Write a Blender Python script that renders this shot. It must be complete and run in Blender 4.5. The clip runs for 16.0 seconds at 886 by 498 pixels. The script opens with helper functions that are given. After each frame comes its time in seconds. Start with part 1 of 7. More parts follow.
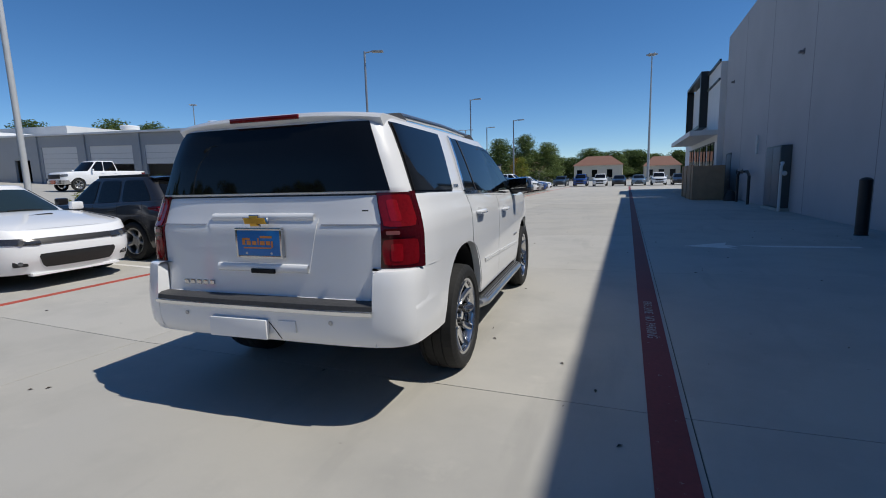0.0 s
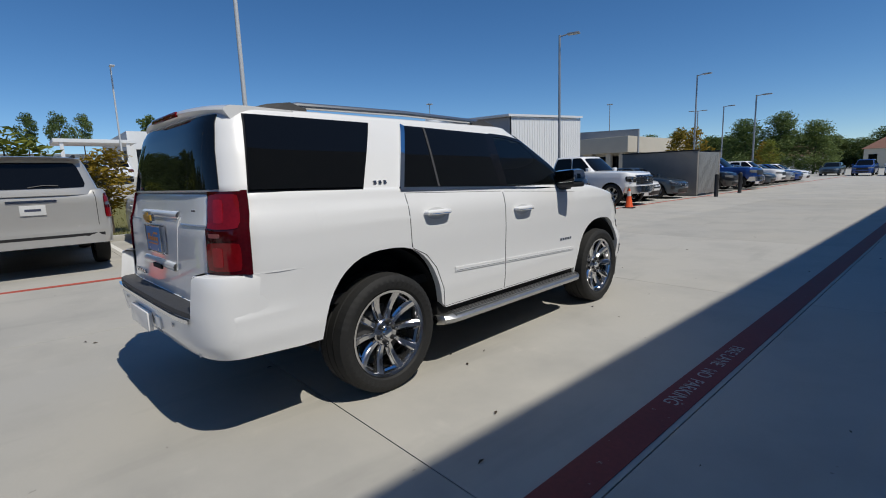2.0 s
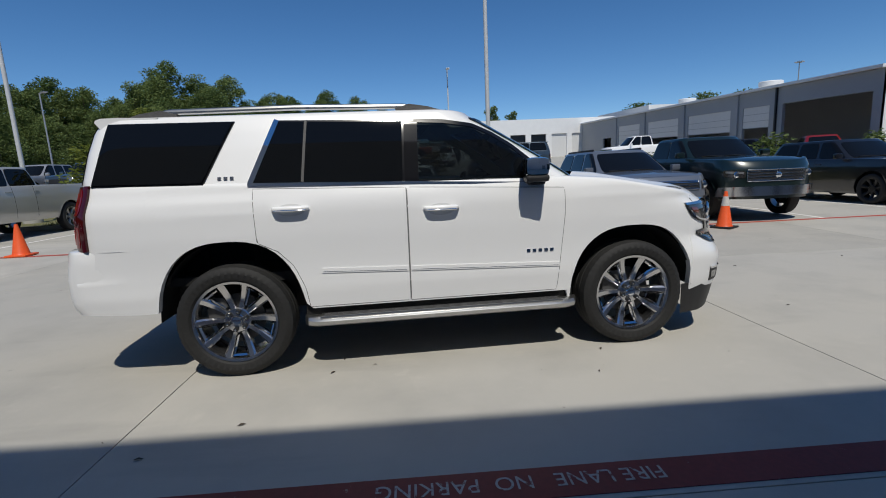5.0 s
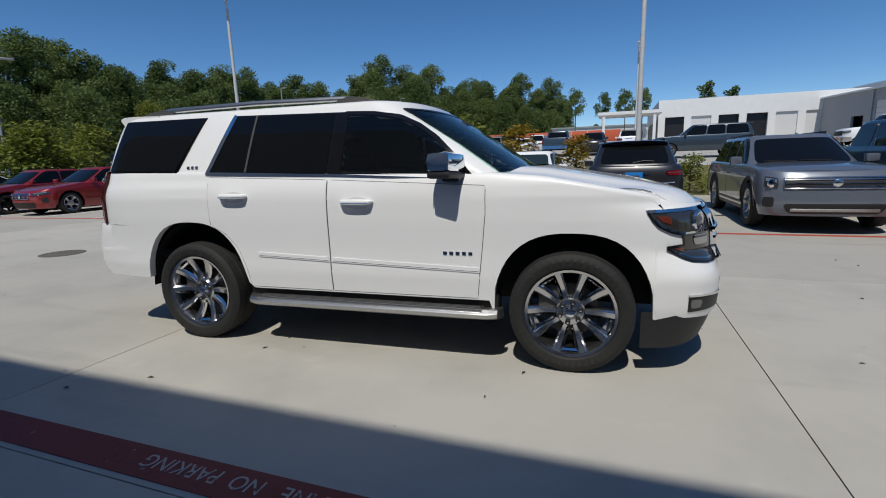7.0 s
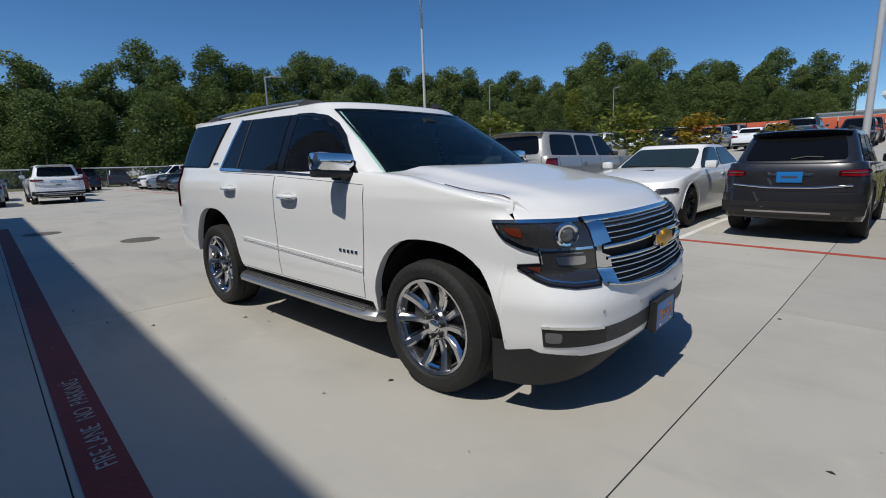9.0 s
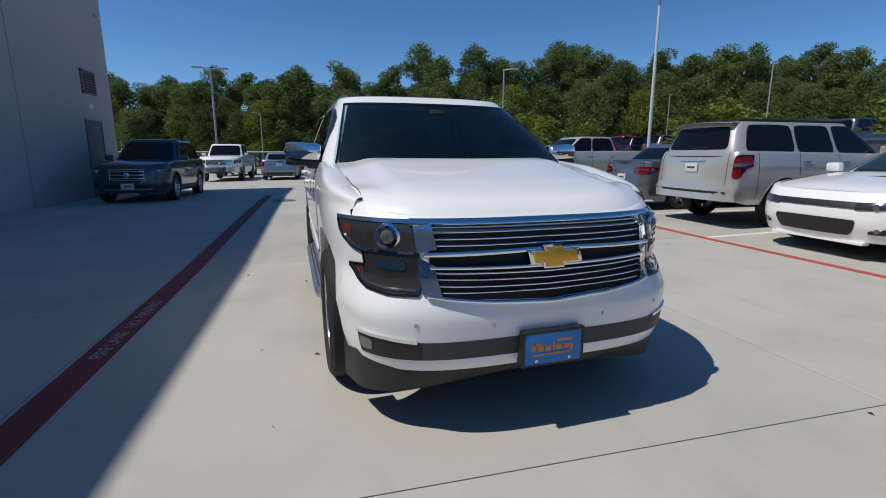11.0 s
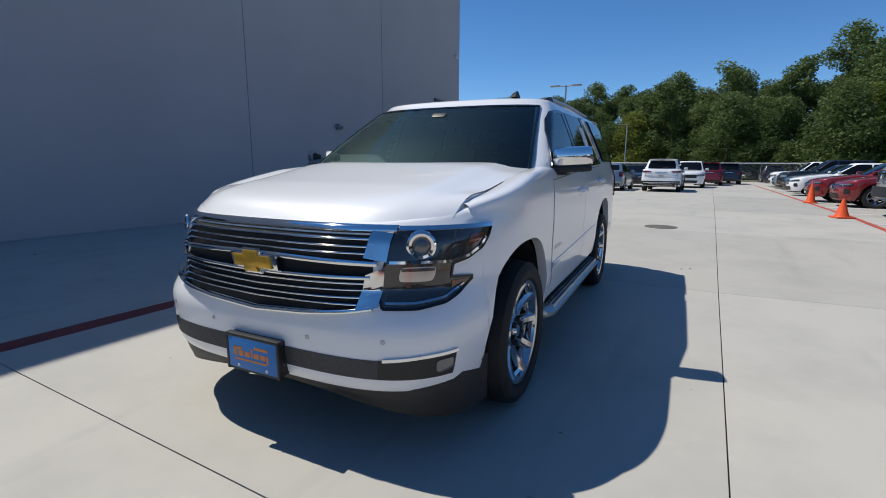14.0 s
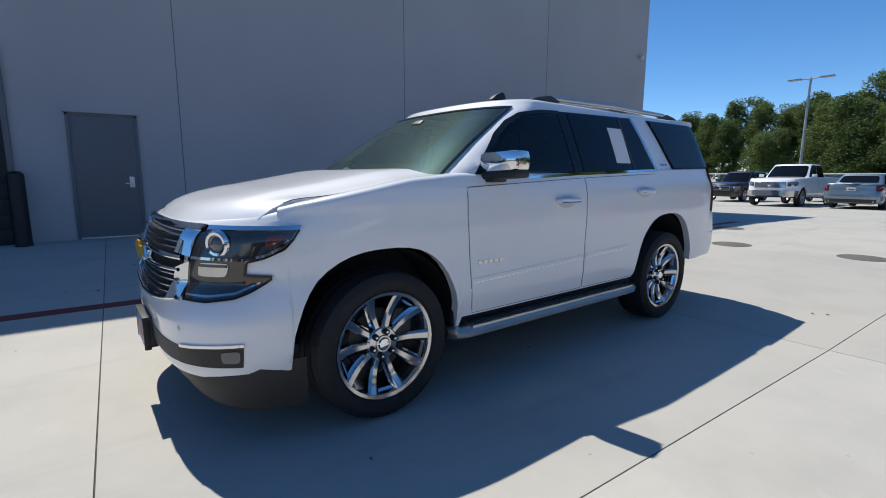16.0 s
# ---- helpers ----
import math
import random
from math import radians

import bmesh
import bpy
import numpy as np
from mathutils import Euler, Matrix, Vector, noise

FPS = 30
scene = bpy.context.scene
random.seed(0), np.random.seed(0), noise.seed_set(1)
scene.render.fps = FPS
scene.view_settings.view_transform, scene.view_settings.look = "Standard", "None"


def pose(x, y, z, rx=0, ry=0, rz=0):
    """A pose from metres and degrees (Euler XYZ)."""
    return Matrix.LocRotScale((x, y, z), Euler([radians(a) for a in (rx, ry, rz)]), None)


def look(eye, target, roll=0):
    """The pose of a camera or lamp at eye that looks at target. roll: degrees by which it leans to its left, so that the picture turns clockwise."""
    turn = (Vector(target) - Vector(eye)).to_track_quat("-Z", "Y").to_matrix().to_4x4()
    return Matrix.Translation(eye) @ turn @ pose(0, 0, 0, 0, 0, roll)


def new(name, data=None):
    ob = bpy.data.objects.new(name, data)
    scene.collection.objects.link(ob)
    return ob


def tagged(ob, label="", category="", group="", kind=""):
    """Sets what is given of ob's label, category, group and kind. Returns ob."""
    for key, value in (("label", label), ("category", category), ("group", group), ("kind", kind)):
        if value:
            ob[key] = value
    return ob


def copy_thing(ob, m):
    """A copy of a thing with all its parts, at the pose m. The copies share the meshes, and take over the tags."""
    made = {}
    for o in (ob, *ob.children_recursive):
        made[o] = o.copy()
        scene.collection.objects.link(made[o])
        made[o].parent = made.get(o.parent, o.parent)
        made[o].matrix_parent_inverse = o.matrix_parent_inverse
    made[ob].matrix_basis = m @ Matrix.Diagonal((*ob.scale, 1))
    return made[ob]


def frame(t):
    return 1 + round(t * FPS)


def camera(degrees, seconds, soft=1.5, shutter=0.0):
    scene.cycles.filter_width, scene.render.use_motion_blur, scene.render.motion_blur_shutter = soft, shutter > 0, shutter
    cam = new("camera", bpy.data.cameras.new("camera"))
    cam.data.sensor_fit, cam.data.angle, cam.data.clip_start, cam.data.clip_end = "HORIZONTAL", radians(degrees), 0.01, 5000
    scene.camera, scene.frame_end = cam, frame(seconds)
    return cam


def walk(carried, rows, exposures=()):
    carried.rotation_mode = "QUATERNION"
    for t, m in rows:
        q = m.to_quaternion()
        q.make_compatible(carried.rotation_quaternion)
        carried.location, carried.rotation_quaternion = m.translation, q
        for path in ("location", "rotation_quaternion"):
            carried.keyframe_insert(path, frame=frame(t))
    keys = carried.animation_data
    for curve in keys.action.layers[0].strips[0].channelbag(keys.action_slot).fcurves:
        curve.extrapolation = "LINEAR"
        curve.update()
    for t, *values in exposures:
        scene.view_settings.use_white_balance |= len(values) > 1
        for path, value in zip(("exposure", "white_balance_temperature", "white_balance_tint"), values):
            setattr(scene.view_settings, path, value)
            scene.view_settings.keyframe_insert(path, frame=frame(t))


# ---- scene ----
cam = camera(86.8, 16.0, soft=1.0)
PATH = [
    (0, (2.206, -4.747, 1.445), (1.481, -2.906, 1.154), -1.6),
    (0.5, (2.571, -4.412, 1.433), (1.649, -2.663, 1.131), -1.9),
    (1, (2.961, -4.03, 1.43), (1.837, -2.402, 1.135), -2.1),
    (1.5, (3.256, -3.626, 1.421), (1.965, -2.128, 1.128), -2.1),
    (2, (3.551, -3.147, 1.419), (2.078, -1.828, 1.116), -2.0),
    (2.5, (3.769, -2.692, 1.426), (2.16, -1.546, 1.116), -2.1),
    (3, (3.944, -2.15, 1.425), (2.204, -1.218, 1.102), -2.1),
    (3.5, (4.095, -1.684, 1.417), (2.262, -0.952, 1.096), -2.3),
    (4, (4.193, -1.137, 1.412), (2.287, -0.623, 1.09), -2.7),
    (4.5, (4.298, -0.656, 1.403), (2.351, -0.329, 1.082), -2.7),
    (5, (4.323, -0.112, 1.388), (2.353, -0.004, 1.06), -2.5),
    (5.2, (4.312, 0.077, 1.394), (2.341, 0.107, 1.058), -2.4),
    (7.3, (3.763, 2.018, 1.397), (1.966, 1.219, 1.033), -1.6),
    (7.5, (3.66, 2.198, 1.401), (1.905, 1.31, 1.041), -1.5),
    (8, (3.352, 2.647, 1.379), (1.713, 1.561, 1.018), -1.1),
    (8.2, (3.212, 2.807, 1.361), (1.62, 1.651, 1.003), -1.2),
    (10.3, (1.665, 4.291, 1.394), (0.799, 2.532, 0.998), -0.7),
    (10.5, (1.452, 4.332, 1.37), (0.687, 2.526, 0.977), -0.3),
    (11, (0.923, 4.412, 1.368), (0.428, 2.515, 0.971), 0.1),
    (11.5, (0.444, 4.454, 1.373), (0.21, 2.507, 0.978), 0.5),
    (12, (-0.078, 4.406, 1.369), (-0.006, 2.447, 0.971), 0.6),
    (12.5, (-0.552, 4.34, 1.359), (-0.232, 2.404, 0.971), 0.5),
    (13, (-1.057, 4.185, 1.354), (-0.49, 2.306, 0.973), 0.0),
    (13.5, (-1.475, 4.065, 1.35), (-0.712, 2.254, 0.979), 0.0),
    (14, (-1.909, 3.839, 1.33), (-0.944, 2.124, 0.974), 0.3),
    (14.5, (-2.269, 3.613, 1.327), (-1.135, 2.002, 0.985), 0.2),
    (15, (-2.645, 3.283, 1.326), (-1.325, 1.818, 0.997), 0.4),
    (15.5, (-2.919, 2.958, 1.326), (-1.448, 1.641, 1.012), 0.2),
    (16, (-3.196, 2.551, 1.302), (-1.579, 1.416, 0.992), 0.2),
]
walk(cam, [(t, look(eye, target, roll)) for t, eye, target, roll in PATH], [(0, 0.0, 6500, 9), (1, -0.06, 6550, 8), (3.5, -0.12, 6600, 8), (8, -0.12, 6600, 8), (10.5, -0.06, 6550, 9), (12.5, 0.18, 6550, 9), (14.5, 0.28, 6550, 8), (16, 0.46, 6550, 8)])


# ---- light: late-morning sun over the workshop roof, clear blue sky ----
SUN_TO = Vector((0.618, 0.055, 1.0)).normalized()
world = bpy.data.worlds.new("sky")
scene.world = world
world.use_nodes = True
wn = world.node_tree
sky = wn.nodes.new("ShaderNodeTexSky")
sky.sky_type, sky.sun_disc = "NISHITA", False
sky.sun_elevation = math.asin(SUN_TO.z)
sky.sun_rotation = math.atan2(SUN_TO.x, SUN_TO.y)
sky.altitude, sky.air_density, sky.dust_density, sky.ozone_density = 600, 0.75, 0.0, 4.0
wn.nodes["Background"].inputs["Strength"].default_value = 0.112
deep = wn.nodes.new("ShaderNodeHueSaturation")
deep.inputs["Saturation"].default_value = 1.21
deep.inputs["Hue"].default_value = 0.501
wn.links.new(sky.outputs[0], deep.inputs["Color"])
wn.links.new(deep.outputs[0], wn.nodes["Background"].inputs["Color"])
sun = new("sun", bpy.data.lights.new("sun", "SUN"))
sun.data.energy, sun.data.angle, sun.data.color = 3.7, radians(0.53), (1.0, 0.955, 0.88)
sun.matrix_world = look(SUN_TO * 60, (0, 0, 0))


# ---- materials ----
def mat(name, base, rough=0.5, metal=0.0, var=0.12, scale=6.0, fine=60.0, bump=0.0, coat=0.0, spec=0.5, rand=0.0, dist=0.01):
    m = bpy.data.materials.new(name)
    m.use_nodes = True
    n, l = m.node_tree.nodes, m.node_tree.links
    p = n["Principled BSDF"]
    p.inputs["Metallic"].default_value = metal
    p.inputs["Specular IOR Level"].default_value = spec
    p.inputs["Coat Weight"].default_value = coat
    p.inputs["Coat Roughness"].default_value = 0.03
    p.inputs["Roughness"].default_value = rough
    p.inputs["Base Color"].default_value = (*base, 1)
    if var <= 0 and bump <= 0 and rand <= 0:
        return m
    tc = n.new("ShaderNodeTexCoord")
    big, small = n.new("ShaderNodeTexNoise"), n.new("ShaderNodeTexNoise")
    big.inputs["Scale"].default_value, small.inputs["Scale"].default_value = scale, fine
    big.inputs["Detail"].default_value = small.inputs["Detail"].default_value = 4
    l.new(tc.outputs["Object"], big.inputs["Vector"]), l.new(tc.outputs["Object"], small.inputs["Vector"])
    add = n.new("ShaderNodeMath")
    add.operation = "ADD"
    l.new(big.outputs["Fac"], add.inputs[0]), l.new(small.outputs["Fac"], add.inputs[1])
    last = add.outputs[0]
    rng = n.new("ShaderNodeMapRange")
    rng.inputs["From Min"].default_value, rng.inputs["From Max"].default_value = 0.6, 1.4
    rng.inputs["To Min"].default_value, rng.inputs["To Max"].default_value = 1 - var, 1 + var
    l.new(last, rng.inputs["Value"])
    val = rng.outputs["Result"]
    if rand > 0:
        oi, r2, mul = n.new("ShaderNodeObjectInfo"), n.new("ShaderNodeMapRange"), n.new("ShaderNodeMath")
        r2.inputs["To Min"].default_value, r2.inputs["To Max"].default_value = 1 - rand, 1 + rand
        l.new(oi.outputs["Random"], r2.inputs["Value"])
        mul.operation = "MULTIPLY"
        l.new(val, mul.inputs[0]), l.new(r2.outputs["Result"], mul.inputs[1])
        val = mul.outputs[0]
    sc = n.new("ShaderNodeVectorMath")
    sc.operation = "SCALE"
    sc.inputs[0].default_value = base
    l.new(val, sc.inputs["Scale"])
    l.new(sc.outputs["Vector"], p.inputs["Base Color"])
    if bump > 0:
        b = n.new("ShaderNodeBump")
        b.inputs["Strength"].default_value, b.inputs["Distance"].default_value = bump, dist
        l.new(small.outputs["Fac"], b.inputs["Height"]), l.new(b.outputs["Normal"], p.inputs["Normal"])
    return m


def concrete(name, base, warm, rand=0.075):
    """Broom-finished concrete: cloudy patches, dark tyre film, small spots and grain."""
    m = bpy.data.materials.new(name)
    m.use_nodes = True
    n, l = m.node_tree.nodes, m.node_tree.links
    p = n["Principled BSDF"]
    geo, oi = n.new("ShaderNodeNewGeometry"), n.new("ShaderNodeObjectInfo")

    def nz(scale, detail, rough, lo, hi, stretch=None):
        t = n.new("ShaderNodeTexNoise")
        t.inputs["Scale"].default_value, t.inputs["Detail"].default_value, t.inputs["Roughness"].default_value = scale, detail, rough
        if stretch:
            mp = n.new("ShaderNodeMapping")
            mp.inputs["Scale"].default_value = stretch
            l.new(geo.outputs["Position"], mp.inputs["Vector"]), l.new(mp.outputs[0], t.inputs["Vector"])
        else:
            l.new(geo.outputs["Position"], t.inputs["Vector"])
        r = n.new("ShaderNodeMapRange")
        r.inputs["From Min"].default_value, r.inputs["From Max"].default_value = lo, hi
        l.new(t.outputs["Fac"], r.inputs["Value"])
        return t, r

    def mix(a, b, fac, top):
        x = n.new("ShaderNodeMix")
        x.data_type = "RGBA"
        for s, v in ((6, a), (7, b)):
            if hasattr(v, "links"):
                l.new(v, x.inputs[s])
            else:
                x.inputs[s].default_value = (*v, 1)
        k = n.new("ShaderNodeMath")
        k.operation, k.inputs[1].default_value = "MULTIPLY", top
        l.new(fac, k.inputs[0]), l.new(k.outputs[0], x.inputs[0])
        return x.outputs[2]

    dark = tuple(0.72 * c for c in base)
    c = mix(base, warm, nz(0.35, 3, 0.5, 0.35, 0.65)[1].outputs["Result"], 1.0)
    c = mix(c, dark, nz(0.9, 6, 0.62, 0.46, 0.72)[1].outputs["Result"], 0.62)
    c = mix(c, tuple(0.62 * v for v in base), nz(1.6, 5, 0.6, 0.58, 0.72, (1.0, 0.16, 1.0))[1].outputs["Result"], 0.5)
    c = mix(c, tuple(min(1, 1.22 * v) for v in warm), nz(2.3, 6, 0.7, 0.60, 0.75)[1].outputs["Result"], 0.45)
    c = mix(c, (0.10, 0.095, 0.085), nz(9.0, 3, 0.6, 0.725, 0.76)[1].outputs["Result"], 0.6)
    grain, gr = nz(240, 3, 0.7, 0.3, 0.7)
    c = mix(c, tuple(0.80 * v for v in base), gr.outputs["Result"], 0.50)
    r2 = n.new("ShaderNodeMapRange")
    r2.inputs["To Min"].default_value, r2.inputs["To Max"].default_value = 1 - rand, 1 + rand
    l.new(oi.outputs["Random"], r2.inputs["Value"])
    sc = n.new("ShaderNodeVectorMath")
    sc.operation = "SCALE"
    l.new(c, sc.inputs[0]), l.new(r2.outputs["Result"], sc.inputs["Scale"])
    l.new(sc.outputs["Vector"], p.inputs["Base Color"])
    p.inputs["Roughness"].default_value = 0.78
    p.inputs["Specular IOR Level"].default_value = 0.35
    b = n.new("ShaderNodeBump")
    b.inputs["Strength"].default_value, b.inputs["Distance"].default_value = 0.35, 0.002
    l.new(grain.outputs["Fac"], b.inputs["Height"]), l.new(b.outputs["Normal"], p.inputs["Normal"])
    return m


def worn_paint(name, base, under, amount=0.42, scale=9.0):
    """Line paint on concrete, rubbed through in spots."""
    m = mat(name, base, 0.7, var=0.18, scale=1.5, fine=35, bump=0.2, dist=0.002)
    n, l = m.node_tree.nodes, m.node_tree.links
    p = n["Principled BSDF"]
    src = p.inputs["Base Color"].links[0].from_socket
    geo, t, r, x = (n.new(k) for k in ("ShaderNodeNewGeometry", "ShaderNodeTexNoise", "ShaderNodeMapRange", "ShaderNodeMix"))
    t.inputs["Scale"].default_value, t.inputs["Detail"].default_value, t.inputs["Roughness"].default_value = scale, 9, 0.75
    r.inputs["From Min"].default_value, r.inputs["From Max"].default_value = 1 - amount, 1.06 - amount
    x.data_type = "RGBA"
    l.new(geo.outputs["Position"], t.inputs["Vector"]), l.new(t.outputs["Fac"], r.inputs["Value"])
    l.new(r.outputs["Result"], x.inputs[0]), l.new(src, x.inputs[6])
    x.inputs[7].default_value = (*under, 1)
    l.new(x.outputs[2], p.inputs["Base Color"])
    return m


def glass(name, tint, see, haze=0.35, film=0.0):
    """Tinted car glass: mostly dark, a little see-through, mirror-like at glancing angles."""
    m = bpy.data.materials.new(name)
    m.use_nodes = True
    n, l = m.node_tree.nodes, m.node_tree.links
    n.remove(n["Principled BSDF"])
    tr, di, gl, m1, m2, fr = (n.new(k) for k in ("ShaderNodeBsdfTransparent", "ShaderNodeBsdfDiffuse", "ShaderNodeBsdfGlossy", "ShaderNodeMixShader", "ShaderNodeMixShader", "ShaderNodeFresnel"))
    tr.inputs[0].default_value = (*(see * c for c in tint), 1)
    di.inputs[0].default_value = (0.008, 0.009, 0.010, 1)
    gl.inputs["Roughness"].default_value = 0.015
    fr.inputs["IOR"].default_value = 1.5
    m1.inputs[0].default_value = haze
    l.new(tr.outputs[0], m1.inputs[1]), l.new(di.outputs[0], m1.inputs[2])
    l.new(fr.outputs[0], m2.inputs[0]), l.new(m1.outputs[0], m2.inputs[1]), l.new(gl.outputs[0], m2.inputs[2])
    top = m2.outputs[0]
    if film > 0:
        # a thin film of dust that scatters sunlight forwards
        du, m3 = n.new("ShaderNodeBsdfGlossy"), n.new("ShaderNodeMixShader")
        du.inputs["Roughness"].default_value = 0.42
        du.inputs["Color"].default_value = (0.58, 0.92, 0.88, 1)
        m3.inputs[0].default_value = film
        l.new(top, m3.inputs[1]), l.new(du.outputs[0], m3.inputs[2])
        top = m3.outputs[0]
    l.new(top, n["Material Output"].inputs["Surface"])
    return m


CON = (0.435, 0.42, 0.385)
M_slab = concrete("lot_concrete", CON, (0.47, 0.445, 0.39))
M_base = mat("joint_filler", (0.075, 0.070, 0.062), 0.9, var=0.3)
M_far = concrete("far_concrete", (0.42, 0.41, 0.375), (0.45, 0.43, 0.38))
M_red = worn_paint("red_line_paint", (0.20, 0.030, 0.026), CON, 0.36)
M_redl = worn_paint("thin_red_line_paint", (0.42, 0.075, 0.05), CON, 0.36)
M_white = worn_paint("white_line_paint", (0.72, 0.70, 0.66), CON, 0.40)
M_wletter = worn_paint("letter_paint", (0.46, 0.41, 0.39), (0.20, 0.04, 0.035), 0.47, 26)
M_wall = mat("wall_grey_paint", (0.43, 0.418, 0.428), 0.75, var=0.10, scale=0.5, fine=90, bump=0.25, dist=0.004)
M_wallj = mat("wall_joint_sealant", (0.17, 0.166, 0.17), 0.8, var=0.1)
M_door = mat("door_grey_paint", (0.15, 0.15, 0.165), 0.5, var=0.06, scale=2)
M_steel = mat("brushed_steel", (0.55, 0.55, 0.54), 0.35, 1.0, var=0.08)
M_galv = mat("galvanised_pole", (0.36, 0.37, 0.38), 0.5, 0.6, var=0.1, scale=3)
M_polew = mat("pale_pole_paint", (0.55, 0.56, 0.56), 0.5, var=0.08)
M_poled = mat("bronze_pole_paint", (0.06, 0.055, 0.05), 0.5, var=0.1)
M_black = mat("black_plastic", (0.014, 0.014, 0.015), 0.5, var=0.25, scale=20)
M_dark = mat("underbody_black", (0.008, 0.008, 0.008), 0.85, var=0.3)
M_trim = mat("gloss_black_trim", (0.008, 0.008, 0.009), 0.12, var=0)
M_step = mat("grey_step_pad", (0.05, 0.05, 0.052), 0.6, var=0.2, scale=30, bump=0.3)
M_tyre = mat("tyre_rubber", (0.013, 0.013, 0.013), 0.75, var=0.25, scale=12, fine=120, bump=0.3, dist=0.002)
M_chrome = mat("chrome", (0.78, 0.79, 0.80), 0.05, 1.0, var=0)
M_chromed = mat("dark_chrome", (0.55, 0.55, 0.56), 0.16, 1.0, var=0.05)
M_wheel = mat("grey_polished_wheel", (0.55, 0.55, 0.56), 0.14, 0.97, var=0.08)
M_lensd = mat("fog_lamp_lens", (0.11, 0.112, 0.115), 0.06, 0.2, var=0.1, coat=1)
M_taill = mat("bright_tail_lens", (0.30, 0.006, 0.012), 0.07, var=0.2, scale=14, coat=0.2, spec=0.35)
M_seam = mat("panel_gap_shadow", (0.10, 0.10, 0.105), 0.8, var=0)
M_pillar = mat("black_pillar_trim", (0.007, 0.007, 0.008), 0.10, var=0, spec=0.35)
M_lensr = mat("clear_reversing_lens", (0.30, 0.10, 0.10), 0.1, var=0.1, coat=0.3)
M_alloy = mat("silver_alloy", (0.45, 0.45, 0.46), 0.3, 0.9, var=0.05)
M_alloyb = mat("black_alloy", (0.015, 0.015, 0.016), 0.3, 0.3, var=0.1)
M_glassd = mat("dark_car_glass", (0.005, 0.0055, 0.006), 0.03, var=0, spec=0.30)
M_glassg = mat("green_car_glass", (0.02, 0.032, 0.032), 0.03, var=0, spec=0.6)
M_glass = glass("tinted_glass", (0.75, 0.85, 0.85), 0.30)
M_screen = glass("windscreen_glass", (0.72, 0.95, 0.92), 0.92, 0.05, 0.016)
M_lens = mat("headlamp_lens", (0.22, 0.225, 0.23), 0.06, 0.3, var=0.1, coat=1)
M_lampd = mat("headlamp_housing", (0.055, 0.052, 0.049), 0.14, 0.45, var=0.2, coat=1)
M_tail = mat("red_tail_lens", (0.18, 0.004, 0.007), 0.07, var=0.25, scale=9, coat=0.2, spec=0.35)
M_taild = mat("dark_tail_lens", (0.055, 0.002, 0.004), 0.07, var=0.3, scale=7, coat=0.2, spec=0.35)
M_amber = mat("amber_lens", (0.13, 0.024, 0.010), 0.1, var=0.1, coat=1)
M_gold = mat("gold_emblem", (0.62, 0.36, 0.05), 0.28, 0.6, var=0.15, scale=30, fine=200, bump=0.15)
M_plateb = mat("blue_plate", (0.010, 0.17, 0.50), 0.35, var=0.06)
M_platew = mat("white_plate", (0.62, 0.63, 0.62), 0.4, var=0.05)
M_orange = mat("orange_print", (0.75, 0.26, 0.05), 0.5, var=0.05)
M_ink = mat("dark_print", (0.05, 0.06, 0.10), 0.5, var=0)
M_paper = mat("white_paper", (0.80, 0.80, 0.79), 0.7, var=0.03)
M_seat = mat("tan_seat_leather", (0.16, 0.13, 0.10), 0.55, var=0.1)
M_cone = mat("orange_cone_plastic", (0.78, 0.10, 0.018), 0.45, var=0.12, scale=9)
M_coney = mat("lime_cone_plastic", (0.42, 0.52, 0.03), 0.45, var=0.14, scale=9)
M_conew = mat("pale_reflective_collar", (0.55, 0.53, 0.50), 0.4, var=0.12, scale=20)


def paint(name, base, metallic=0.0, rough=0.28):
    return mat(name, base, rough, metallic, var=0.025, scale=1.2, fine=900, coat=0.9)


P_white = paint("white_car_paint", (0.84, 0.845, 0.85), 0, 0.35)
# the body white, darkened to stand for shade in the handle recess
P_cup_shade = paint("white_cup_paint", (0.66, 0.665, 0.67), 0, 0.35)
P_black = paint("black_car_paint", (0.008, 0.008, 0.010))
P_char = paint("charcoal_car_paint", (0.028, 0.028, 0.032), 0.4)
P_grey = paint("grey_car_paint", (0.13, 0.14, 0.16), 0.5)
P_steel = paint("steel_grey_car_paint", (0.14, 0.16, 0.20), 0.3)
P_silver = paint("silver_car_paint", (0.42, 0.42, 0.425), 0.5)
P_pale = paint("champagne_silver_car_paint", (0.50, 0.49, 0.46), 0.4)
P_red = paint("red_car_paint", (0.24, 0.012, 0.014), 0.2)
P_green = paint("dark_green_car_paint", (0.006, 0.015, 0.014), 0.1)
P_blue = paint("blue_car_paint", (0.015, 0.06, 0.25), 0.4)
P_slate = paint("slate_blue_car_paint", (0.045, 0.065, 0.085), 0.4)
P_sky = paint("pale_blue_car_paint", (0.20, 0.27, 0.33), 0.5)


# ---- geometry helpers: a shape is (corners, faces) ----
def join(*shapes):
    v, f = [], []
    for a, b in shapes:
        k = len(v)
        v += list(a)
        f += [tuple(i + k for i in q) for q in b]
    return v, f


def moved(shape, m):
    return [tuple(m @ Vector(p)) for p in shape[0]], shape[1]


def flipped(shape):
    """The mirror image across x = 0."""
    return [(-x, y, z) for x, y, z in shape[0]], [tuple(reversed(q)) for q in shape[1]]


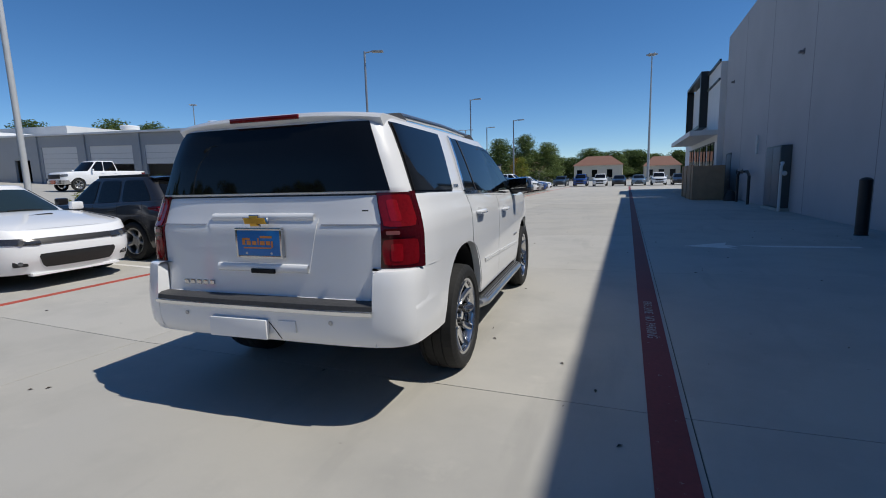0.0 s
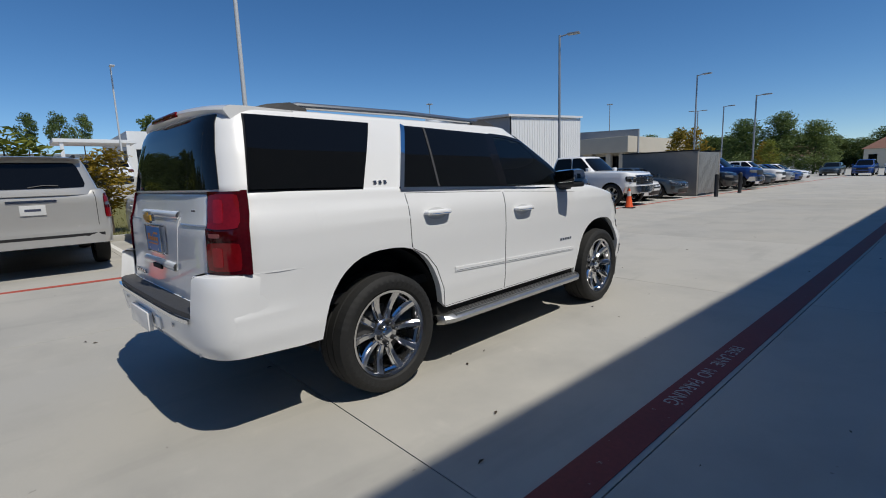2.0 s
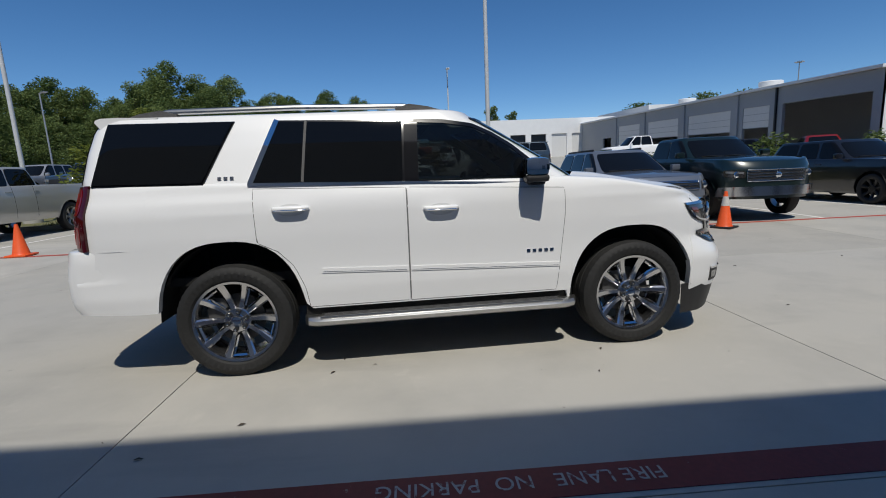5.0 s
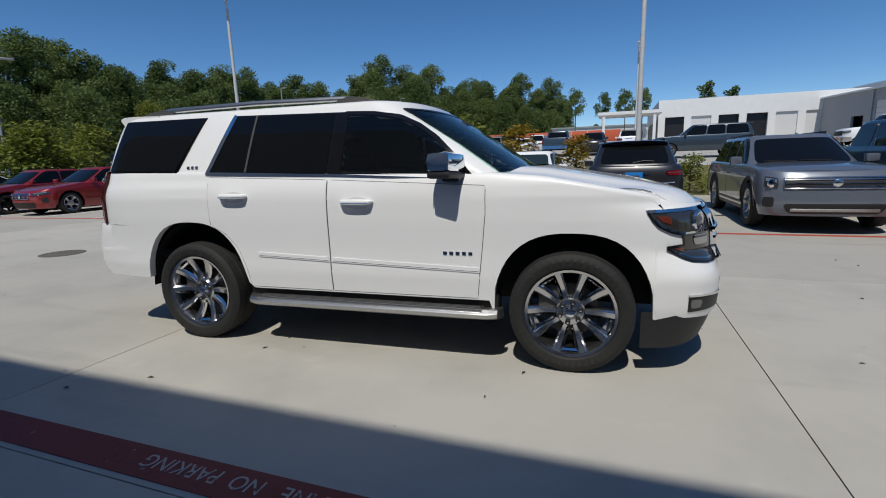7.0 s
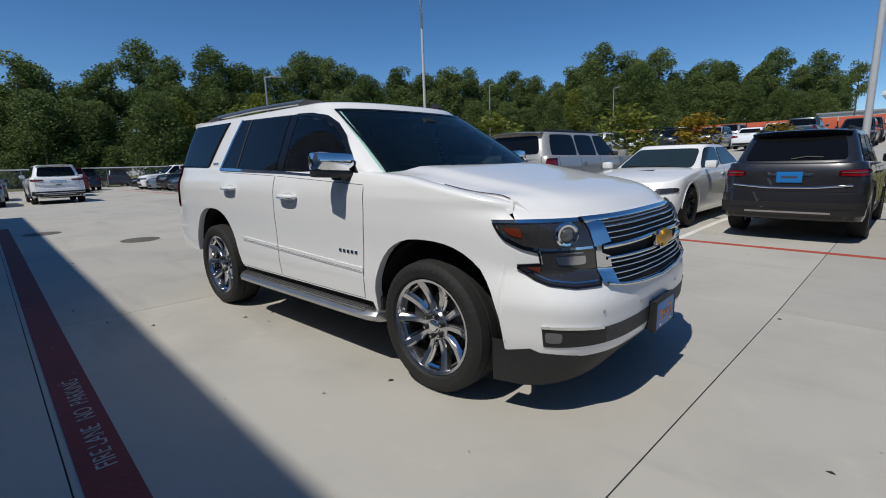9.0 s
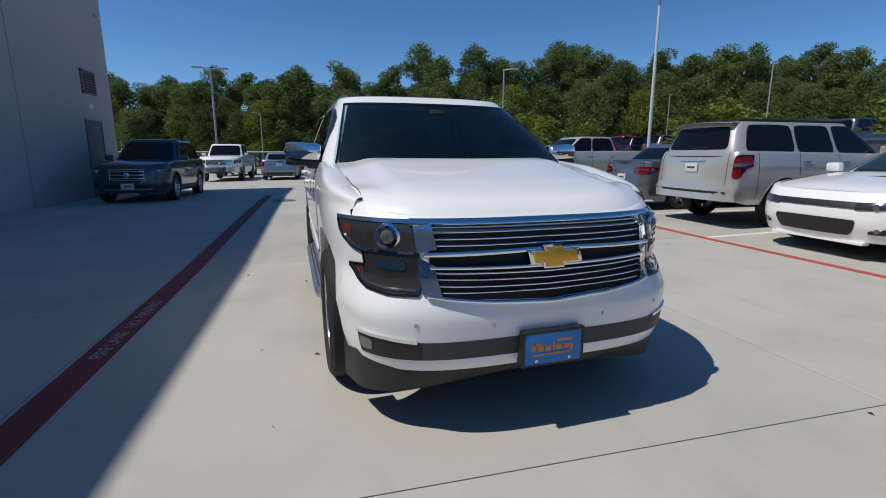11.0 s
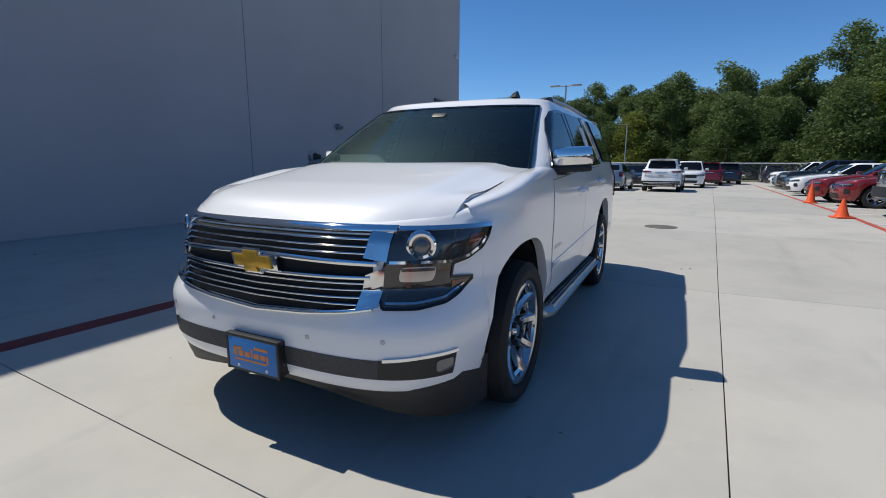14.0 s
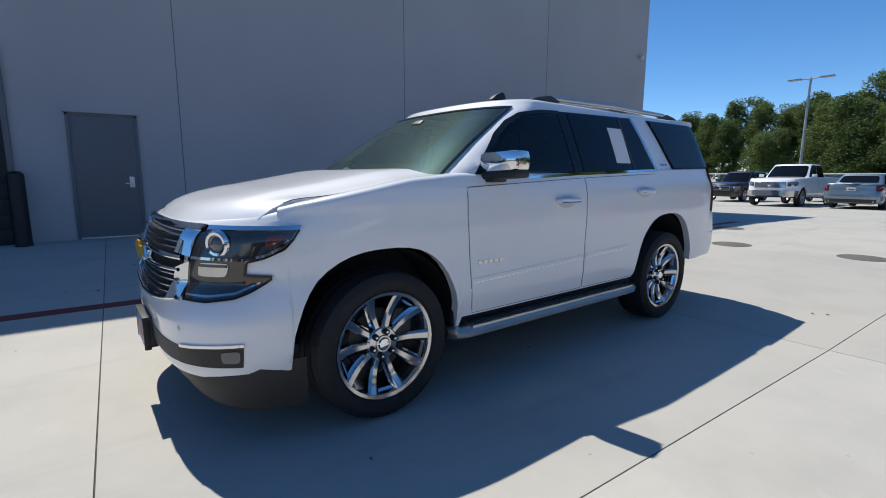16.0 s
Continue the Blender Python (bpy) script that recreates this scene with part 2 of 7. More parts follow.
def sheet(rows, loop=False):
    """Quads between rows of equally many points."""
    n = len(rows[0])
    v = [p for r in rows for p in r]
    f = []
    for i in range(len(rows) - 1):
        for j in range(n if loop else n - 1):
            k = (j + 1) % n
            f.append((i * n + j, i * n + k, (i + 1) * n + k, (i + 1) * n + j))
    return v, f


def box(x0, x1, y0, y1, z0, z1, b=0.0):
    if b <= 0:
        v = [(x, y, z) for z in (z0, z1) for y in (y0, y1) for x in (x0, x1)]
        return v, [(0, 2, 3, 1), (4, 5, 7, 6), (0, 1, 5, 4), (2, 6, 7, 3), (0, 4, 6, 2), (1, 3, 7, 5)]
    b = min(b, 0.49 * min(x1 - x0, y1 - y0, z1 - z0))
    bm = bmesh.new()
    bmesh.ops.create_cube(bm, size=1, matrix=Matrix.LocRotScale(((x0 + x1) / 2, (y0 + y1) / 2, (z0 + z1) / 2), None, (x1 - x0, y1 - y0, z1 - z0)))
    bmesh.ops.bevel(bm, geom=bm.edges[:], offset=b, segments=2, affect="EDGES", profile=0.6)
    bm.verts.ensure_lookup_table()
    out = [tuple(p.co) for p in bm.verts], [tuple(p.index for p in q.verts) for q in bm.faces]
    bm.free()
    return out


def turned(profile, n=24, axis="z", full=True):
    """Revolves (radius, height) points about an axis."""
    rows = []
    for r, h in profile:
        row = []
        for i in range(n):
            a = 2 * math.pi * i / n
            c, s = r * math.cos(a), r * math.sin(a)
            row.append((c, s, h) if axis == "z" else ((h, c, s) if axis == "x" else (s, h, c)))
        rows.append(row)
    return sheet(rows, True)


def tube(points, radii, n=8, cap=True):
    rows, up = [], None
    pts = [Vector(p) for p in points]
    for i, p in enumerate(pts):
        d = (pts[min(i + 1, len(pts) - 1)] - pts[max(i - 1, 0)]).normalized()
        if up is None:
            up = Vector((0, 0, 1)) if abs(d.z) < 0.9 else Vector((1, 0, 0))
        a = d.cross(up).normalized()
        b = a.cross(d).normalized()
        r = radii[i] if isinstance(radii, (list, tuple)) else radii
        rows.append([tuple(p + r * (math.cos(t) * a + math.sin(t) * b)) for t in (2 * math.pi * j / n for j in range(n))])
    v, f = sheet(rows, True)
    if cap:
        f += [tuple(range(n)), tuple(reversed(range(len(v) - n, len(v))))]
    return v, f


def solid(name, shape, material, parent=None, label="", smooth=True, angle=35):
    me = bpy.data.meshes.new(name)
    me.from_pydata(shape[0], [], shape[1])
    bm = bmesh.new()
    bm.from_mesh(me)
    bmesh.ops.remove_doubles(bm, verts=bm.verts[:], dist=0.0004)
    bmesh.ops.recalc_face_normals(bm, faces=bm.faces[:])
    bm.to_mesh(me)
    bm.free()
    if smooth:
        me.polygons.foreach_set("use_smooth", [True] * len(me.polygons))
        me.set_sharp_from_angle(angle=radians(angle))
    me.materials.append(material)
    ob = new(name, me)
    if parent:
        ob.parent = parent
    if label:
        tagged(ob, label)
    return ob


def part(name, shape, material, parent, label="", smooth=True, angle=35):
    return solid(name, shape, material, parent, label, smooth, angle)


def thing(name, label, category, group="", kind=""):
    return tagged(new(name), label, category, group, kind)


def lerp(table):
    """A function that runs through (key, value) pairs."""
    ks, vs = [k for k, _ in table], [v for _, v in table]
    return lambda k: float(np.interp(k, ks, vs))


def along(line, n):
    """n points evenly spread along a 2D line."""
    p = np.array(line, float)
    d = np.r_[0, np.cumsum(np.hypot(*np.diff(p, axis=0).T))]
    t = np.linspace(0, d[-1], n)
    return np.c_[np.interp(t, d, p[:, 0]), np.interp(t, d, p[:, 1])]


def coons(bottom, right, top, left, nu=14, nv=8):
    """A patch of 2D points between four lines; bottom and top run the same way, left and right upwards."""
    b, t, l, r = along(bottom, nu), along(top, nu), along(left, nv), along(right, nv)
    out = np.zeros((nv, nu, 2))
    for j in range(nv):
        v = j / (nv - 1)
        for i in range(nu):
            u = i / (nu - 1)
            out[j, i] = (1 - v) * b[i] + v * t[i] + (1 - u) * l[j] + u * r[j] - ((1 - u) * (1 - v) * b[0] + u * (1 - v) * b[-1] + (1 - u) * v * t[0] + u * v * t[-1])
    return out


def skin_patch(g, at, up=0.004, deep=0.006):
    """Lays a patch of 2D points on a surface at(a, b, lift), with its rim turned in."""
    nv, nu = g.shape[:2]
    rows = [[at(*g[j, i], up) for i in range(nu)] for j in range(nv)]
    v, f = sheet(rows)
    rim = [(0, i) for i in range(nu)] + [(j, nu - 1) for j in range(1, nv)] + [(nv - 1, i) for i in range(nu - 2, -1, -1)] + [(j, 0) for j in range(nv - 2, 0, -1)]
    k = len(v)
    v = list(v) + [at(*g[j, i], up - deep) for j, i in rim]
    for a in range(len(rim)):
        b = (a + 1) % len(rim)
        f.append((rim[a][0] * nu + rim[a][1], k + a, k + b, rim[b][0] * nu + rim[b][1]))
    return v, f


def ribbon(line, at, wide, up=0.002, deep=0.004, n=16):
    """A narrow strip on a surface along a 2D line."""
    p = along(line, n)
    d = np.gradient(p, axis=0)
    d /= np.maximum(np.hypot(d[:, 0], d[:, 1]), 1e-6)[:, None]
    q = np.c_[-d[:, 1], d[:, 0]] * wide / 2
    rows = [[at(*(a + b), up - deep) for a, b in zip(p, q)], [at(*(a + b), up) for a, b in zip(p, q)], [at(*(a - b), up) for a, b in zip(p, q)], [at(*(a - b), up - deep) for a, b in zip(p, q)]]
    return sheet(rows)


def bead(line, at, wide, up=0.01, deep=0.02, n=24):
    """A rounded bar on a surface along a 2D line."""
    p = along(line, n)
    d = np.gradient(p, axis=0)
    d /= np.maximum(np.hypot(d[:, 0], d[:, 1]), 1e-6)[:, None]
    q = np.c_[-d[:, 1], d[:, 0]] * wide / 2
    rows = []
    for k, lift in ((1.0, -deep), (1.0, -0.45 * wide), (0.80, -0.16 * wide), (0.42, -0.03 * wide), (0.0, 0.0), (-0.42, -0.03 * wide), (-0.80, -0.16 * wide), (-1.0, -0.45 * wide), (-1.0, -deep)):
        rows.append([at(*(a + b * k), up + lift) for a, b in zip(p, q)])
    return sheet(rows)


# ---- a car's outer shell: plan outlines stacked over height ----
class Shell:
    def __init__(self, W, yf, yr, cf, cr, nf=2.4, nr=5.0):
        self.W, self.yf, self.yr, self.cf, self.cr = W, yf, yr, cf, cr
        self.nf = nf if callable(nf) else (lambda z: nf)
        self.nr = nr if callable(nr) else (lambda z: nr)

    def col(self, c, z):
        k, a = c
        w = self.W(z)
        if k == "s":
            return self.side(a, z), a
        s, co = max(math.sin(a), 0.0), max(math.cos(a), 0.0)
        if k == "r":
            y0 = self.cr(z)
            return w * s ** (2 / self.nr(z)), y0 - (y0 - self.yr(z)) * co ** (2 / self.nr(z))
        y0 = self.cf(z)
        return w * s ** (2 / self.nf(z)), y0 + (self.yf(z) - y0) * co ** (2 / self.nf(z))

    def side(self, y, z):
        w, a, b = self.W(z), self.cf(z), self.cr(z)
        if y > a:
            n = self.nf(z)
            return w * max(0.0, 1 - min(1, (y - a) / (self.yf(z) - a)) ** n) ** (1 / n)
        if y < b:
            return w * max(0.0, 1 - min(1, (b - y) / (b - self.yr(z))) ** self.nr(z)) ** (1 / self.nr(z))
        return w

    def front(self, x, z):
        a, n = self.cf(z), self.nf(z)
        return a + (self.yf(z) - a) * max(0.0, 1 - min(1, abs(x) / self.W(z)) ** n) ** (1 / n)

    def rear(self, x, z):
        b = self.cr(z)
        return b - (b - self.yr(z)) * max(0.0, 1 - min(1, abs(x) / self.W(z)) ** self.nr(z)) ** (1 / self.nr(z))

    # places on the right side, the front and the back, lifted off the surface
    def on_side(self, y, z, up=0.0):
        x = self.side(y, z)
        e = 0.01
        n = Vector((1, -(self.side(y + e, z) - self.side(y - e, z)) / (2 * e), -(self.side(y, z + e) - self.side(y, z - e)) / (2 * e))).normalized()
        return (x + up * n.x, y + up * n.y, z + up * n.z)

    def on_front(self, x, z, up=0.0):
        e = 0.01
        n = Vector((-(self.front(x + e, z) - self.front(x - e, z)) / (2 * e), 1, -(self.front(x, z + e) - self.front(x, z - e)) / (2 * e))).normalized()
        return (x + up * n.x, self.front(x, z) + up * n.y, z + up * n.z)

    def on_rear(self, x, z, up=0.0):
        e = 0.01
        n = Vector(((self.rear(x + e, z) - self.rear(x - e, z)) / (2 * e), -1, (self.rear(x, z + e) - self.rear(x, z - e)) / (2 * e))).normalized()
        return (x + up * n.x, self.rear(x, z) + up * n.y, z + up * n.z)

    def on_corner(self, a, z, up=0.0, end="r"):
        x, y = self.col((end, radians(a)), z)
        x1, y1 = self.col((end, radians(a + 1)), z)
        x0, y0 = self.col((end, radians(a - 1)), z)
        n = Vector((y1 - y0, -(x1 - x0), 0)).normalized()
        if (n.y > 0) == (end == "r"):
            n = -n
        if n.x < -0.05:
            n.x = abs(n.x)
        return (x + up * n.x, y + up * n.y, z)


def rounded(g, k=0.07, p=7):
    """Rounds the corners of a patch of 2D points."""
    nv, nu = g.shape[:2]
    out = np.zeros_like(g)
    for j in range(nv):
        for i in range(nu):
            u, v = 2 * i / (nu - 1) - 1, 2 * j / (nv - 1) - 1
            a, b = u * (1 - k * abs(v) ** p), v * (1 - k * abs(u) ** p)
            x, y = (a + 1) / 2 * (nu - 1), (b + 1) / 2 * (nv - 1)
            x0, y0 = min(int(x), nu - 2), min(int(y), nv - 2)
            fx, fy = x - x0, y - y0
            out[j, i] = (g[y0, x0] * (1 - fx) + g[y0, x0 + 1] * fx) * (1 - fy) + (g[y0 + 1, x0] * (1 - fx) + g[y0 + 1, x0 + 1] * fx) * fy
    return out


def columns(ys, ends=9, front=90, rear=90):
    """Half the outline, from the middle of the back round to the middle of the front."""
    th = [math.pi / 2 * (i / ends) for i in range(ends)]
    return [("r", a * rear / 90) for a in th] + [("s", y) for y in ys] + [("f", a * front / 90) for a in reversed(th)]


def shell_skin(sh, cols, zb, zt, rows, lip=0.0, shoulder=(), keep=None):
    """The skin of a shell from zb to zt of each column, with a lip below and a shoulder on top."""
    half = []
    for c in cols:
        lo, hi = zb(c), zt(c)
        colp = []
        if lip:
            x, y = sh.col(c, lo)
            colp.append((max(0, x - lip) if c[0] == "s" else x * (1 - lip), y, lo + 0.004))
        for r in range(rows + 1):
            z = lo + (hi - lo) * r / rows
            x, y = sh.col(c, z)
            colp.append((x, y, z))
        for k, dz in shoulder:
            d = (k - 1) * sh.W(hi)
            if c[0] == "s":
                t = (sh.side(c[1] + 0.01, hi) - sh.side(c[1] - 0.01, hi)) / 0.02
                q = math.hypot(1, t)
                colp.append((sh.side(c[1], hi) + d / q, c[1] - d * t / q, hi + dz))
            else:
                x, y, _ = sh.on_corner(math.degrees(c[1]), hi, d, c[0])
                colp.append((max(0.0, x), y, hi + dz))
        half.append(colp)
    full = half + [[(-x, y, z) for x, y, z in c] for c in reversed(half[1:-1])]
    rws = [[full[j][i] for j in range(len(full))] for i in range(len(full[0]))]
    v, f = sheet(rws, True)
    if keep:
        f = [q for q in f if keep(*(sum(v[i][a] for i in q) / len(q) for a in range(3)))]
    return v, f


def inside(poly, a, b):
    hit = False
    for i in range(len(poly)):
        (x0, y0), (x1, y1) = poly[i], poly[i - 1]
        if (y0 > b) != (y1 > b) and a < (x1 - x0) * (b - y0) / (y1 - y0) + x0:
            hit = not hit
    return hit


# ---- wheels and ordinary parked cars ----
MESHES = {}


def shared(name, key, make, material, parent, m=None, smooth=True):
    """An object on a mesh that alike pieces share."""
    k = (name, key, material.name)
    if k not in MESHES:
        ob = solid(name, make(), material, None, "", smooth)
        MESHES[k] = ob.data
    else:
        ob = new(name, MESHES[k])
    if parent:
        ob.parent = parent
    if m is not None:
        ob.matrix_local = m
    return ob


def tyre_shape(r, w, rim, blocks=0):
    h = w / 2
    prof = [(rim, -h * 0.80), (rim + 0.02, -h * 0.98), (rim + 0.55 * (r - rim), -h * 1.06), (r - 0.028, -h * 1.0), (r - 0.008, -h * 0.88)]
    for g in (-0.5, 0.0, 0.5):
        prof += [(r, h * (g - 0.17)), (r - 0.008, h * (g - 0.15)), (r - 0.008, h * (g - 0.09)), (r, h * (g - 0.07))] if blocks else [(r, h * g)]
    prof += [(r - 0.008, h * 0.88), (r - 0.028, h * 1.0), (rim + 0.55 * (r - rim), h * 1.06), (rim + 0.02, h * 0.98), (rim, h * 0.80)]
    v, f = turned(prof, 150 if blocks else 28, "x")
    if blocks:
        # shoulder blocks: every third row of corners set in
        for i, (x, y, z) in enumerate(v):
            q = math.hypot(y, z)
            if q > r - 0.030 and i % 3 == 0 and abs(x) > 0.55 * h:
                k = 1 - 0.003 / q
                v[i] = (x * 0.992, y * k, z * k)
    return v, f


def rim_shape(rim, w, spokes, wide=0.030, dish=0.03, split=0.0):
    h = w / 2
    s = turned([(rim * 0.90, -h * 0.7), (rim * 0.90, h * 0.55), (rim * 0.955, h * 0.86), (rim * 1.015, h * 0.90), (rim * 1.02, h * 0.84)], 40, "x")
    hub = turned([(0.0, h * 0.62), (0.045, h * 0.62), (0.05, h * 0.58), (0.085, h * 0.56), (0.095, h * 0.48), (0.095, 0.0)], 24, "x")
    out = [s, hub]
    for i in range(spokes):
        a = 2 * math.pi * (i + 0.5) / spokes
        arm = []
        for q in range(5):
            t = q / 4
            rr = 0.085 + (rim * 0.955 - 0.085) * t
            x = h * (0.50 + 0.34 * t ** 1.6) - dish * math.sin(math.pi * t) * 0.4
            k = wide * (0.82 + 0.45 * t)
            arm.append([(x - 0.045, -k * 1.1, rr), (x - 0.012, -k, rr), (x, -k * 0.55, rr), (x, k * 0.55, rr), (x - 0.012, k, rr), (x - 0.045, k * 1.1, rr)])
        out.append(moved(sheet(arm), Matrix.Rotation(a, 4, "X")))
    return join(*out)


def insert_shape(rim, w, spokes, wide, dish=0.03):
    """A chrome band round the opening between two spokes, sloping inwards."""
    h, a = w / 2, math.pi / spokes
    outer, inner = [], []
    for sg, seq in ((-1, np.linspace(0.16, 0.90, 8)), (1, np.linspace(0.90, 0.16, 8))):
        for t in seq:
            rr = 0.085 + (rim * 0.955 - 0.085) * t
            x = h * (0.50 + 0.34 * t ** 1.6) - dish * math.sin(math.pi * t) * 0.4
            u = rr * math.tan(a) - wide * (0.82 + 0.45 * t) / math.cos(a) - 0.001
            outer.append((x - 0.002, sg * u, rr))
            inner.append((x - 0.016, sg * max(u - 0.011, 0.001), rr if t < 0.85 else rr - 0.012))
    deep = [(x - 0.02, y, z) for x, y, z in inner]
    return sheet([outer, inner, deep])


def wheel(parent, x, y, r, w, rim, spokes, rim_mat, wide=0.03, blocks=0, nuts=0):
    m = pose(x, y, r, 0, 0, 0 if x > 0 else 180)
    h = w / 2
    hub = shared("wheel", (r, w), lambda: turned([(0.0, 0.01), (rim * 0.62, 0.01), (rim * 0.62, -0.02), (0.1, -0.05), (0.1, -h)], 28, "x"), M_step if blocks else M_dark, parent, m)
    shared("tyre", (r, w, rim, blocks), lambda: tyre_shape(r, w, rim, blocks), M_tyre, hub)
    rm = shared("rim", (r, w, rim, spokes, wide), lambda: rim_shape(rim, w, spokes, wide), rim_mat, hub)
    for i in range(5 if nuts else 0):
        shared("spoke_insert", (r, w), lambda: insert_shape(rim, w, spokes, wide), M_chrome, hub, Matrix.Rotation(2 * math.pi * (2 * i + 1) / 10, 4, "X"), False)
    if nuts:
        for i in range(nuts):
            a = 2 * math.pi * i / nuts + 0.3
            shared("wheel_nut", "nut", lambda: turned([(0.009, 0.026), (0.015, 0.024), (0.0175, 0.016), (0.0175, 0.0)], 12, "x"), M_black, hub, pose(h * 0.555, 0.068 * math.cos(a), 0.068 * math.sin(a)))
            shared("nut_head", "nut", lambda: turned([(0, 0.027), (0.008, 0.025), (0.009, 0.0)], 6, "x"), M_chrome, hub, pose(h * 0.555, 0.068 * math.cos(a), 0.068 * math.sin(a)))
        shared("centre_cap", "cap", lambda: turned([(0, 0.012), (0.03, 0.010), (0.037, 0.0)], 20, "x"), M_chrome, hub, pose(h * 0.615, 0, 0))
    return hub


def plate(parent, p, facing, material, bars=M_ink):
    """A number plate with plain bars, at p; facing 1: front, -1: back."""
    m = pose(*p, 0, 0, 0 if facing > 0 else 180)
    ob = part("number_plate", moved(box(-0.152, 0.152, 0, 0.008, -0.076, 0.076, 0.003), m), material, parent)
    part("printed_bar", moved(box(-0.095, 0.095, 0.008, 0.0095, -0.016, 0.020), m), bars, ob)
    return ob


def car(name, label, at, paint_mat, kind="suv", half=0.94, wb=2.75, fo=0.92, ro=0.95, H=1.72, r=0.36, low=0.24, belt=(1.08, 1.12), hood=(0.98, 1.08),
        cowl=0.85, header=0.1, roof_back=-1.9, back=-2.25, deck=None, lights=(0.5, 0.95, 0.72, 0.86), grille=(0.5, 0.62, 0.84), mouth=(0.6, 0.32, 0.48),
        tails=(0.55, 0.98, 0.82, 1.02), rim_mat=None, spokes=7, glassm=None, grille_mat=None, bars=4, plates=(None, None), rack=False, nf=2.4, nr=4.5, lamp=None, group="parked cars", detail=1, bed=None, clad=False, cat="car", bumper=None, bumper_h=0.24, vents=True, cross=False):
    """A parked car. at: x, y and the way it faces, in degrees from north (+y) anticlockwise; heights and lengths in metres; half: half its width."""
    rim_mat, glassm, grille_mat, lamp = rim_mat or M_alloy, glassm or M_glassd, grille_mat or M_black, lamp or M_lens
    root = thing(name, label, cat, group)
    yf, yr = wb / 2 + fo, -wb / 2 - ro
    bf, br = belt
    top_r = deck if deck else br
    zt_ = lerp([(yr, top_r - 0.02), (back - 0.02, top_r), (back + 0.25 if not bed else back + 0.02, br), (cowl - 0.25, bf), (cowl, hood[1]), (yf - 0.35, hood[0] + 0.03), (yf, hood[0] - 0.03)])
    W = lerp([(low - 0.05, 0.90 * half), (low + 0.08, 0.97 * half), (0.55 * bf, half), (0.82 * bf, 0.995 * half), (bf - 0.02, 0.955 * half), (bf + 0.1, 0.93 * half)])
    sh = Shell(W, lerp([(low, yf - 0.10), (0.42, yf), (0.62, yf - 0.01), (hood[0] - 0.14, yf - 0.03), (hood[0] + 0.03, yf - 0.16)]),
               lerp([(low, yr + 0.12), (0.42, yr), (0.62, yr), (0.69, yr + 0.045), (top_r - 0.10, yr + 0.065), (top_r - 0.02, yr + 0.10), (top_r + 0.05, yr + 0.16)]), lambda z: yf - 0.58, lambda z: yr + 0.42, nf, nr)
    ra = r + 0.065
    seg = 9 if detail else 5
    ys = set(np.linspace(yr + 0.43, yf - 0.59, 24 if detail else 12).tolist())
    for wy in (-wb / 2, wb / 2):
        ys = {y for y in ys if abs(y - wy) > ra + 0.02}
        ys |= {wy + ra * math.cos(math.pi * i / (2 * seg)) * s for i in range(2 * seg + 1) for s in (1,)} | {wy - ra - 0.004, wy + ra + 0.004} | {wy + ra * math.cos(math.pi * i / (2 * seg)) for i in range(2 * seg + 1)}
    ys = sorted(y for y in ys if yr + 0.42 < y < yf - 0.58)

    def zb(c):
        if c[0] == "s":
            for wy in (-wb / 2, wb / 2):
                d = ra * ra - (c[1] - wy) ** 2
                if d > 0:
                    return r + math.sqrt(d)
            return low
        return low + (0.02 if c[0] == "f" else 0.06)

    def ztc(c):
        return zt_(sh.col(c, hood[0] - 0.1)[1])
    cols = columns(ys, 8 if detail else 5)
    body = part("body", shell_skin(sh, cols, zb, ztc, 8 if detail else 4, 0.05, ((0.990, 0.014), (0.97, 0.024), (0.92, 0.030))), paint_mat, root, angle=50)
    # bonnet, boot lid or bed floor
    def cap(y0, y1, crown, n, drop=0.0):
        rows = []
        for i in range(n):
            y = y0 + (y1 - y0) * i / (n - 1)
            z = zt_(y)
            w = sh.side(y, min(z, hood[0] if y > 0 else top_r)) * 0.97
            rows.append([(w * u, y, z + 0.016 - drop + crown * (1 - abs(u) ** 2.5)) for u in np.linspace(-1, 1, 9)])
        return sheet(rows)
    rows = []
    for i in range(12):
        t = i / 11
        row = []
        for u in np.linspace(-1, 1, 15):
            x = 0.90 * half * u
            y0, y1 = cowl - 0.3, sh.front(x, hood[0] - 0.02) - 0.055
            y = y0 + (y1 - y0) * t
            row.append((x, y, zt_(y) + 0.018 + 0.040 * (1 - abs(u) ** 3) * (1 - 0.6 * t ** 6) - 0.022 * t ** 10))
        rows.append(row)
    part("bonnet", sheet(rows), paint_mat, root)
    if bed:
        part("bed_floor", cap(yr + 0.06, back + 0.1, 0, 4, 0.42), M_black, root)
        part("bed_rail", join(box(-half * 0.93, -half * 0.86, yr + 0.1, back, br - 0.03, br + 0.03, 0.01), box(half * 0.86, half * 0.93, yr + 0.1, back, br - 0.03, br + 0.03, 0.01)), paint_mat, root)
    elif deck:
        part("boot_lid", cap(yr + 0.045, back + 0.2, 0.02, 6), paint_mat, root)
    # cabin
    roofz = H - 0.035
    G = Shell(lerp([(bf - 0.1, 0.93 * half), (roofz - 0.06, (0.735 if not bed else 0.79) * half), (roofz, (0.70 if not bed else 0.75) * half)]),
              lerp([(hood[1] - 0.03, cowl), (roofz, header)]), lerp([(min(top_r, br) - 0.03, back), (roofz, roof_back)]),
              lambda z: np.interp(z, [hood[1], roofz], [cowl - 0.38, header - 0.30]), lambda z: np.interp(z, [br, roofz], [back + 0.34, roof_back + 0.28]), 2.6, 4.0)
    gy = np.linspace(back + 0.36, min(cowl - 0.40, header - 0.02), 8).tolist()
    gcols = columns([], 7)
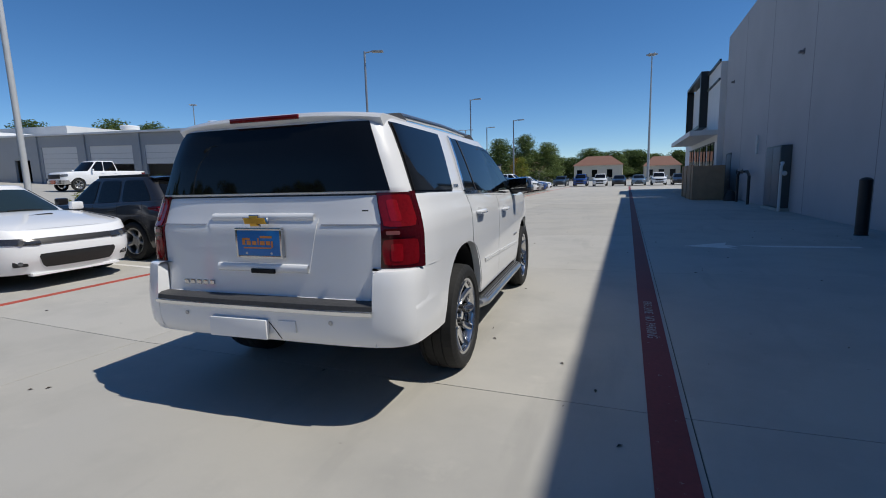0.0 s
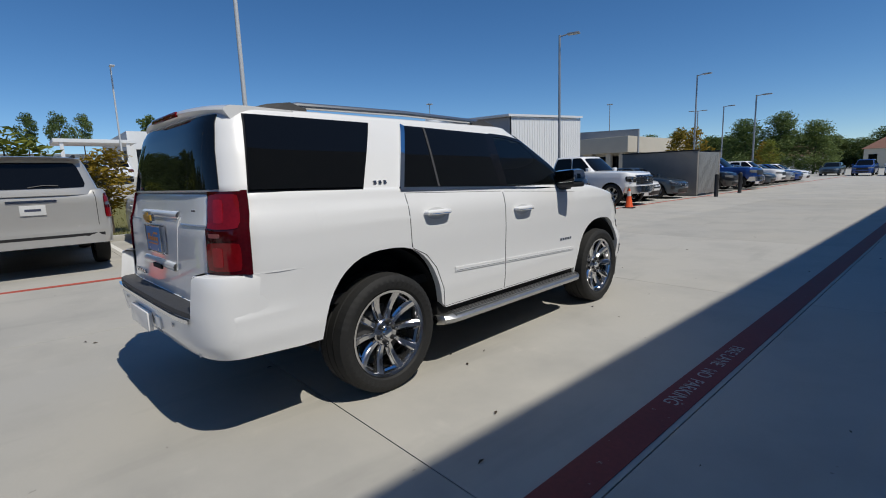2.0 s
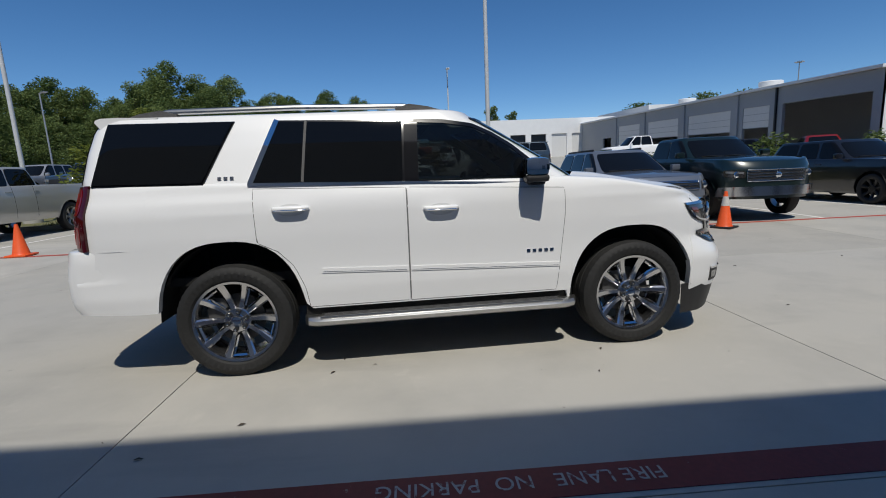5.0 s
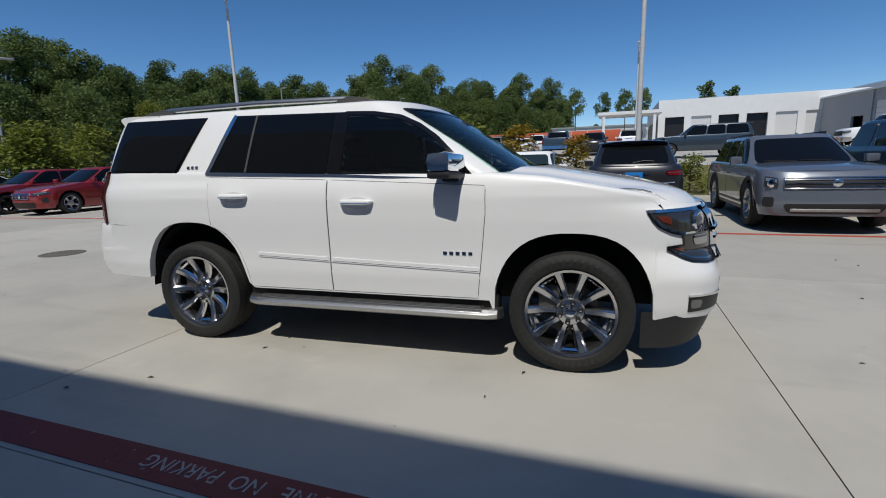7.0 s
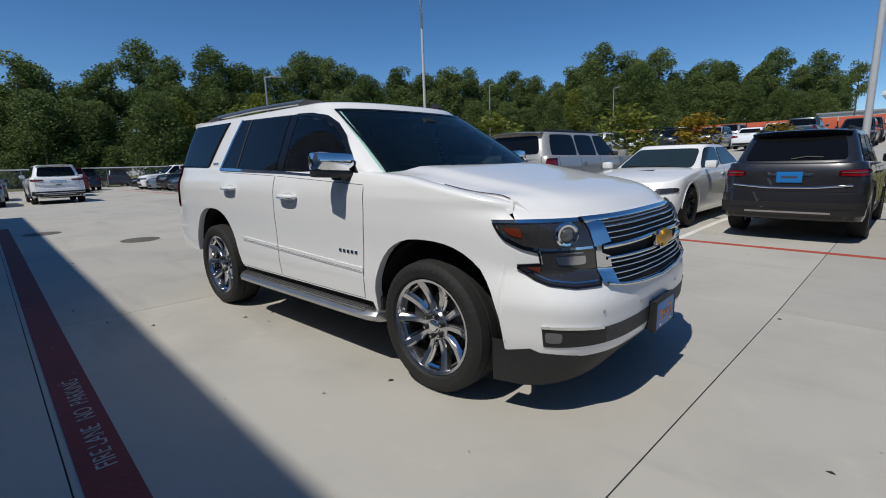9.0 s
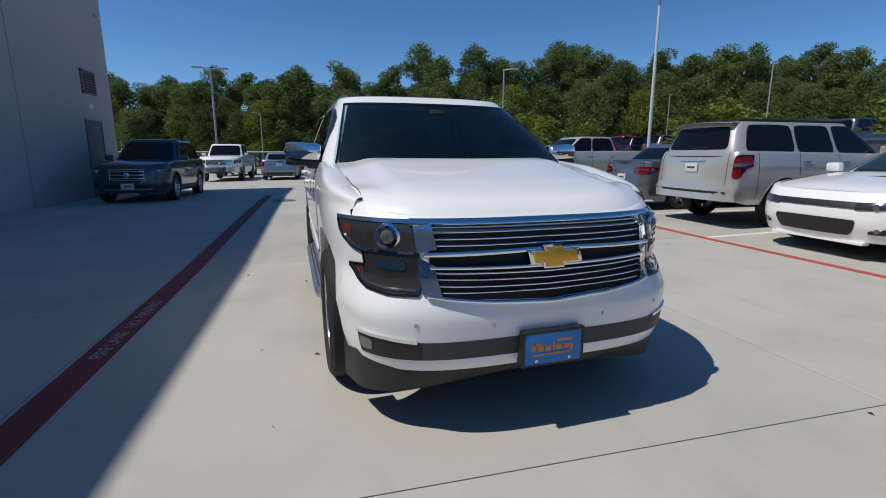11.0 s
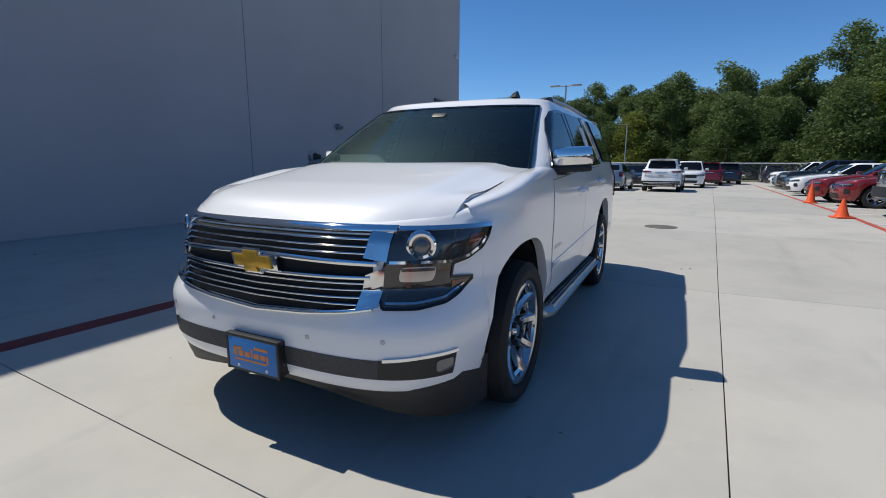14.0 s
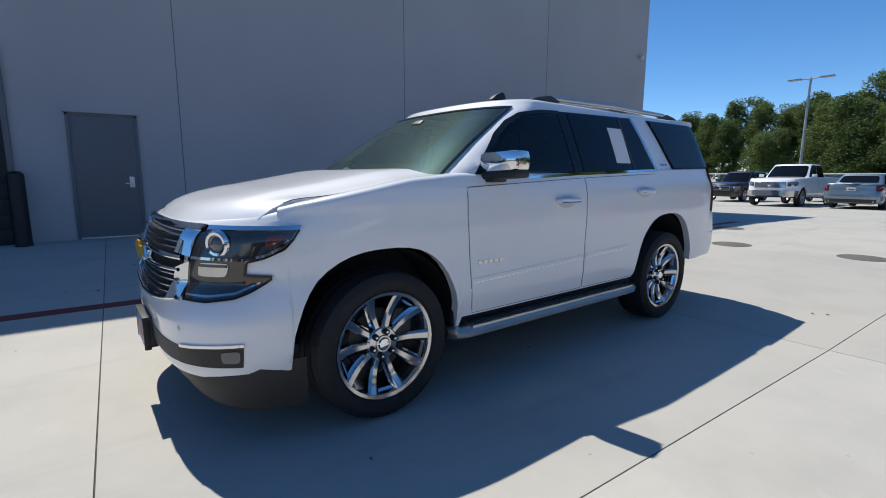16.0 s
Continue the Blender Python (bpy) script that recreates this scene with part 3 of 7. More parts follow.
    zlo = min(hood[1], br, top_r) - 0.03
    rows = []
    for z in np.linspace(zlo, roofz, 6):
        hf = [G.col(c, z) for c in gcols if c[0] == "r"] + [(G.W(z), y) for y in np.linspace(G.cr(z), G.cf(z), 8)] + [G.col(c, z) for c in gcols if c[0] == "f"]
        rows.append([(x, y, z) for x, y in hf] + [(-x, y, z) for x, y in reversed(hf[1:-1])])
    mid = (header + roof_back) / 2
    last = rows[-1]
    for k, dz in ((0.985, 0.012), (0.94, 0.022), (0.8, 0.03), (0.5, 0.035), (0.0, 0.036)):
        rows.append([(x * k, mid + (y - mid) * k, roofz + dz) for x, y, z in last])
    part("cabin", sheet(rows, True), paint_mat, root, angle=40)
    wt = roofz - 0.055
    # windscreen and back window
    def pane(on, z0, z1, k, nm):
        g = rounded(np.array([[(G.W(z) * k * u, z) for u in np.linspace(-1, 1, 17)] for z in np.linspace(z0, z1, 9)]), 0.05, 6)
        part(nm, skin_patch(g, on, 0.008), glassm, root)
    pane(G.on_front, hood[1] + 0.035, wt, 0.86, "windscreen")
    pane(G.on_rear, (deck if deck else br) + 0.05, wt - 0.01, 0.82, "back_window")
    # side windows
    ya = lambda z: G.cf(z) + (G.yf(z) - G.cf(z)) * 0.42
    yb = lambda z: G.cr(z) - (G.cr(z) - G.yr(z)) * (0.12 if kind == "suv" else 0.30)
    lo = lambda y: float(np.interp(y, [back, cowl], [br, bf])) + 0.035
    split = {"suv": (0.66, 0.36), "sedan": (0.52,), "pickup": (0.5,)}[kind]
    edges = [1.0, *split, 0.0]
    for i in range(len(edges) - 1):
        u1, u0 = edges[i], edges[i + 1]
        def yy(u, z):
            a, b = yb(z), ya(z)
            q = float(np.interp(u, [0, 1], [a, b]))
            if 0 < u < 1:
                q = float(np.interp(u, [0, 1], [yb(br + 0.05), ya(bf + 0.05)])) * 0.75 + q * 0.25
            return q
        gap_ = 0.055 if kind == "suv" else 0.035
        g0, g1 = gap_ if u0 > 0 else 0.0, gap_ if u1 < 1 else 0.0
        zlb, zrb = lo(yy(u0, br)), lo(yy(u1, bf))
        L = [(yy(u0, z) + g0, z) for z in np.linspace(zlb, wt, 5)]
        R = [(yy(u1, z) - g1, z) for z in np.linspace(zrb, wt, 5)]
        g = rounded(coons([L[0], R[0]], R, [L[-1], R[-1]], L, 12, 9), 0.075, 5)
        s = skin_patch(g, G.on_side, 0.009)
        c_ = g.reshape(-1, 2).mean(0)
        big = c_ + (g - c_) * (1 + 0.022 / np.abs(g - c_).reshape(-1, 2).max(0))
        sb = skin_patch(big, G.on_side, 0.005, 0.008)
        part("window_surround", sb, M_trim, root)
        part("window_surround", flipped(sb), M_trim, root)
        part("side_window", s, glassm, root)
        part("side_window", flipped(s), glassm, root)
        if i < len(edges) - 2 or kind != "suv":
            for sg in (1, -1):
                hy = yy(u0, bf) + 0.14
                hz = lo(hy) - 0.16
                x = sh.side(hy, hz)
                part("door_handle", box(sg * (x + 0.012) - 0.012, sg * (x + 0.012) + 0.012, hy - 0.09, hy + 0.09, hz - 0.013, hz + 0.013, 0.008), paint_mat, root)
        if detail:
            for sg in (1, -1):
                y0 = yy(u0, bf)
                s2 = ribbon([(y0 if u0 > 0 else y0 + 0.2, low + 0.1 if abs(y0 + wb / 2) > ra else r + ra + 0.03), (y0 if u0 > 0 else y0 + 0.2, lo(y0) - 0.03)], sh.on_side, 0.008, 0.0015)
                part("door_seam", s2 if sg > 0 else flipped(s2), M_dark, root)
    # front
    x0, x1, z0, z1 = lights
    for sg in (1, -1):
        g = rounded(coons([(x0 * half, z0), (x1 * half, z0 + 0.04)], [(x1 * half, z0 + 0.04), (x1 * half, z1 + 0.02)], [(x0 * half, z1 - 0.01), (x1 * half, z1 + 0.02)], [(x0 * half, z0), (x0 * half, z1 - 0.01)], 12, 8), 0.09, 4)
        s = skin_patch(g, sh.on_front, 0.008)
        hl = part("headlight", s if sg > 0 else flipped(s), M_lampd if detail and lamp is M_lens else lamp, root)
        if detail and lamp is M_lens:
            s = skin_patch(g[4:-1, 1:-1], sh.on_front, 0.012, 0.005)
            part("lamp_reflector", s if sg > 0 else flipped(s), M_lens, hl)
        if detail and z1 - z0 > 0.085:
            zc, xc = (z0 + z1) / 2, (x0 * 0.55 + x1 * 0.45) * half
            q = moved(turned([(0, 0.02), (0.35 * (z1 - z0), 0.014), (0.42 * (z1 - z0), 0.0)], 14, "y"), pose(sg * xc, sh.front(xc, zc) + 0.008, zc))
            part("lamp_lens", q, M_chrome if z1 - z0 > 0.1 else M_lensd, hl)
    gx, g0, g1 = grille
    if gx > 0:
        g = np.array([[(gx * half * u, z) for u in np.linspace(-1, 1, 11)] for z in np.linspace(g0, g1, 4)])
        gr = part("grille", skin_patch(g, sh.on_front, 0.006), grille_mat, root)
        for i in range(bars if detail else 0):
            z = g0 + (g1 - g0) * (i + 0.5) / bars
            part("grille_bar", ribbon([(-gx * half * 0.97, z), (gx * half * 0.97, z)], sh.on_front, 0.3 * (g1 - g0) / bars, 0.016, 0.012), M_chromed, gr)
        if detail and bars:
            w_ = gx * half
            for ln in ([(-w_, g0), (w_, g0)], [(-w_, g1), (w_, g1)], [(-w_, g0), (-w_, g1)], [(w_, g0), (w_, g1)]):
                part("grille_frame", bead(ln, sh.on_front, 0.022, 0.022, 0.024, 20), M_chromed, gr)
            if cross:
                part("grille_bar", bead([(0, g0), (0, g1)], sh.on_front, 0.055, 0.024, 0.024, 12), M_chromed, gr)
            part("badge", moved(turned([(0, 0.016), (0.05, 0.012), (0.065, 0.0)], 20, "y"), pose(0, sh.front(0, (g0 + g1) / 2) + 0.014, (g0 + g1) / 2)), M_chrome, gr)
    if detail:
        for sg in (1, -1) if vents else ():
            g = rounded(np.array([[(half * u, z) for u in np.linspace(0.80, 0.93, 6)] for z in np.linspace(0.40, 0.56, 6)]), 0.12, 4)
            s = skin_patch(g, sh.on_front, 0.005)
            part("fog_vent", s if sg > 0 else flipped(s), M_black, root)
        for x in (-0.42, 0.12):
            part("windscreen_wiper", tube([G.on_front(x * half, hood[1] + 0.05, 0.016), G.on_front((x + 0.25) * half, hood[1] + 0.065, 0.018), G.on_front((x + 0.5) * half, hood[1] + 0.06, 0.016)], 0.008, 5), M_black, root)
    if clad and detail:
        for on_, nm, z in ((sh.on_front, "skid_plate", low + 0.12), (sh.on_rear, "rear_skid_plate", low + 0.16)):
            part(nm, bead([(-0.58 * half, z), (0.58 * half, z)], on_, 0.055, 0.020, 0.03, 20), M_alloy, root)
        part("lower_cladding", ribbon([(-0.95 * half, 0.47), (0.95 * half, 0.47)], sh.on_rear, 0.16, 0.028, 0.03, 22), M_black, root)
        part("tailgate_trim", bead([(-0.80 * half, br - 0.29), (-0.3 * half, br - 0.33), (0.3 * half, br - 0.33), (0.80 * half, br - 0.29)], sh.on_rear, 0.030, 0.016, 0.02, 22), M_chrome, root)
    mx, g0, g1 = mouth
    g = rounded(np.array([[(mx * half * u * (0.86 + 0.14 * (z - g0) / (g1 - g0)), z) for u in np.linspace(-1, 1, 17)] for z in np.linspace(g0, g1, 7)]), 0.06, 5)
    part("lower_intake", skin_patch(g, sh.on_front, 0.006), M_black, root)
    x0, x1, z0, z1 = tails
    for sg in (1, -1):
        g = rounded(coons([(x0 * half, z0), (x1 * half, z0 - 0.01)], [(x1 * half, z0 - 0.01), (x1 * half, z1)], [(x0 * half, z1 - 0.02), (x1 * half, z1)], [(x0 * half, z0), (x0 * half, z1 - 0.02)], 11, 9), 0.10, 4)
        s = skin_patch(g, sh.on_rear, 0.010)
        lamp_ = part("tail_light", s if sg > 0 else flipped(s), M_taild, root)
        for q0, q1, mm in ((0.10, 0.42, M_tail), (0.50, 0.60, M_lensd), (0.66, 0.92, M_tail)):
            i0, i1 = int(q0 * 8), max(int(q1 * 8), int(q0 * 8) + 1)
            s = skin_patch(g[i0:i1 + 1, 1:-1], sh.on_rear, 0.013, 0.004)
            part("tail_lens", s if sg > 0 else flipped(s), mm, lamp_)
    if not bed:
        part("bumper_seam", ribbon([(-0.93 * half, 0.70), (0.93 * half, 0.70)], sh.on_rear, 0.007, 0.003, 0.004, 22), M_dark, root)
        zs_ = (deck or br) + 0.02
        for sg in (1, -1):
            s = ribbon([(0.80 * half, 0.72), (0.80 * half, zs_ - 0.12), (0.78 * half, zs_ - 0.03)], sh.on_rear, 0.007, 0.003, 0.004, 12)
            part("lid_seam", s if sg > 0 else flipped(s), M_dark, root)
        if kind == "suv":
            part("rear_bumper", ribbon([(-0.95 * half, 0.56), (0.95 * half, 0.56)], sh.on_rear, 0.20, 0.022, 0.03, 22), paint_mat, root)
            part("rear_garnish", ribbon([(-0.30 * half, br - 0.14), (0.30 * half, br - 0.14)], sh.on_rear, 0.035, 0.012, 0.012, 10), M_chromed, root)
            part("rear_wiper", tube([G.on_rear(-0.02, br + 0.06, 0.016), G.on_rear(0.16, br + 0.09, 0.020), G.on_rear(0.34, br + 0.08, 0.018)], 0.008, 5), M_black, root)
            sp = [[(x * G.W(roofz) * 0.97, roof_back - d + 0.10 * abs(x) ** 3, roofz + e - 0.03 * abs(x) ** 3) for x in np.linspace(-1, 1, 11)] for d, e in ((-0.20, 0.030), (0.10, 0.030), (0.16, 0.018), (0.10, -0.02), (-0.05, -0.03))]
            part("roof_spoiler", sheet(sp), paint_mat, root)
        else:
            part("boot_lip", ribbon([(-0.86 * half, zs_ - 0.035), (0.86 * half, zs_ - 0.035)], sh.on_rear, 0.03, 0.012, 0.02, 22), paint_mat, root)
    if bed:
        for on_, z, nm in ((sh.on_front, 0.60, "front_bumper"), (sh.on_rear, 0.58, "rear_bumper")):
            part(nm, ribbon([(-0.97 * half, z), (0.97 * half, z)], on_, bumper_h, 0.07, 0.08, 26), bumper or M_chromed, root)
    if detail:
        for wy_ in (-wb / 2, wb / 2):
            lip = [(wy_ + (ra + 0.018) * math.cos(t), r + (ra + 0.018) * math.sin(t)) for t in np.linspace(0.0, math.pi, 20)]
            s = ribbon(lip, sh.on_side, 0.045 if clad else 0.022, 0.010 if clad else 0.006, 0.010, 24)
            part("arch_lip", s, M_black if clad else paint_mat, root)
            part("arch_lip", flipped(s), M_black if clad else paint_mat, root)
    if plates[0]:
        z = (mouth[1] + mouth[2]) / 2
        plate(root, (0, sh.yf(z) + 0.012, z + 0.04), 1, plates[0])
    if plates[1]:
        z = plates[2] if len(plates) > 2 else 0.62
        plate(root, (0, sh.yr(z) - 0.012, z), -1, plates[1])
    g = np.array([[(0.86 * half * u, z) for u in np.linspace(-1, 1, 9)] for z in np.linspace(low + 0.08, low + 0.22, 3)])
    part("rear_valance", skin_patch(g, sh.on_rear, 0.006), M_black, root)
    for sg in (1, -1):
        my = cowl - 0.32
        mz = lo(my) + 0.06
        mx_ = half * 1.06
        part("door_mirror", box(sg * mx_ - 0.10, sg * mx_ + 0.10, my - 0.06, my + 0.06, mz - 0.07, mz + 0.07, 0.035), paint_mat, root)
        if clad:
            s = ribbon([(-wb / 2 + ra, low + 0.09), (wb / 2 - ra, low + 0.09)], sh.on_side, 0.15, 0.008, 0.01)
            part("sill_cladding", s if sg > 0 else flipped(s), M_black, root)
    if rack:
        for sg in (1, -1):
            part("roof_rail", box(sg * 0.62 * half - 0.02, sg * 0.62 * half + 0.02, roof_back + 0.15, header - 0.2, H - 0.025, H + 0.035, 0.015), M_black, root)
    iw = half - 0.31
    part("underbody", join(box(-iw, iw, yr + 0.30, yf - 0.45, low + 0.02, hood[0] - 0.1), box(-half * 0.9, half * 0.9, -wb / 2 + ra + 0.02, wb / 2 - ra - 0.02, low + 0.01, hood[0] - 0.12)), M_dark, root)
    for x in (half - 0.115, 0.115 - half):
        for y in (-wb / 2, wb / 2):
            wheel(root, x, y, r, 0.22, r * 0.68, spokes, rim_mat)
    root.matrix_world = pose(at[0], at[1], at[3] if len(at) > 3 else 0, 0, 0, at[2])
    return root


def sedan(name, label, at, paint_mat, **k):
    d = dict(kind="sedan", half=0.92, wb=2.75, fo=0.93, ro=1.08, H=1.45, r=0.33, low=0.19, belt=(0.92, 0.98), hood=(0.76, 0.93), cowl=0.95, header=0.10, roof_back=-1.25, back=-1.85,
             deck=1.02, lights=(0.52, 0.94, 0.60, 0.71), grille=(0.42, 0.52, 0.68), mouth=(0.62, 0.24, 0.42), tails=(0.52, 0.96, 0.76, 0.90), spokes=5)
    d.update(k)
    return car(name, label, at, paint_mat, **d)


def pickup(name, label, at, paint_mat, **k):
    d = dict(kind="pickup", half=1.01, wb=3.7, fo=0.98, ro=1.18, H=1.92, r=0.41, low=0.42, belt=(1.30, 1.32), hood=(1.20, 1.28), cowl=1.25, header=0.55, roof_back=-0.85, back=-1.05,
             lights=(0.62, 0.96, 0.92, 1.10), grille=(0.60, 0.82, 1.10), mouth=(0.7, 0.50, 0.66), tails=(0.84, 0.99, 0.90, 1.25), bed=True, spokes=6, nr=7, cat="pickup truck")
    d.update(k)
    return car(name, label, at, paint_mat, **d)


# ---- ground: a shallow dip round the white car, rising to the stalls and the wall, falling gently to the woods behind ----
FALL, FALL_Y = 0.010, -10.84
GX, GY = (-6.8, -2.1, 2.6, 7.3), (-10.84, -6.32, -1.8, 2.72, 7.24, 11.76)
GZ = ((0.14, 0.13, 0.11, 0.11, 0.11, 0.11), (0.12, 0.08, 0.0, 0.0, 0.0, 0.0), (0.12, 0.08, 0.0, 0.0, 0.0, 0.0), (0.06, 0.11, 0.10, 0.12, 0.05, 0.0))


def fall(y):
    return FALL * min(0.0, max(y, -140.0) - FALL_Y)


BX, BZ, BY = (-110.0, -60.0, -28.0, -17.2, -14.2), (4.0, 2.6, 1.05, 0.75, 0.0), (30.0, 42.0)


def bank(x, y):
    """The lots to the west lie higher, up a grassy bank."""
    return float(np.interp(x, BX, BZ)) * float(np.interp(y, BY, (1.0, 0.0)))


def ground_z(x, y):
    col = [float(np.interp(y, GY, c)) for c in GZ]
    return float(np.interp(x, GX, col)) + fall(y) + bank(x, y)


def sloped(shape):
    return [(x, y, z + ground_z(x, y)) for x, y, z in shape[0]], shape[1]


def long_box(x0, x1, y0, y1, z0, z1, b=0.0):
    """A box that follows the lie of the ground, cut where the slope changes."""
    xs = [x0] + [g for g in BX + GX if x0 + 0.05 < g < x1 - 0.05] + [x1]
    ys = [y0] + [g for g in (GY[:1] if x1 <= GX[0] else GY) if y0 + 0.05 < g < y1 - 0.05] + [y1]
    return sloped(join(*[box(xa, xb, ya, yb, z0, z1, b) for xa, xb in zip(xs, xs[1:]) for ya, yb in zip(ys, ys[1:])]))


ground = tagged(solid("ground", sheet([[(x, y, -0.035 + ground_z(x, y)) for x in (-900,) + BX + GX + (900,)] for y in (900,) + BY[::-1] + GY[::-1] + (-140, -900)]), M_far, smooth=False), "pale concrete ground that runs to the horizon", "ground", kind="structure")
SX, SY, X0, Y0 = 4.70, 4.52, -2.10, -1.80
pavement = tagged(solid("pavement", long_box(-14.2, 7.6, -52, 62, -0.034, -0.012), M_base, smooth=False), "jointed pale concrete parking lot pavement", "pavement", kind="structure")
GAP = 0.007


def slab_shape():
    return box(GAP / 2, SX - GAP / 2, GAP / 2, SY - GAP / 2, -0.011, 0.0, 0.002)


# ---- painted lines ----
def line(name, label, x0, x1, y0, y1, m, z=0.004):
    return tagged(solid(name, long_box(x0, x1, y0, y1, 0.0005, z), m, smooth=False), label, "road marking", kind="structure")


line("fire_lane_line", "wide dark red fire lane line on concrete", 2.36, 2.565, -10.9, 60, M_red)
line("red_edge_line", "thin worn red edge line along the stalls", -5.02, -4.90, -40, 62, M_redl)
txt = bpy.data.curves.new("fire_lane_lettering", "FONT")
txt.body, txt.size, txt.extrude, txt.align_x, txt.align_y = "FIRE LANE   NO  PARKING", 0.125, 0.0006, "LEFT", "CENTER"
lettering = new("fire_lane_lettering", txt)
tagged(lettering, "worn white stencilled fire lane lettering on red", "lettering")
lettering.matrix_world = pose(2.45, 0.955, 0.0055, 0, 0, -90)
bpy.context.view_layer.update()
lettering.scale = (1.30 / lettering.dimensions.x, 1.0, 1.0)
txt.materials.append(M_wletter)
for i in range(-13, 20):
    y = -1.66 + 2.53 * i
    line("stall_line", "worn white parking stall line", -10.2, -5.03, y - 0.05, y + 0.05, M_white, 0.003)

# ---- workshop building ----
WX, WY0, WY1, WH = 7.6, -14.35, 28.6, 9.30
wall_west = tagged(solid("wall_west", box(WX, WX + 0.25, WY0, WY1, -0.40, WH), M_wall, smooth=False), "tall grey painted tilt-up concrete wall", "wall", kind="structure")
tagged(solid("wall_south", box(WX + 0.25, WX + 24, WY0, WY0 + 0.25, -0.40, WH), M_wall, smooth=False), "grey painted concrete end wall", "wall", kind="structure")
tagged(solid("wall_north", box(WX + 0.25, WX + 24, WY1 - 0.25, WY1, -0.40, WH), M_wall, smooth=False), "grey painted concrete end wall", "wall", kind="structure")
tagged(solid("wall_east", box(WX + 24, WX + 24.25, WY0, WY1, -0.40, WH), M_wall, smooth=False), "grey painted concrete back wall", "wall", kind="structure")
tagged(solid("roof_slab", box(WX + 0.25, WX + 24, WY0 + 0.25, WY1 - 0.25, WH - 0.6, WH - 0.4), M_wall, smooth=False), "flat workshop roof behind a parapet", "roof", kind="structure")
for y in (-9.0, -3.8, 1.33, 9.25, 14.0, 18.9, 23.8):
    part("panel_joint", box(WX - 0.003, WX + 0.01, y - 0.009, y + 0.009, 0.0, WH), M_wallj, wall_west, smooth=False)


# ---- the white full-size SUV in the middle of the lane ----
def white_suv():
    root = thing("sport_utility_car", "clean white full-size SUV with chrome trim parked in the lane", "car")
    W = lerp([(0.20, 0.90), (0.36, 0.955), (0.46, 0.98), (0.62, 1.0), (0.66, 0.998), (0.80, 1.0), (1.0, 1.008), (1.16, 1.005), (1.24, 0.99), (1.30, 0.965), (1.36, 0.948), (1.42, 0.93)])
    yf = lerp([(0.20, 2.30), (0.30, 2.385), (0.40, 2.44), (0.50, 2.445), (0.62, 2.45), (0.68, 2.435), (0.74, 2.42), (0.92, 2.405), (1.01, 2.375), (1.06, 2.335), (1.11, 2.245)])
    yr = lerp([(0.40, -2.58), (0.50, -2.615), (0.56, -2.655), (0.64, -2.668), (0.75, -2.668), (0.76, -2.555), (0.90, -2.545), (1.20, -2.535), (1.22, -2.52), (1.36, -2.49)])
    sh = Shell(W, yf, yr, lambda z: 1.30, lambda z: float(np.interp(z, [0.75, 0.95], [-2.08, -1.95])), lerp([(0.66, 4.1), (0.80, 3.1)]), 6.0)
    wy, r, ra = 1.473, 0.402, 0.50
    zt = lerp([(-2.7, 1.37), (-1.6, 1.355), (0.6, 1.300), (0.95, 1.295), (1.3, 1.265), (1.9, 1.152), (2.15, 1.088), (2.3, 1.058), (2.5, 1.036)])
    ys = set(np.linspace(-2.11, 1.985, 60).tolist())
    for y in (-wy, wy):
        ys = {q for q in ys if abs(q - y) > ra + 0.01}
        ys |= {y + (ra - 0.012) * math.cos(math.pi * i / 22) for i in range(23)} | {y - ra, y + ra}
    ys = sorted(q for q in ys if -2.12 < q < 1.99)

    def arch(y):
        for c in (-wy, wy):
            u = abs(y - c) / ra
            if u < 1:
                return 0.405 + (0.57 if c < 0 else 0.525) * (1 - u ** 2.6) ** (1 / 2.1) if u < 0.999 else 0.42
        return None

    def zb(c):
        if c[0] == "s":
            a = arch(c[1])
            if a:
                return a
            return 0.46 if -0.97 < c[1] < 0.97 else (0.50 if c[1] < 0 else 0.36)
        return 0.515 if c[0] == "r" else 0.365

    ztc = lambda c: zt(sh.col(c, 1.05)[1])
    body = part("body", shell_skin(sh, columns(ys, 16, 59.5, 82), zb, ztc, 26, 0.055, ((0.992, 0.012), (0.975, 0.020), (0.93, 0.024), (0.84, 0.006))), P_white, root, angle=42)
    # bonnet, with a raised middle and a crease along each side
    rows = []
    for i in range(24):
        v = i / 23
        row = []
        for u in np.linspace(-1, 1, 41):
            a = abs(u)
            y1 = sh.front(0.82 * u, 1.05) - 0.020 - 0.012 * a ** 4
            y0 = 1.27 - 0.30 * a ** 2.2
            y = y0 + (y1 - y0) * v
            x = u * (0.885 - 0.065 * v)
            z = zt(y) + 0.013 + 0.034 * (1 - a ** 4) + 0.024 * max(0.0, min(1.0, (0.86 - a) / 0.12)) * (1 - v ** 4) - 0.050 * v ** 14 + 0.062 * v ** 4 * (1 - v ** 12) * (1 - a ** 6) + 0.024 * a ** 6 * math.exp(-((v - 0.85) / 0.13) ** 2)
            row.append((x, y, z))
        rim = [(x - math.copysign(0.004, x), y, z - 0.085) for x, y, z in (row[0], row[-1])]
        rows.append([rim[0]] + row + [rim[1]])
    bonnet = part("bonnet", sheet(rows), P_white, root)
    for s in (1, -1):
        seam = tube([(r_[-2 if s > 0 else 1][0] + s * 0.003, r_[-2][1], r_[-2][2] - 0.001) for r_ in rows[11:-3]], 0.0022, 6)
        part("bonnet_seam", seam, M_dark, bonnet)

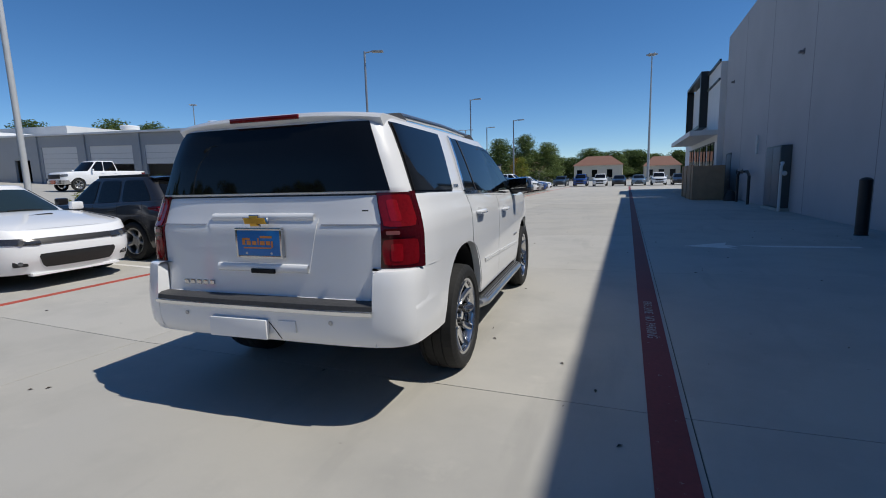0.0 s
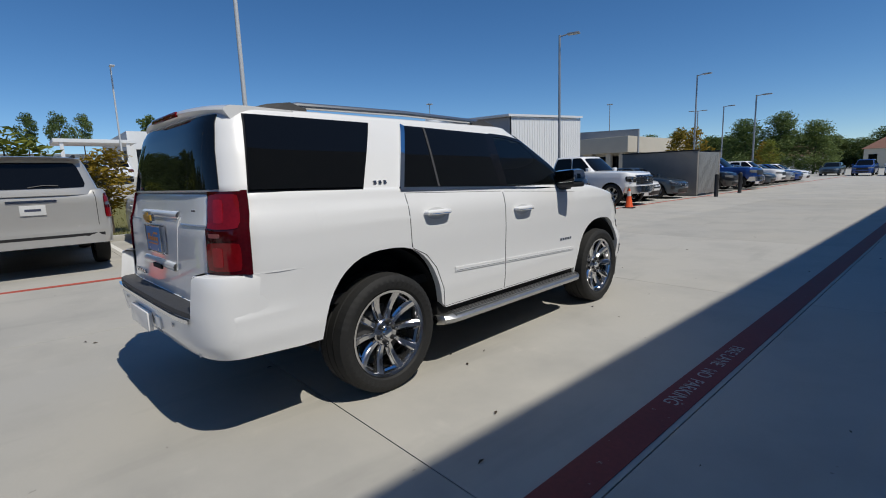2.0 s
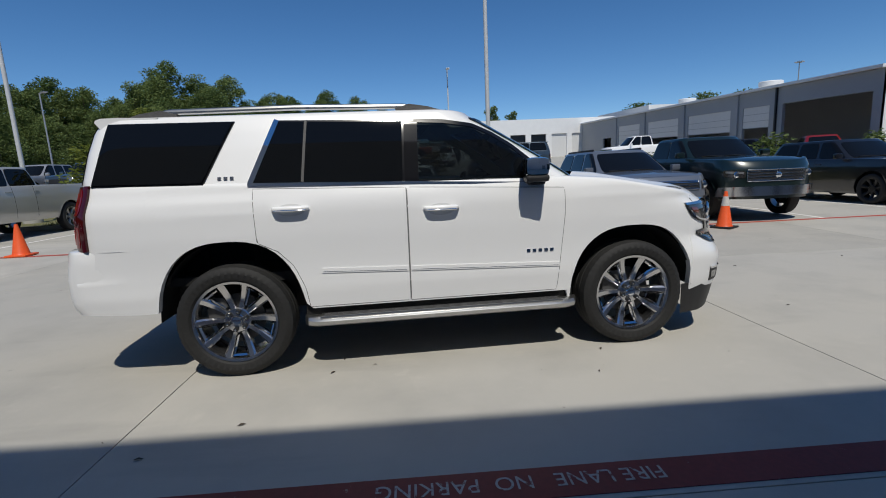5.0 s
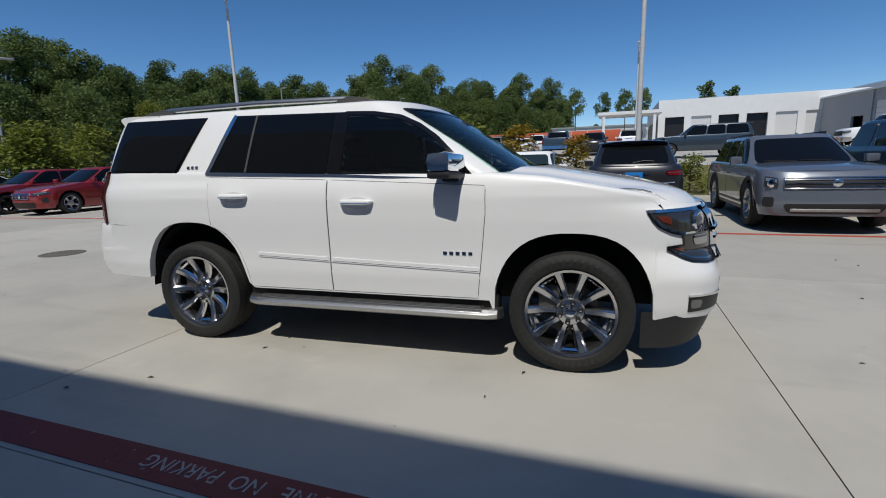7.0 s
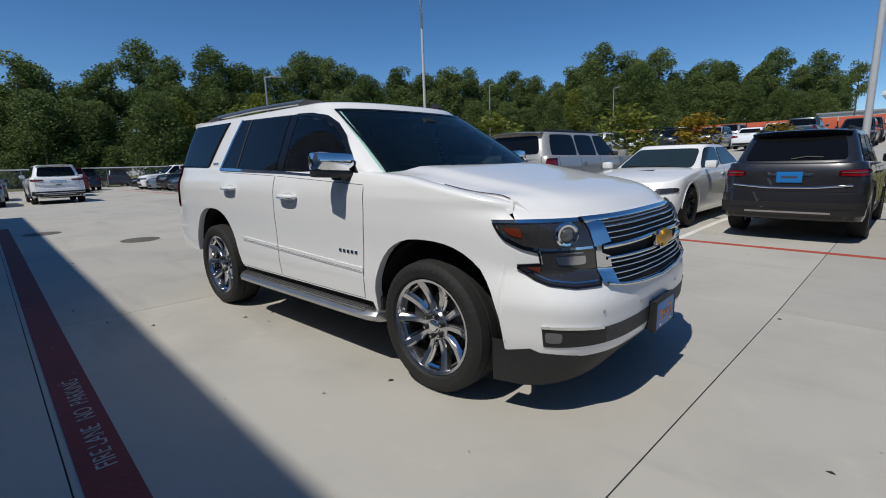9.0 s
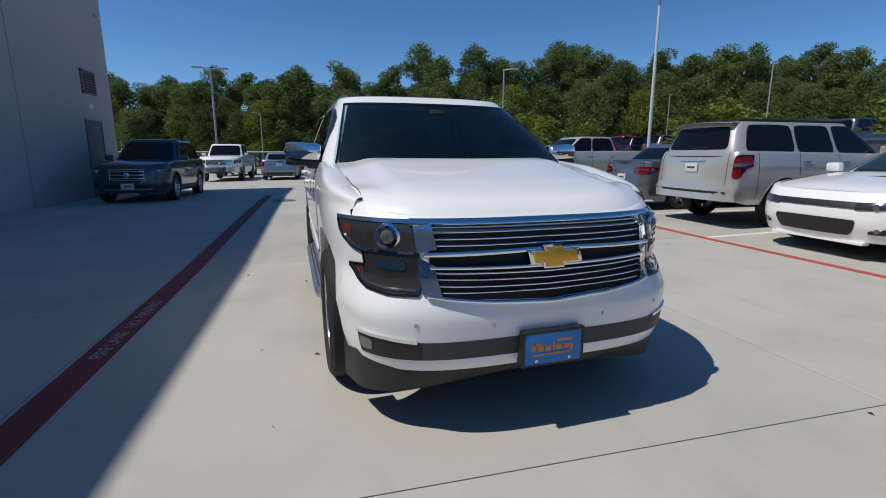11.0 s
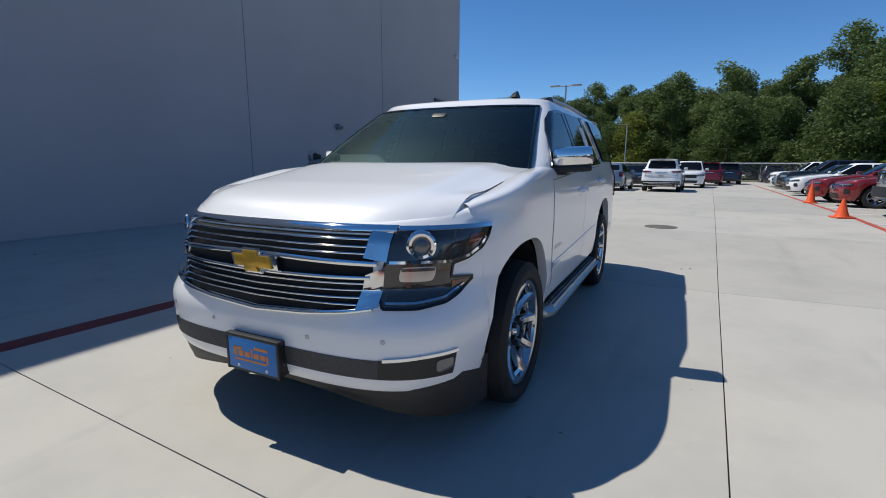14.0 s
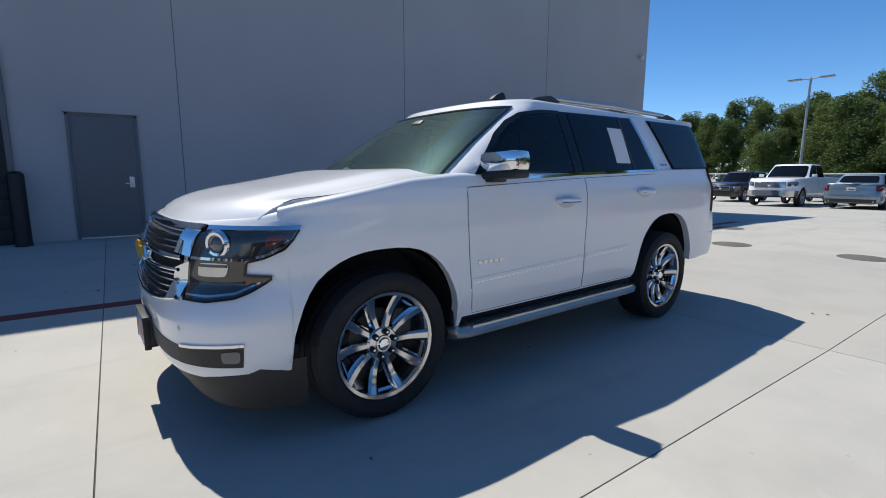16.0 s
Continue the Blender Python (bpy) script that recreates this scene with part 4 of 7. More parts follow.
    cw = [[(0.86 * u, 1.30 - 0.31 * abs(u) ** 2.2 + d, zt(1.2) + e) for u in np.linspace(-1, 1, 21)] for d, e in ((0.06, -0.03), (-0.12, -0.02), (-0.30, 0.01))]
    part("cowl", sheet(cw), M_black, root)
    # cabin
    RZ = 1.815
    G = Shell(lerp([(1.20, 0.965), (1.34, 0.945), (1.40, 0.922), (1.60, 0.845), (1.74, 0.785), (RZ, 0.745)]),
              lerp([(1.20, 1.32), (1.50, 0.88), (1.72, 0.53), (RZ, 0.37)]), lerp([(1.20, -2.44), (1.345, -2.455), (1.385, -2.495), (1.60, -2.465), (1.75, -2.425), (RZ, -2.385)]),
              lambda z: float(np.interp(z, [1.20, 1.50, 1.72, RZ], [0.98, 0.55, 0.20, 0.04])), lambda z: float(np.interp(z, [1.3, RZ], [-2.03, -1.98])), 2.5, 6.0)
    quarter = dict(b=[(-2.315, 1.385), (-1.60, 1.37)], r=[(-1.60, 1.37), (-1.405, 1.78)], t=[(-2.235, 1.785), (-1.405, 1.78)], l=[(-2.315, 1.385), (-2.235, 1.785)])
    rdoor = dict(b=[(-1.265, 1.36), (-0.245, 1.33)], r=[(-0.245, 1.33), (-0.225, 1.755)], t=[(-1.10, 1.775), (-0.225, 1.755)], l=[(-1.265, 1.36), (-1.10, 1.775)])
    fdoor = dict(b=[(-0.16, 1.328), (0.60, 1.298), (0.82, 1.283)], r=[(0.82, 1.283), (0.70, 1.42), (0.55, 1.555)], t=[(-0.14, 1.752), (0.08, 1.74), (0.28, 1.705), (0.42, 1.64), (0.55, 1.555)], l=[(-0.16, 1.328), (-0.14, 1.752)])
    fpoly = fdoor["b"] + [(0.70, 1.42)] + list(reversed(fdoor["t"]))

    def keep(x, y, z):
        if z > 1.80:
            return True
        if y < 0.9 and abs(x) > 0.9 * G.side(y, z) and inside([(a * 0.97 + 0.005, 1.5 + (b - 1.5) * 0.93) for a, b in fpoly], y, z):
            return False
        if y > G.cf(z) and abs(x) < 0.885 * G.W(z) and 1.27 < z < 1.745:
            return False
        return True
    rows = []
    zs = np.linspace(1.22, RZ, 22)
    gc = columns([], 18)
    for z in zs:
        hf = [G.col(c, z) for c in gc if c[0] == "r"] + [(G.W(z), y) for y in np.linspace(G.cr(z), G.cf(z), 48)] + [G.col(c, z) for c in gc if c[0] == "f"]
        rows.append([(x, y, z) for x, y in hf] + [(-x, y, z) for x, y in reversed(hf[1:-1])])
    last = rows[-1]
    for k, dz in ((0.992, 0.012), (0.975, 0.022), (0.94, 0.031), (0.86, 0.040), (0.7, 0.047), (0.4, 0.053), (0.0, 0.055)):
        rows.append([(x * k, -1.05 + (y + 1.05) * k, RZ + dz) for x, y, z in last])
    v, f = sheet(rows, True)
    f = [q for q in f if keep(*(sum(v[i][a] for i in q) / 4 for a in range(3)))]
    cabin = part("cabin", (v, f), P_white, root, angle=40)

    def side_panel(nm, g, m, up, parent=root, at=None, lab="", deep=0.006):
        s = skin_patch(g, at or G.on_side, up, deep)
        return part(nm, s, m, parent, lab), part(nm, flipped(s), m, parent, lab)

    def patch(d, nu=22, nv=12, grow=0.0):
        g = coons(d["b"], d["r"], d["t"], d["l"], nu, nv)
        if grow:
            c = g.reshape(-1, 2).mean(0)
            g = c + (g - c) * (1 + grow / np.abs(g - c).reshape(-1, 2).max(0))
        return g
    side_panel("window_surround", patch(quarter, 60, 16, grow=0.012), M_trim, 0.008, deep=0.014)
    side_panel("quarter_window", patch(quarter, 60, 16), M_glassd, 0.018, deep=0.010)
    band = coons([(-1.30, 1.352), (-0.15, 1.318)], [(-0.15, 1.318), (-0.12, 1.765)], [(-1.115, 1.79), (-0.12, 1.765)], [(-1.30, 1.352), (-1.115, 1.79)], 24, 10)
    side_panel("window_surround", band, M_trim, 0.008, deep=0.014)
    side_panel("rear_door_window", patch(rdoor), M_glassd, 0.012)
    side_panel("front_door_window", patch(fdoor, 24, 14), M_glass, 0.006, deep=0.002)
    for line_, wide, mm in (([(-0.180, 1.325), (-0.162, 1.758)], 0.098, M_pillar), ([(-0.14, 1.758), (0.08, 1.747), (0.285, 1.711), (0.425, 1.645), (0.56, 1.555), (0.71, 1.42), (0.84, 1.28)], 0.026, M_trim), ([(-0.16, 1.322), (0.60, 1.292), (0.83, 1.277)], 0.026, M_trim)):
        for s in (0, 1):
            rb = ribbon(line_, G.on_side, wide, 0.009, 0.012, 40)
            part("window_frame", flipped(rb) if s else rb, mm, root)
    for s in (0, 1):
        for nm, ln, wide, up in (("belt_chrome", [(-1.30, 1.347), (-0.15, 1.314), (0.86, 1.264)], 0.020, 0.018), ("pillar_chrome", [(-1.285, 1.352), (-1.105, 1.79)], 0.035, 0.016), ("window_divider", [(-0.935, 1.35), (-0.905, 1.775)], 0.018, 0.016)):
            rb = ribbon(ln, G.on_side, wide, up, 0.014, 40)
            part(nm, flipped(rb) if s else rb, M_chrome if "chrome" in nm else M_step, root)
    # windscreen, seen a little into
    g = np.array([[(G.W(z) * 0.925 * u, z) for u in np.linspace(-1, 1, 31)] for z in np.linspace(1.235, 1.765, 14)])
    ws = part("windscreen", skin_patch(g, G.on_front, 0.006, 0.002), M_screen, root)
    for ln in ([(-0.88, 1.232), (0.88, 1.232)], [(-0.71, 1.764), (0.71, 1.764)]):
        part("windscreen_band", ribbon(ln, G.on_front, 0.030 if ln[0][1] < 1.5 else 0.014, 0.010, 0.006, 40), M_trim, ws)
    for s in (1, -1):
        part("windscreen_band", ribbon([(s * 0.882, 1.24), (s * 0.713, 1.765)], G.on_front, 0.012, 0.010, 0.006, 24), M_trim, ws)
    for x0, x1 in ((0.62, -0.02), (-0.05, -0.62)):
        pts = [G.on_front(x0 + (x1 - x0) * t, 1.262 + 0.035 * math.sin(math.pi * t * 0.9) * (1 if t > 0.1 else 0.5), 0.022) for t in np.linspace(0, 1, 9)]
        part("wiper", tube(pts, 0.009, 6), M_black, root)
    part("rear_view_mirror", box(-0.12, 0.12, 0.50, 0.53, 1.60, 1.66, 0.02), M_black, root)
    part("sensor_box", moved(box(-0.06, 0.06, -0.03, 0.03, -0.03, 0.03, 0.012), pose(0, 0.56, 1.685, -35)), M_black, root)
    # inside
    part("dashboard", box(-0.80, 0.80, 0.52, 1.08, 1.0, 1.235, 0.06), mat("dashboard_vinyl", (0.30, 0.34, 0.33), 0.6, var=0.1), root)
    rim = [(-0.40 + 0.19 * math.cos(a), 0.36 + 0.06 * math.sin(a), 1.20 + 0.17 * math.sin(a)) for a in np.linspace(0, 2 * math.pi, 25)]
    part("steering_wheel", tube(rim, 0.016, 8, False), M_black, root)
    for x in (-0.40, 0.40):
        for y in (-0.45, -1.35):
            st = part("seat", join(box(x - 0.26, x + 0.26, y - 0.1, y + 0.45, 0.72, 0.92, 0.06), moved(box(-0.25, 0.25, -0.09, 0.09, 0, 0.62, 0.07), pose(x, y - 0.08, 0.86, 10))), M_seat, root)
            part("headrest", moved(box(-0.13, 0.13, -0.055, 0.055, 0, 0.18, 0.05), pose(x, y - 0.20, 1.47, 8)), M_seat, st)
    part("cabin_floor", box(-0.88, 0.88, -2.3, 0.9, 0.66, 0.72), M_dark, root)
    part("headliner", box(-0.70, 0.70, -2.1, 0.02, 1.765, 1.785), mat("headliner_cloth", (0.16, 0.15, 0.14), 0.9), root)
    part("parcel_screen", box(-0.70, 0.70, -1.75, -1.70, 0.72, 1.62), M_dark, root)

    # doors: proud panels with dark gaps round them
    rd = dict(b=[(-0.945, 0.475), (-0.235, 0.475)], r=[(-0.235, 0.475), (-0.228, 1.285)], t=[(-1.268, 1.32), (-0.228, 1.285)], l=[(-0.945, 0.475), (-0.965, 0.62), (-1.03, 0.78), (-1.13, 0.89), (-1.262, 0.955), (-1.268, 1.32)])
    fd = dict(b=[(-0.225, 0.475), (0.865, 0.475)], r=[(0.865, 0.475), (0.90, 0.80), (0.925, 1.05), (0.925, 1.232)], t=[(-0.218, 1.285), (0.925, 1.232)], l=[(-0.225, 0.475), (-0.218, 1.285)])
    for nm, d in (("rear_door", rd), ("front_door", fd)):
        g = coons(d["b"], d["r"], d["t"], d["l"], 26, 22)
        for s in (0, 1):
            a = skin_patch(g, sh.on_side, 0.0035, 0.004)
            door = part(nm, flipped(a) if s else a, P_white, root)
            out = d["b"] + d["r"][1:] + list(reversed(d["t"]))[1:] + list(reversed(d["l"]))[1:]
            q = ribbon(out, sh.on_side, 0.0095, 0.0006, 0.002, 120)
            part("door_gap", flipped(q) if s else q, M_seam, door)
            hy, hz = (-1.02, 1.175) if nm == "rear_door" else (0.015, 1.13)
            x = sh.side(hy, hz)
            sg = -1 if s else 1
            grip = [(sg * (x + dx), hy + dy, hz + 0.004) for dy, dx in ((-0.118, 0.008), (-0.105, 0.028), (-0.07, 0.036), (0.0, 0.038), (0.07, 0.036), (0.105, 0.028), (0.118, 0.008))]
            hd = part("door_handle", tube(grip, [0.012, 0.017, 0.019, 0.020, 0.019, 0.017, 0.012], 12), P_white, door)
            part("handle_chrome", tube([(px + sg * 0.015, py, pz - 0.010) for px, py, pz in grip[1:-1]], 0.0055, 6), M_chrome, hd)
            # a flat oval: the recess's shade is put into its colour
            cup = rounded(coons([(hy - 0.10, hz - 0.048), (hy + 0.10, hz - 0.048)], [(hy + 0.10, hz - 0.048), (hy + 0.10, hz + 0.036)], [(hy - 0.10, hz + 0.036), (hy + 0.10, hz + 0.036)], [(hy - 0.10, hz - 0.048), (hy - 0.10, hz + 0.036)], 15, 11), 0.30, 2)
            c = skin_patch(cup, sh.on_side, 0.0046, 0.002)
            part("handle_cup", flipped(c) if s else c, P_cup_shade, hd)
    for s in (0, 1):
        for y0, y1, z0, z1 in ((-0.845, -0.24, 0.735, 0.712), (-0.215, 0.885, 0.711, 0.672)):
            a = ribbon([(y0, z0), (y1, z1)], sh.on_side, 0.034, 0.009, 0.008, 24)
            part("side_moulding", flipped(a) if s else a, P_white, root)
            a = ribbon([(y0 + 0.01, z0 - 0.008), (y1 - 0.01, z1 - 0.008)], sh.on_side, 0.003, 0.0100, 0.002, 24)
            part("moulding_chrome", flipped(a) if s else a, M_chrome, root)
        # model lettering shown as plain bars
        for nm, y, z, n, w, h in (("model_badge", 0.635, 0.785, 5, 0.027, 0.022), ("trim_badge", -1.50, 1.40, 3, 0.024, 0.020)):
            srf = sh if z < 1.3 else G
            for i in range(n):
                yy = y + i * (w + 0.017) if not s else y + (n - 1 - i) * (w + 0.017)
                g = np.array([[(yy, z - h / 2), (yy + w, z - h / 2)], [(yy, z + h / 2), (yy + w, z + h / 2)]])
                a = skin_patch(g, srf.on_side, 0.008, 0.006)
                part(nm, flipped(a) if s else a, M_chromed, root)
        # bumper seams and fuel flap
        for ln in ([(-2.38, 0.955), (-1.98, 0.945)],):
            a = ribbon(ln, sh.on_side, 0.003, 0.0004, 0.001, 24)
            part("bumper_seam", flipped(a) if s else a, P_white, root)
        # running board
        sg = -1 if s else 1
        prof = [(0.90, 0.395), (0.98, 0.405), (1.025, 0.397), (1.05, 0.375), (1.045, 0.347), (1.01, 0.33), (0.91, 0.335)]
        bd = []
        for y, k in ((-1.00, 0.0), (-0.97, 0.6), (-0.90, 0.95), (-0.80, 1.0), (0.80, 1.0), (0.93, 0.95), (1.00, 0.6), (1.03, 0.0)):
            bd.append([(sg * (0.90 + (px - 0.90) * (0.35 + 0.65 * k)), y, pz + (0 if k else 0)) for px, pz in prof])
        rb = part("running_board", sheet(bd, True), M_steel, root, "satin silver running board")
        part("step_pad", box(min(sg * 0.915, sg * 1.034), max(sg * 0.915, sg * 1.034), -0.88, 0.90, 0.388, 0.409, 0.005), M_steel, rb)
        for k in range(4):
            part("tread_rib", box(min(sg * (0.932 + 0.026 * k), sg * (0.944 + 0.026 * k)), max(sg * (0.932 + 0.026 * k), sg * (0.944 + 0.026 * k)), -0.86, 0.88, 0.405, 0.4125, 0.002), M_step, rb)
        part("sill", box(min(sg * 0.80, sg * 0.945), max(sg * 0.80, sg * 0.945), -0.99, 1.0, 0.36, 0.50, 0.02), M_dark, root)
        # mirror
        mr = part("door_mirror", moved(box(-0.135, 0.135, -0.085, 0.085, -0.064, 0.064, 0.046), pose(sg * 1.062, 0.690, 1.385, 0, -sg * 3, -sg * 10)), M_chrome, root, "chrome-capped door mirror")
        part("mirror_base", moved(box(-0.130, 0.130, -0.080, 0.080, -0.024, 0.024, 0.020), pose(sg * 1.058, 0.690, 1.306, 0, -sg * 3, -sg * 10)), M_black, mr)
        part("mirror_arm", box(min(sg * 0.93, sg * 1.05), max(sg * 0.93, sg * 1.05), 0.65, 0.77, 1.262, 1.312, 0.02), M_black, mr)
        part("mirror_glass", moved(box(-0.105, 0.105, -0.004, 0.004, -0.052, 0.052, 0.003), pose(sg * 1.062, 0.605, 1.387, 0, -sg * 3, -sg * 10)), M_glassd, mr)
        # roof rail
        rail = tube([(sg * 0.665, -2.02, 1.858), (sg * 0.672, -1.85, 1.880), (sg * 0.675, -1.0, 1.890), (sg * 0.668, -0.2, 1.878), (sg * 0.655, 0.02, 1.850)], [0.016, 0.021, 0.021, 0.021, 0.015], 10)
        rl = part("roof_rail", rail, M_steel, root)
        for y0, y1 in ((-2.16, -1.80), (-0.26, 0.08)):
            ends = (0.3, 1.0) if y0 < -1 else (1.0, 0.3)
            ft = [[(sg * 0.668 + dx * (0.6 + 0.4 * k), y0 + (y1 - y0) * q, 1.835 + (0.058 * k if up else 0.0)) for dx, up in ((-0.036, 0), (-0.026, 1), (0.026, 1), (0.036, 0))] for q, k in ((0.0, ends[0] * 0.5), (0.3, 0.5 + ends[0] / 2), (0.7, 0.5 + ends[1] / 2), (1.0, ends[1] * 0.5))]
            part("rail_foot", sheet(ft, True), M_step, rl)
    # fin aerial
    part("fin_aerial", moved(sheet([[(-0.022, -0.07, 0), (-0.022, 0.07, 0), (0.022, 0.07, 0), (0.022, -0.07, 0)], [(-0.014, -0.065, 0.03), (-0.014, 0.03, 0.03), (0.014, 0.03, 0.03), (0.014, -0.065, 0.03)], [(-0.004, -0.06, 0.056), (-0.004, -0.035, 0.056), (0.004, -0.035, 0.056), (0.004, -0.06, 0.056)]], True), pose(-0.49, 0.20, 1.853)), M_black, root)

    # ---- front ----
    zm = lambda z: z if z < 0.69 else 0.69 + 0.885 * (z - 0.69)
    on = lambda x, z, up=0.0: sh.on_front(x, zm(z), up)
    corner = lambda m, z, k: sh.on_corner(math.degrees(m), zm(z), k, "f")
    gp = lambda x0, x1, z0, z1, nu=21, nv=6: np.array([[(x0 + (x1 - x0) * u, z0 + (z1 - z0) * q) for u in np.linspace(0, 1, nu)] for q in np.linspace(0, 1, nv)])
    grille = part("grille", skin_patch(coons([(-0.56, 0.722), (0.0, 0.685), (0.56, 0.722)], [(0.56, 0.722), (0.58, 0.90), (0.59, 1.075)], [(-0.59, 1.075), (0.59, 1.075)], [(-0.56, 0.722), (-0.58, 0.90), (-0.59, 1.075)], 31, 12), on, 0.002), M_dark, root)

    def bar(nm, ln, wide, up, deep, m, n=40, parent=grille):
        return part(nm, bead(ln, on, wide, up, deep, n), m, parent)
    for z, x in ((1.052, 0.555), (1.020, 0.55), (0.988, 0.545)):
        bar("grille_bar", [(-x, z), (x, z)], 0.0095, 0.018, 0.016, M_chrome)
    for z, x in ((0.838, 0.555), (0.803, 0.55), (0.768, 0.545), (0.735, 0.53)):
        bar("grille_bar", [(-x, z + 0.012), (0, z), (x, z + 0.012)], 0.0095, 0.018, 0.016, M_chrome)
    bar("grille_band", [(-0.60, 0.945), (-0.12, 0.955), (0.12, 0.955), (0.60, 0.945)], 0.022, 0.034, 0.032, M_chrome)
    bar("grille_band", [(-0.575, 0.880), (-0.12, 0.872), (0.12, 0.872), (0.575, 0.880)], 0.020, 0.032, 0.030, M_chrome)
    bar("grille_surround", [(-0.650, 1.098), (0.650, 1.098)], 0.034, 0.022, 0.024, M_chrome, 48)
    bar("grille_surround", [(-0.60, 0.732), (-0.50, 0.713), (-0.3, 0.69), (0.0, 0.672), (0.3, 0.69), (0.50, 0.713), (0.60, 0.732)], 0.022, 0.026, 0.026, M_chrome, 48)
    for s in (1, -1):
        plate_at = lambda x, z, k: on(x, z, k + 0.22 * max(0.0, 0.63 - abs(x)))
        for lines in (([(s * 0.545, 0.968), (s * 0.632, 0.952)], [(s * 0.632, 0.952), (s * 0.640, 1.084)], [(s * 0.560, 1.084), (s * 0.640, 1.084)], [(s * 0.545, 0.968), (s * 0.560, 1.084)]),
                      ([(s * 0.535, 0.716), (s * 0.618, 0.738)], [(s * 0.618, 0.738), (s * 0.628, 0.930)], [(s * 0.556, 0.893), (s * 0.628, 0.930)], [(s * 0.535, 0.716), (s * 0.556, 0.893)])):
            part("grille_surround", skin_patch(coons(*lines, 10, 10), plate_at, 0.010, 0.03), M_chrome, grille)
    # emblem as a plain gold cross shape
    em = [(-0.15, 0.035), (-0.055, 0.035), (-0.055, 0.062), (0.065, 0.062), (0.055, 0.035), (0.15, 0.035), (0.13, -0.035), (0.055, -0.035), (0.055, -0.062), (-0.065, -0.062), (-0.055, -0.035), (-0.17, -0.035)]

    def emblem(k, y, up, facing, z, m, nm, par):
        a = [(facing * x * k, y + facing * (up - 0.012), z + q * k) for x, q in em]
        b = [(facing * x * k, y + facing * up, z + q * k) for x, q in em]
        c = [(facing * x * k * 0.86, y + facing * (up + 0.004), z + q * k * 0.72) for x, q in em]
        v, f = sheet([a, b, c], True)
        f.append(tuple(range(len(em) * 2, len(em) * 3)))
        return part(nm, (v, f), m, par)
    e = emblem(0.92, 2.402, 0.050, 1, 0.897, M_chrome, "emblem_rim", grille)
    part("emblem_stand", box(-0.08, 0.08, 2.36, 2.442, 0.86, 0.93, 0.01), M_chrome, grille)
    emblem(0.76, 2.402, 0.062, 1, 0.897, M_gold, "emblem", grille)
    for s in (1, -1):
        D = lambda *q: [(radians(m), z) for m, z in q]
        def face(g, up=0.004, deep=0.006):
            q = skin_patch(g, corner, up, deep)
            return q if s > 0 else flipped(q)
        def strip(ln, wide, up, deep, n=24):
            q = ribbon(D(*ln), corner, wide, up, deep, n)
            return q if s > 0 else flipped(q)
        up_ = coons(D((29.0, 0.947), (50, 0.942), (56, 0.962), (61.0, 1.005)), D((61.0, 1.005), (63, 1.05), (63.5, 1.099)), D((30.0, 1.099), (63.5, 1.099)), D((29.0, 0.947), (30.0, 1.099)), 28, 10)
        lo_ = coons(D((26.5, 0.742), (38, 0.742), (48.5, 0.762)), D((48.5, 0.762), (49.5, 0.864), (50, 0.942)), D((29.0, 0.947), (50, 0.942)), D((26.5, 0.742), (29.0, 0.947)), 24, 10)
        tl_ = coons(D((48.5, 0.762), (53, 0.790), (58, 0.846)), D((58, 0.846), (58, 0.856)), D((49.5, 0.866), (58, 0.856)), D((48.5, 0.762), (49.5, 0.866)), 10, 6)
        hl = part("headlight", face(up_, 0.006, 0.012), M_lampd, root, "dark headlight with chrome projector")
        part("lower_lamp", face(lo_, 0.006, 0.012), M_lampd, hl)
        part("lamp_tail", face(tl_, 0.006, 0.012), M_lampd, hl)
        at = sh.on_corner(39.0, zm(1.028), 0.002, "f")
        tw = pose(s * at[0], at[1], at[2], 0, 0, -s * 34)
        part("lamp_ring", moved(turned([(0.038, 0.006), (0.042, 0.014), (0.054, 0.016), (0.064, 0.009), (0.067, 0.0)], 28, "y"), tw), M_chrome, hl)
        part("projector", moved(turned([(0, 0.024), (0.018, 0.022), (0.032, 0.014), (0.040, 0.0)], 24, "y"), tw), M_lensd, hl)
        g = rounded(coons(D((33.0, 0.858), (44.0, 0.858)), D((44.0, 0.858), (45.0, 0.930)), D((33.5, 0.930), (45.0, 0.930)), D((33.0, 0.858), (33.5, 0.930)), 10, 7), 0.10, 4)
        rf = part("reflector", face(g, 0.011, 0.004), M_chromed, hl)
        part("reflector_shade", strip(((33.8, 0.916), (44.2, 0.916)), 0.014, 0.016, 0.010, 10), M_lampd, rf)
        part("lamp_shelf", strip(((30, 0.953), (50, 0.949), (56, 0.968), (60.5, 1.010), (62.2, 1.050)), 0.014, 0.013, 0.010), M_chrome, hl)
        part("daylight_strip", strip(((28, 0.764), (38, 0.763), (48, 0.780), (55, 0.830)), 0.010, 0.012, 0.008), M_chromed, hl)
        part("brow_chrome", strip(((30, 1.110), (48, 1.111), (64, 1.109)), 0.020, 0.012, 0.016), M_chrome, hl)
        for ln in (((26.3, 0.738), (38, 0.737), (48.7, 0.757), (53.3, 0.786), (58.5, 0.848)), ((58.5, 0.858), (50.2, 0.868), (50.6, 0.935), (56.3, 0.957), (61.5, 1.0), (63.6, 1.05), (64.2, 1.10)), ((26.3, 0.738), (28.8, 0.947), (29.8, 1.10))):
            part("lamp_edge", strip(ln, 0.012, 0.010, 0.010, 30), M_trim, hl)
        g = rounded(coons(D((55.5, 1.012), (60.0, 1.035)), D((60.0, 1.035), (61.5, 1.075)), D((55.5, 1.072), (61.5, 1.078)), D((55.5, 1.012), (55.5, 1.072)), 8, 6), 0.10, 4)
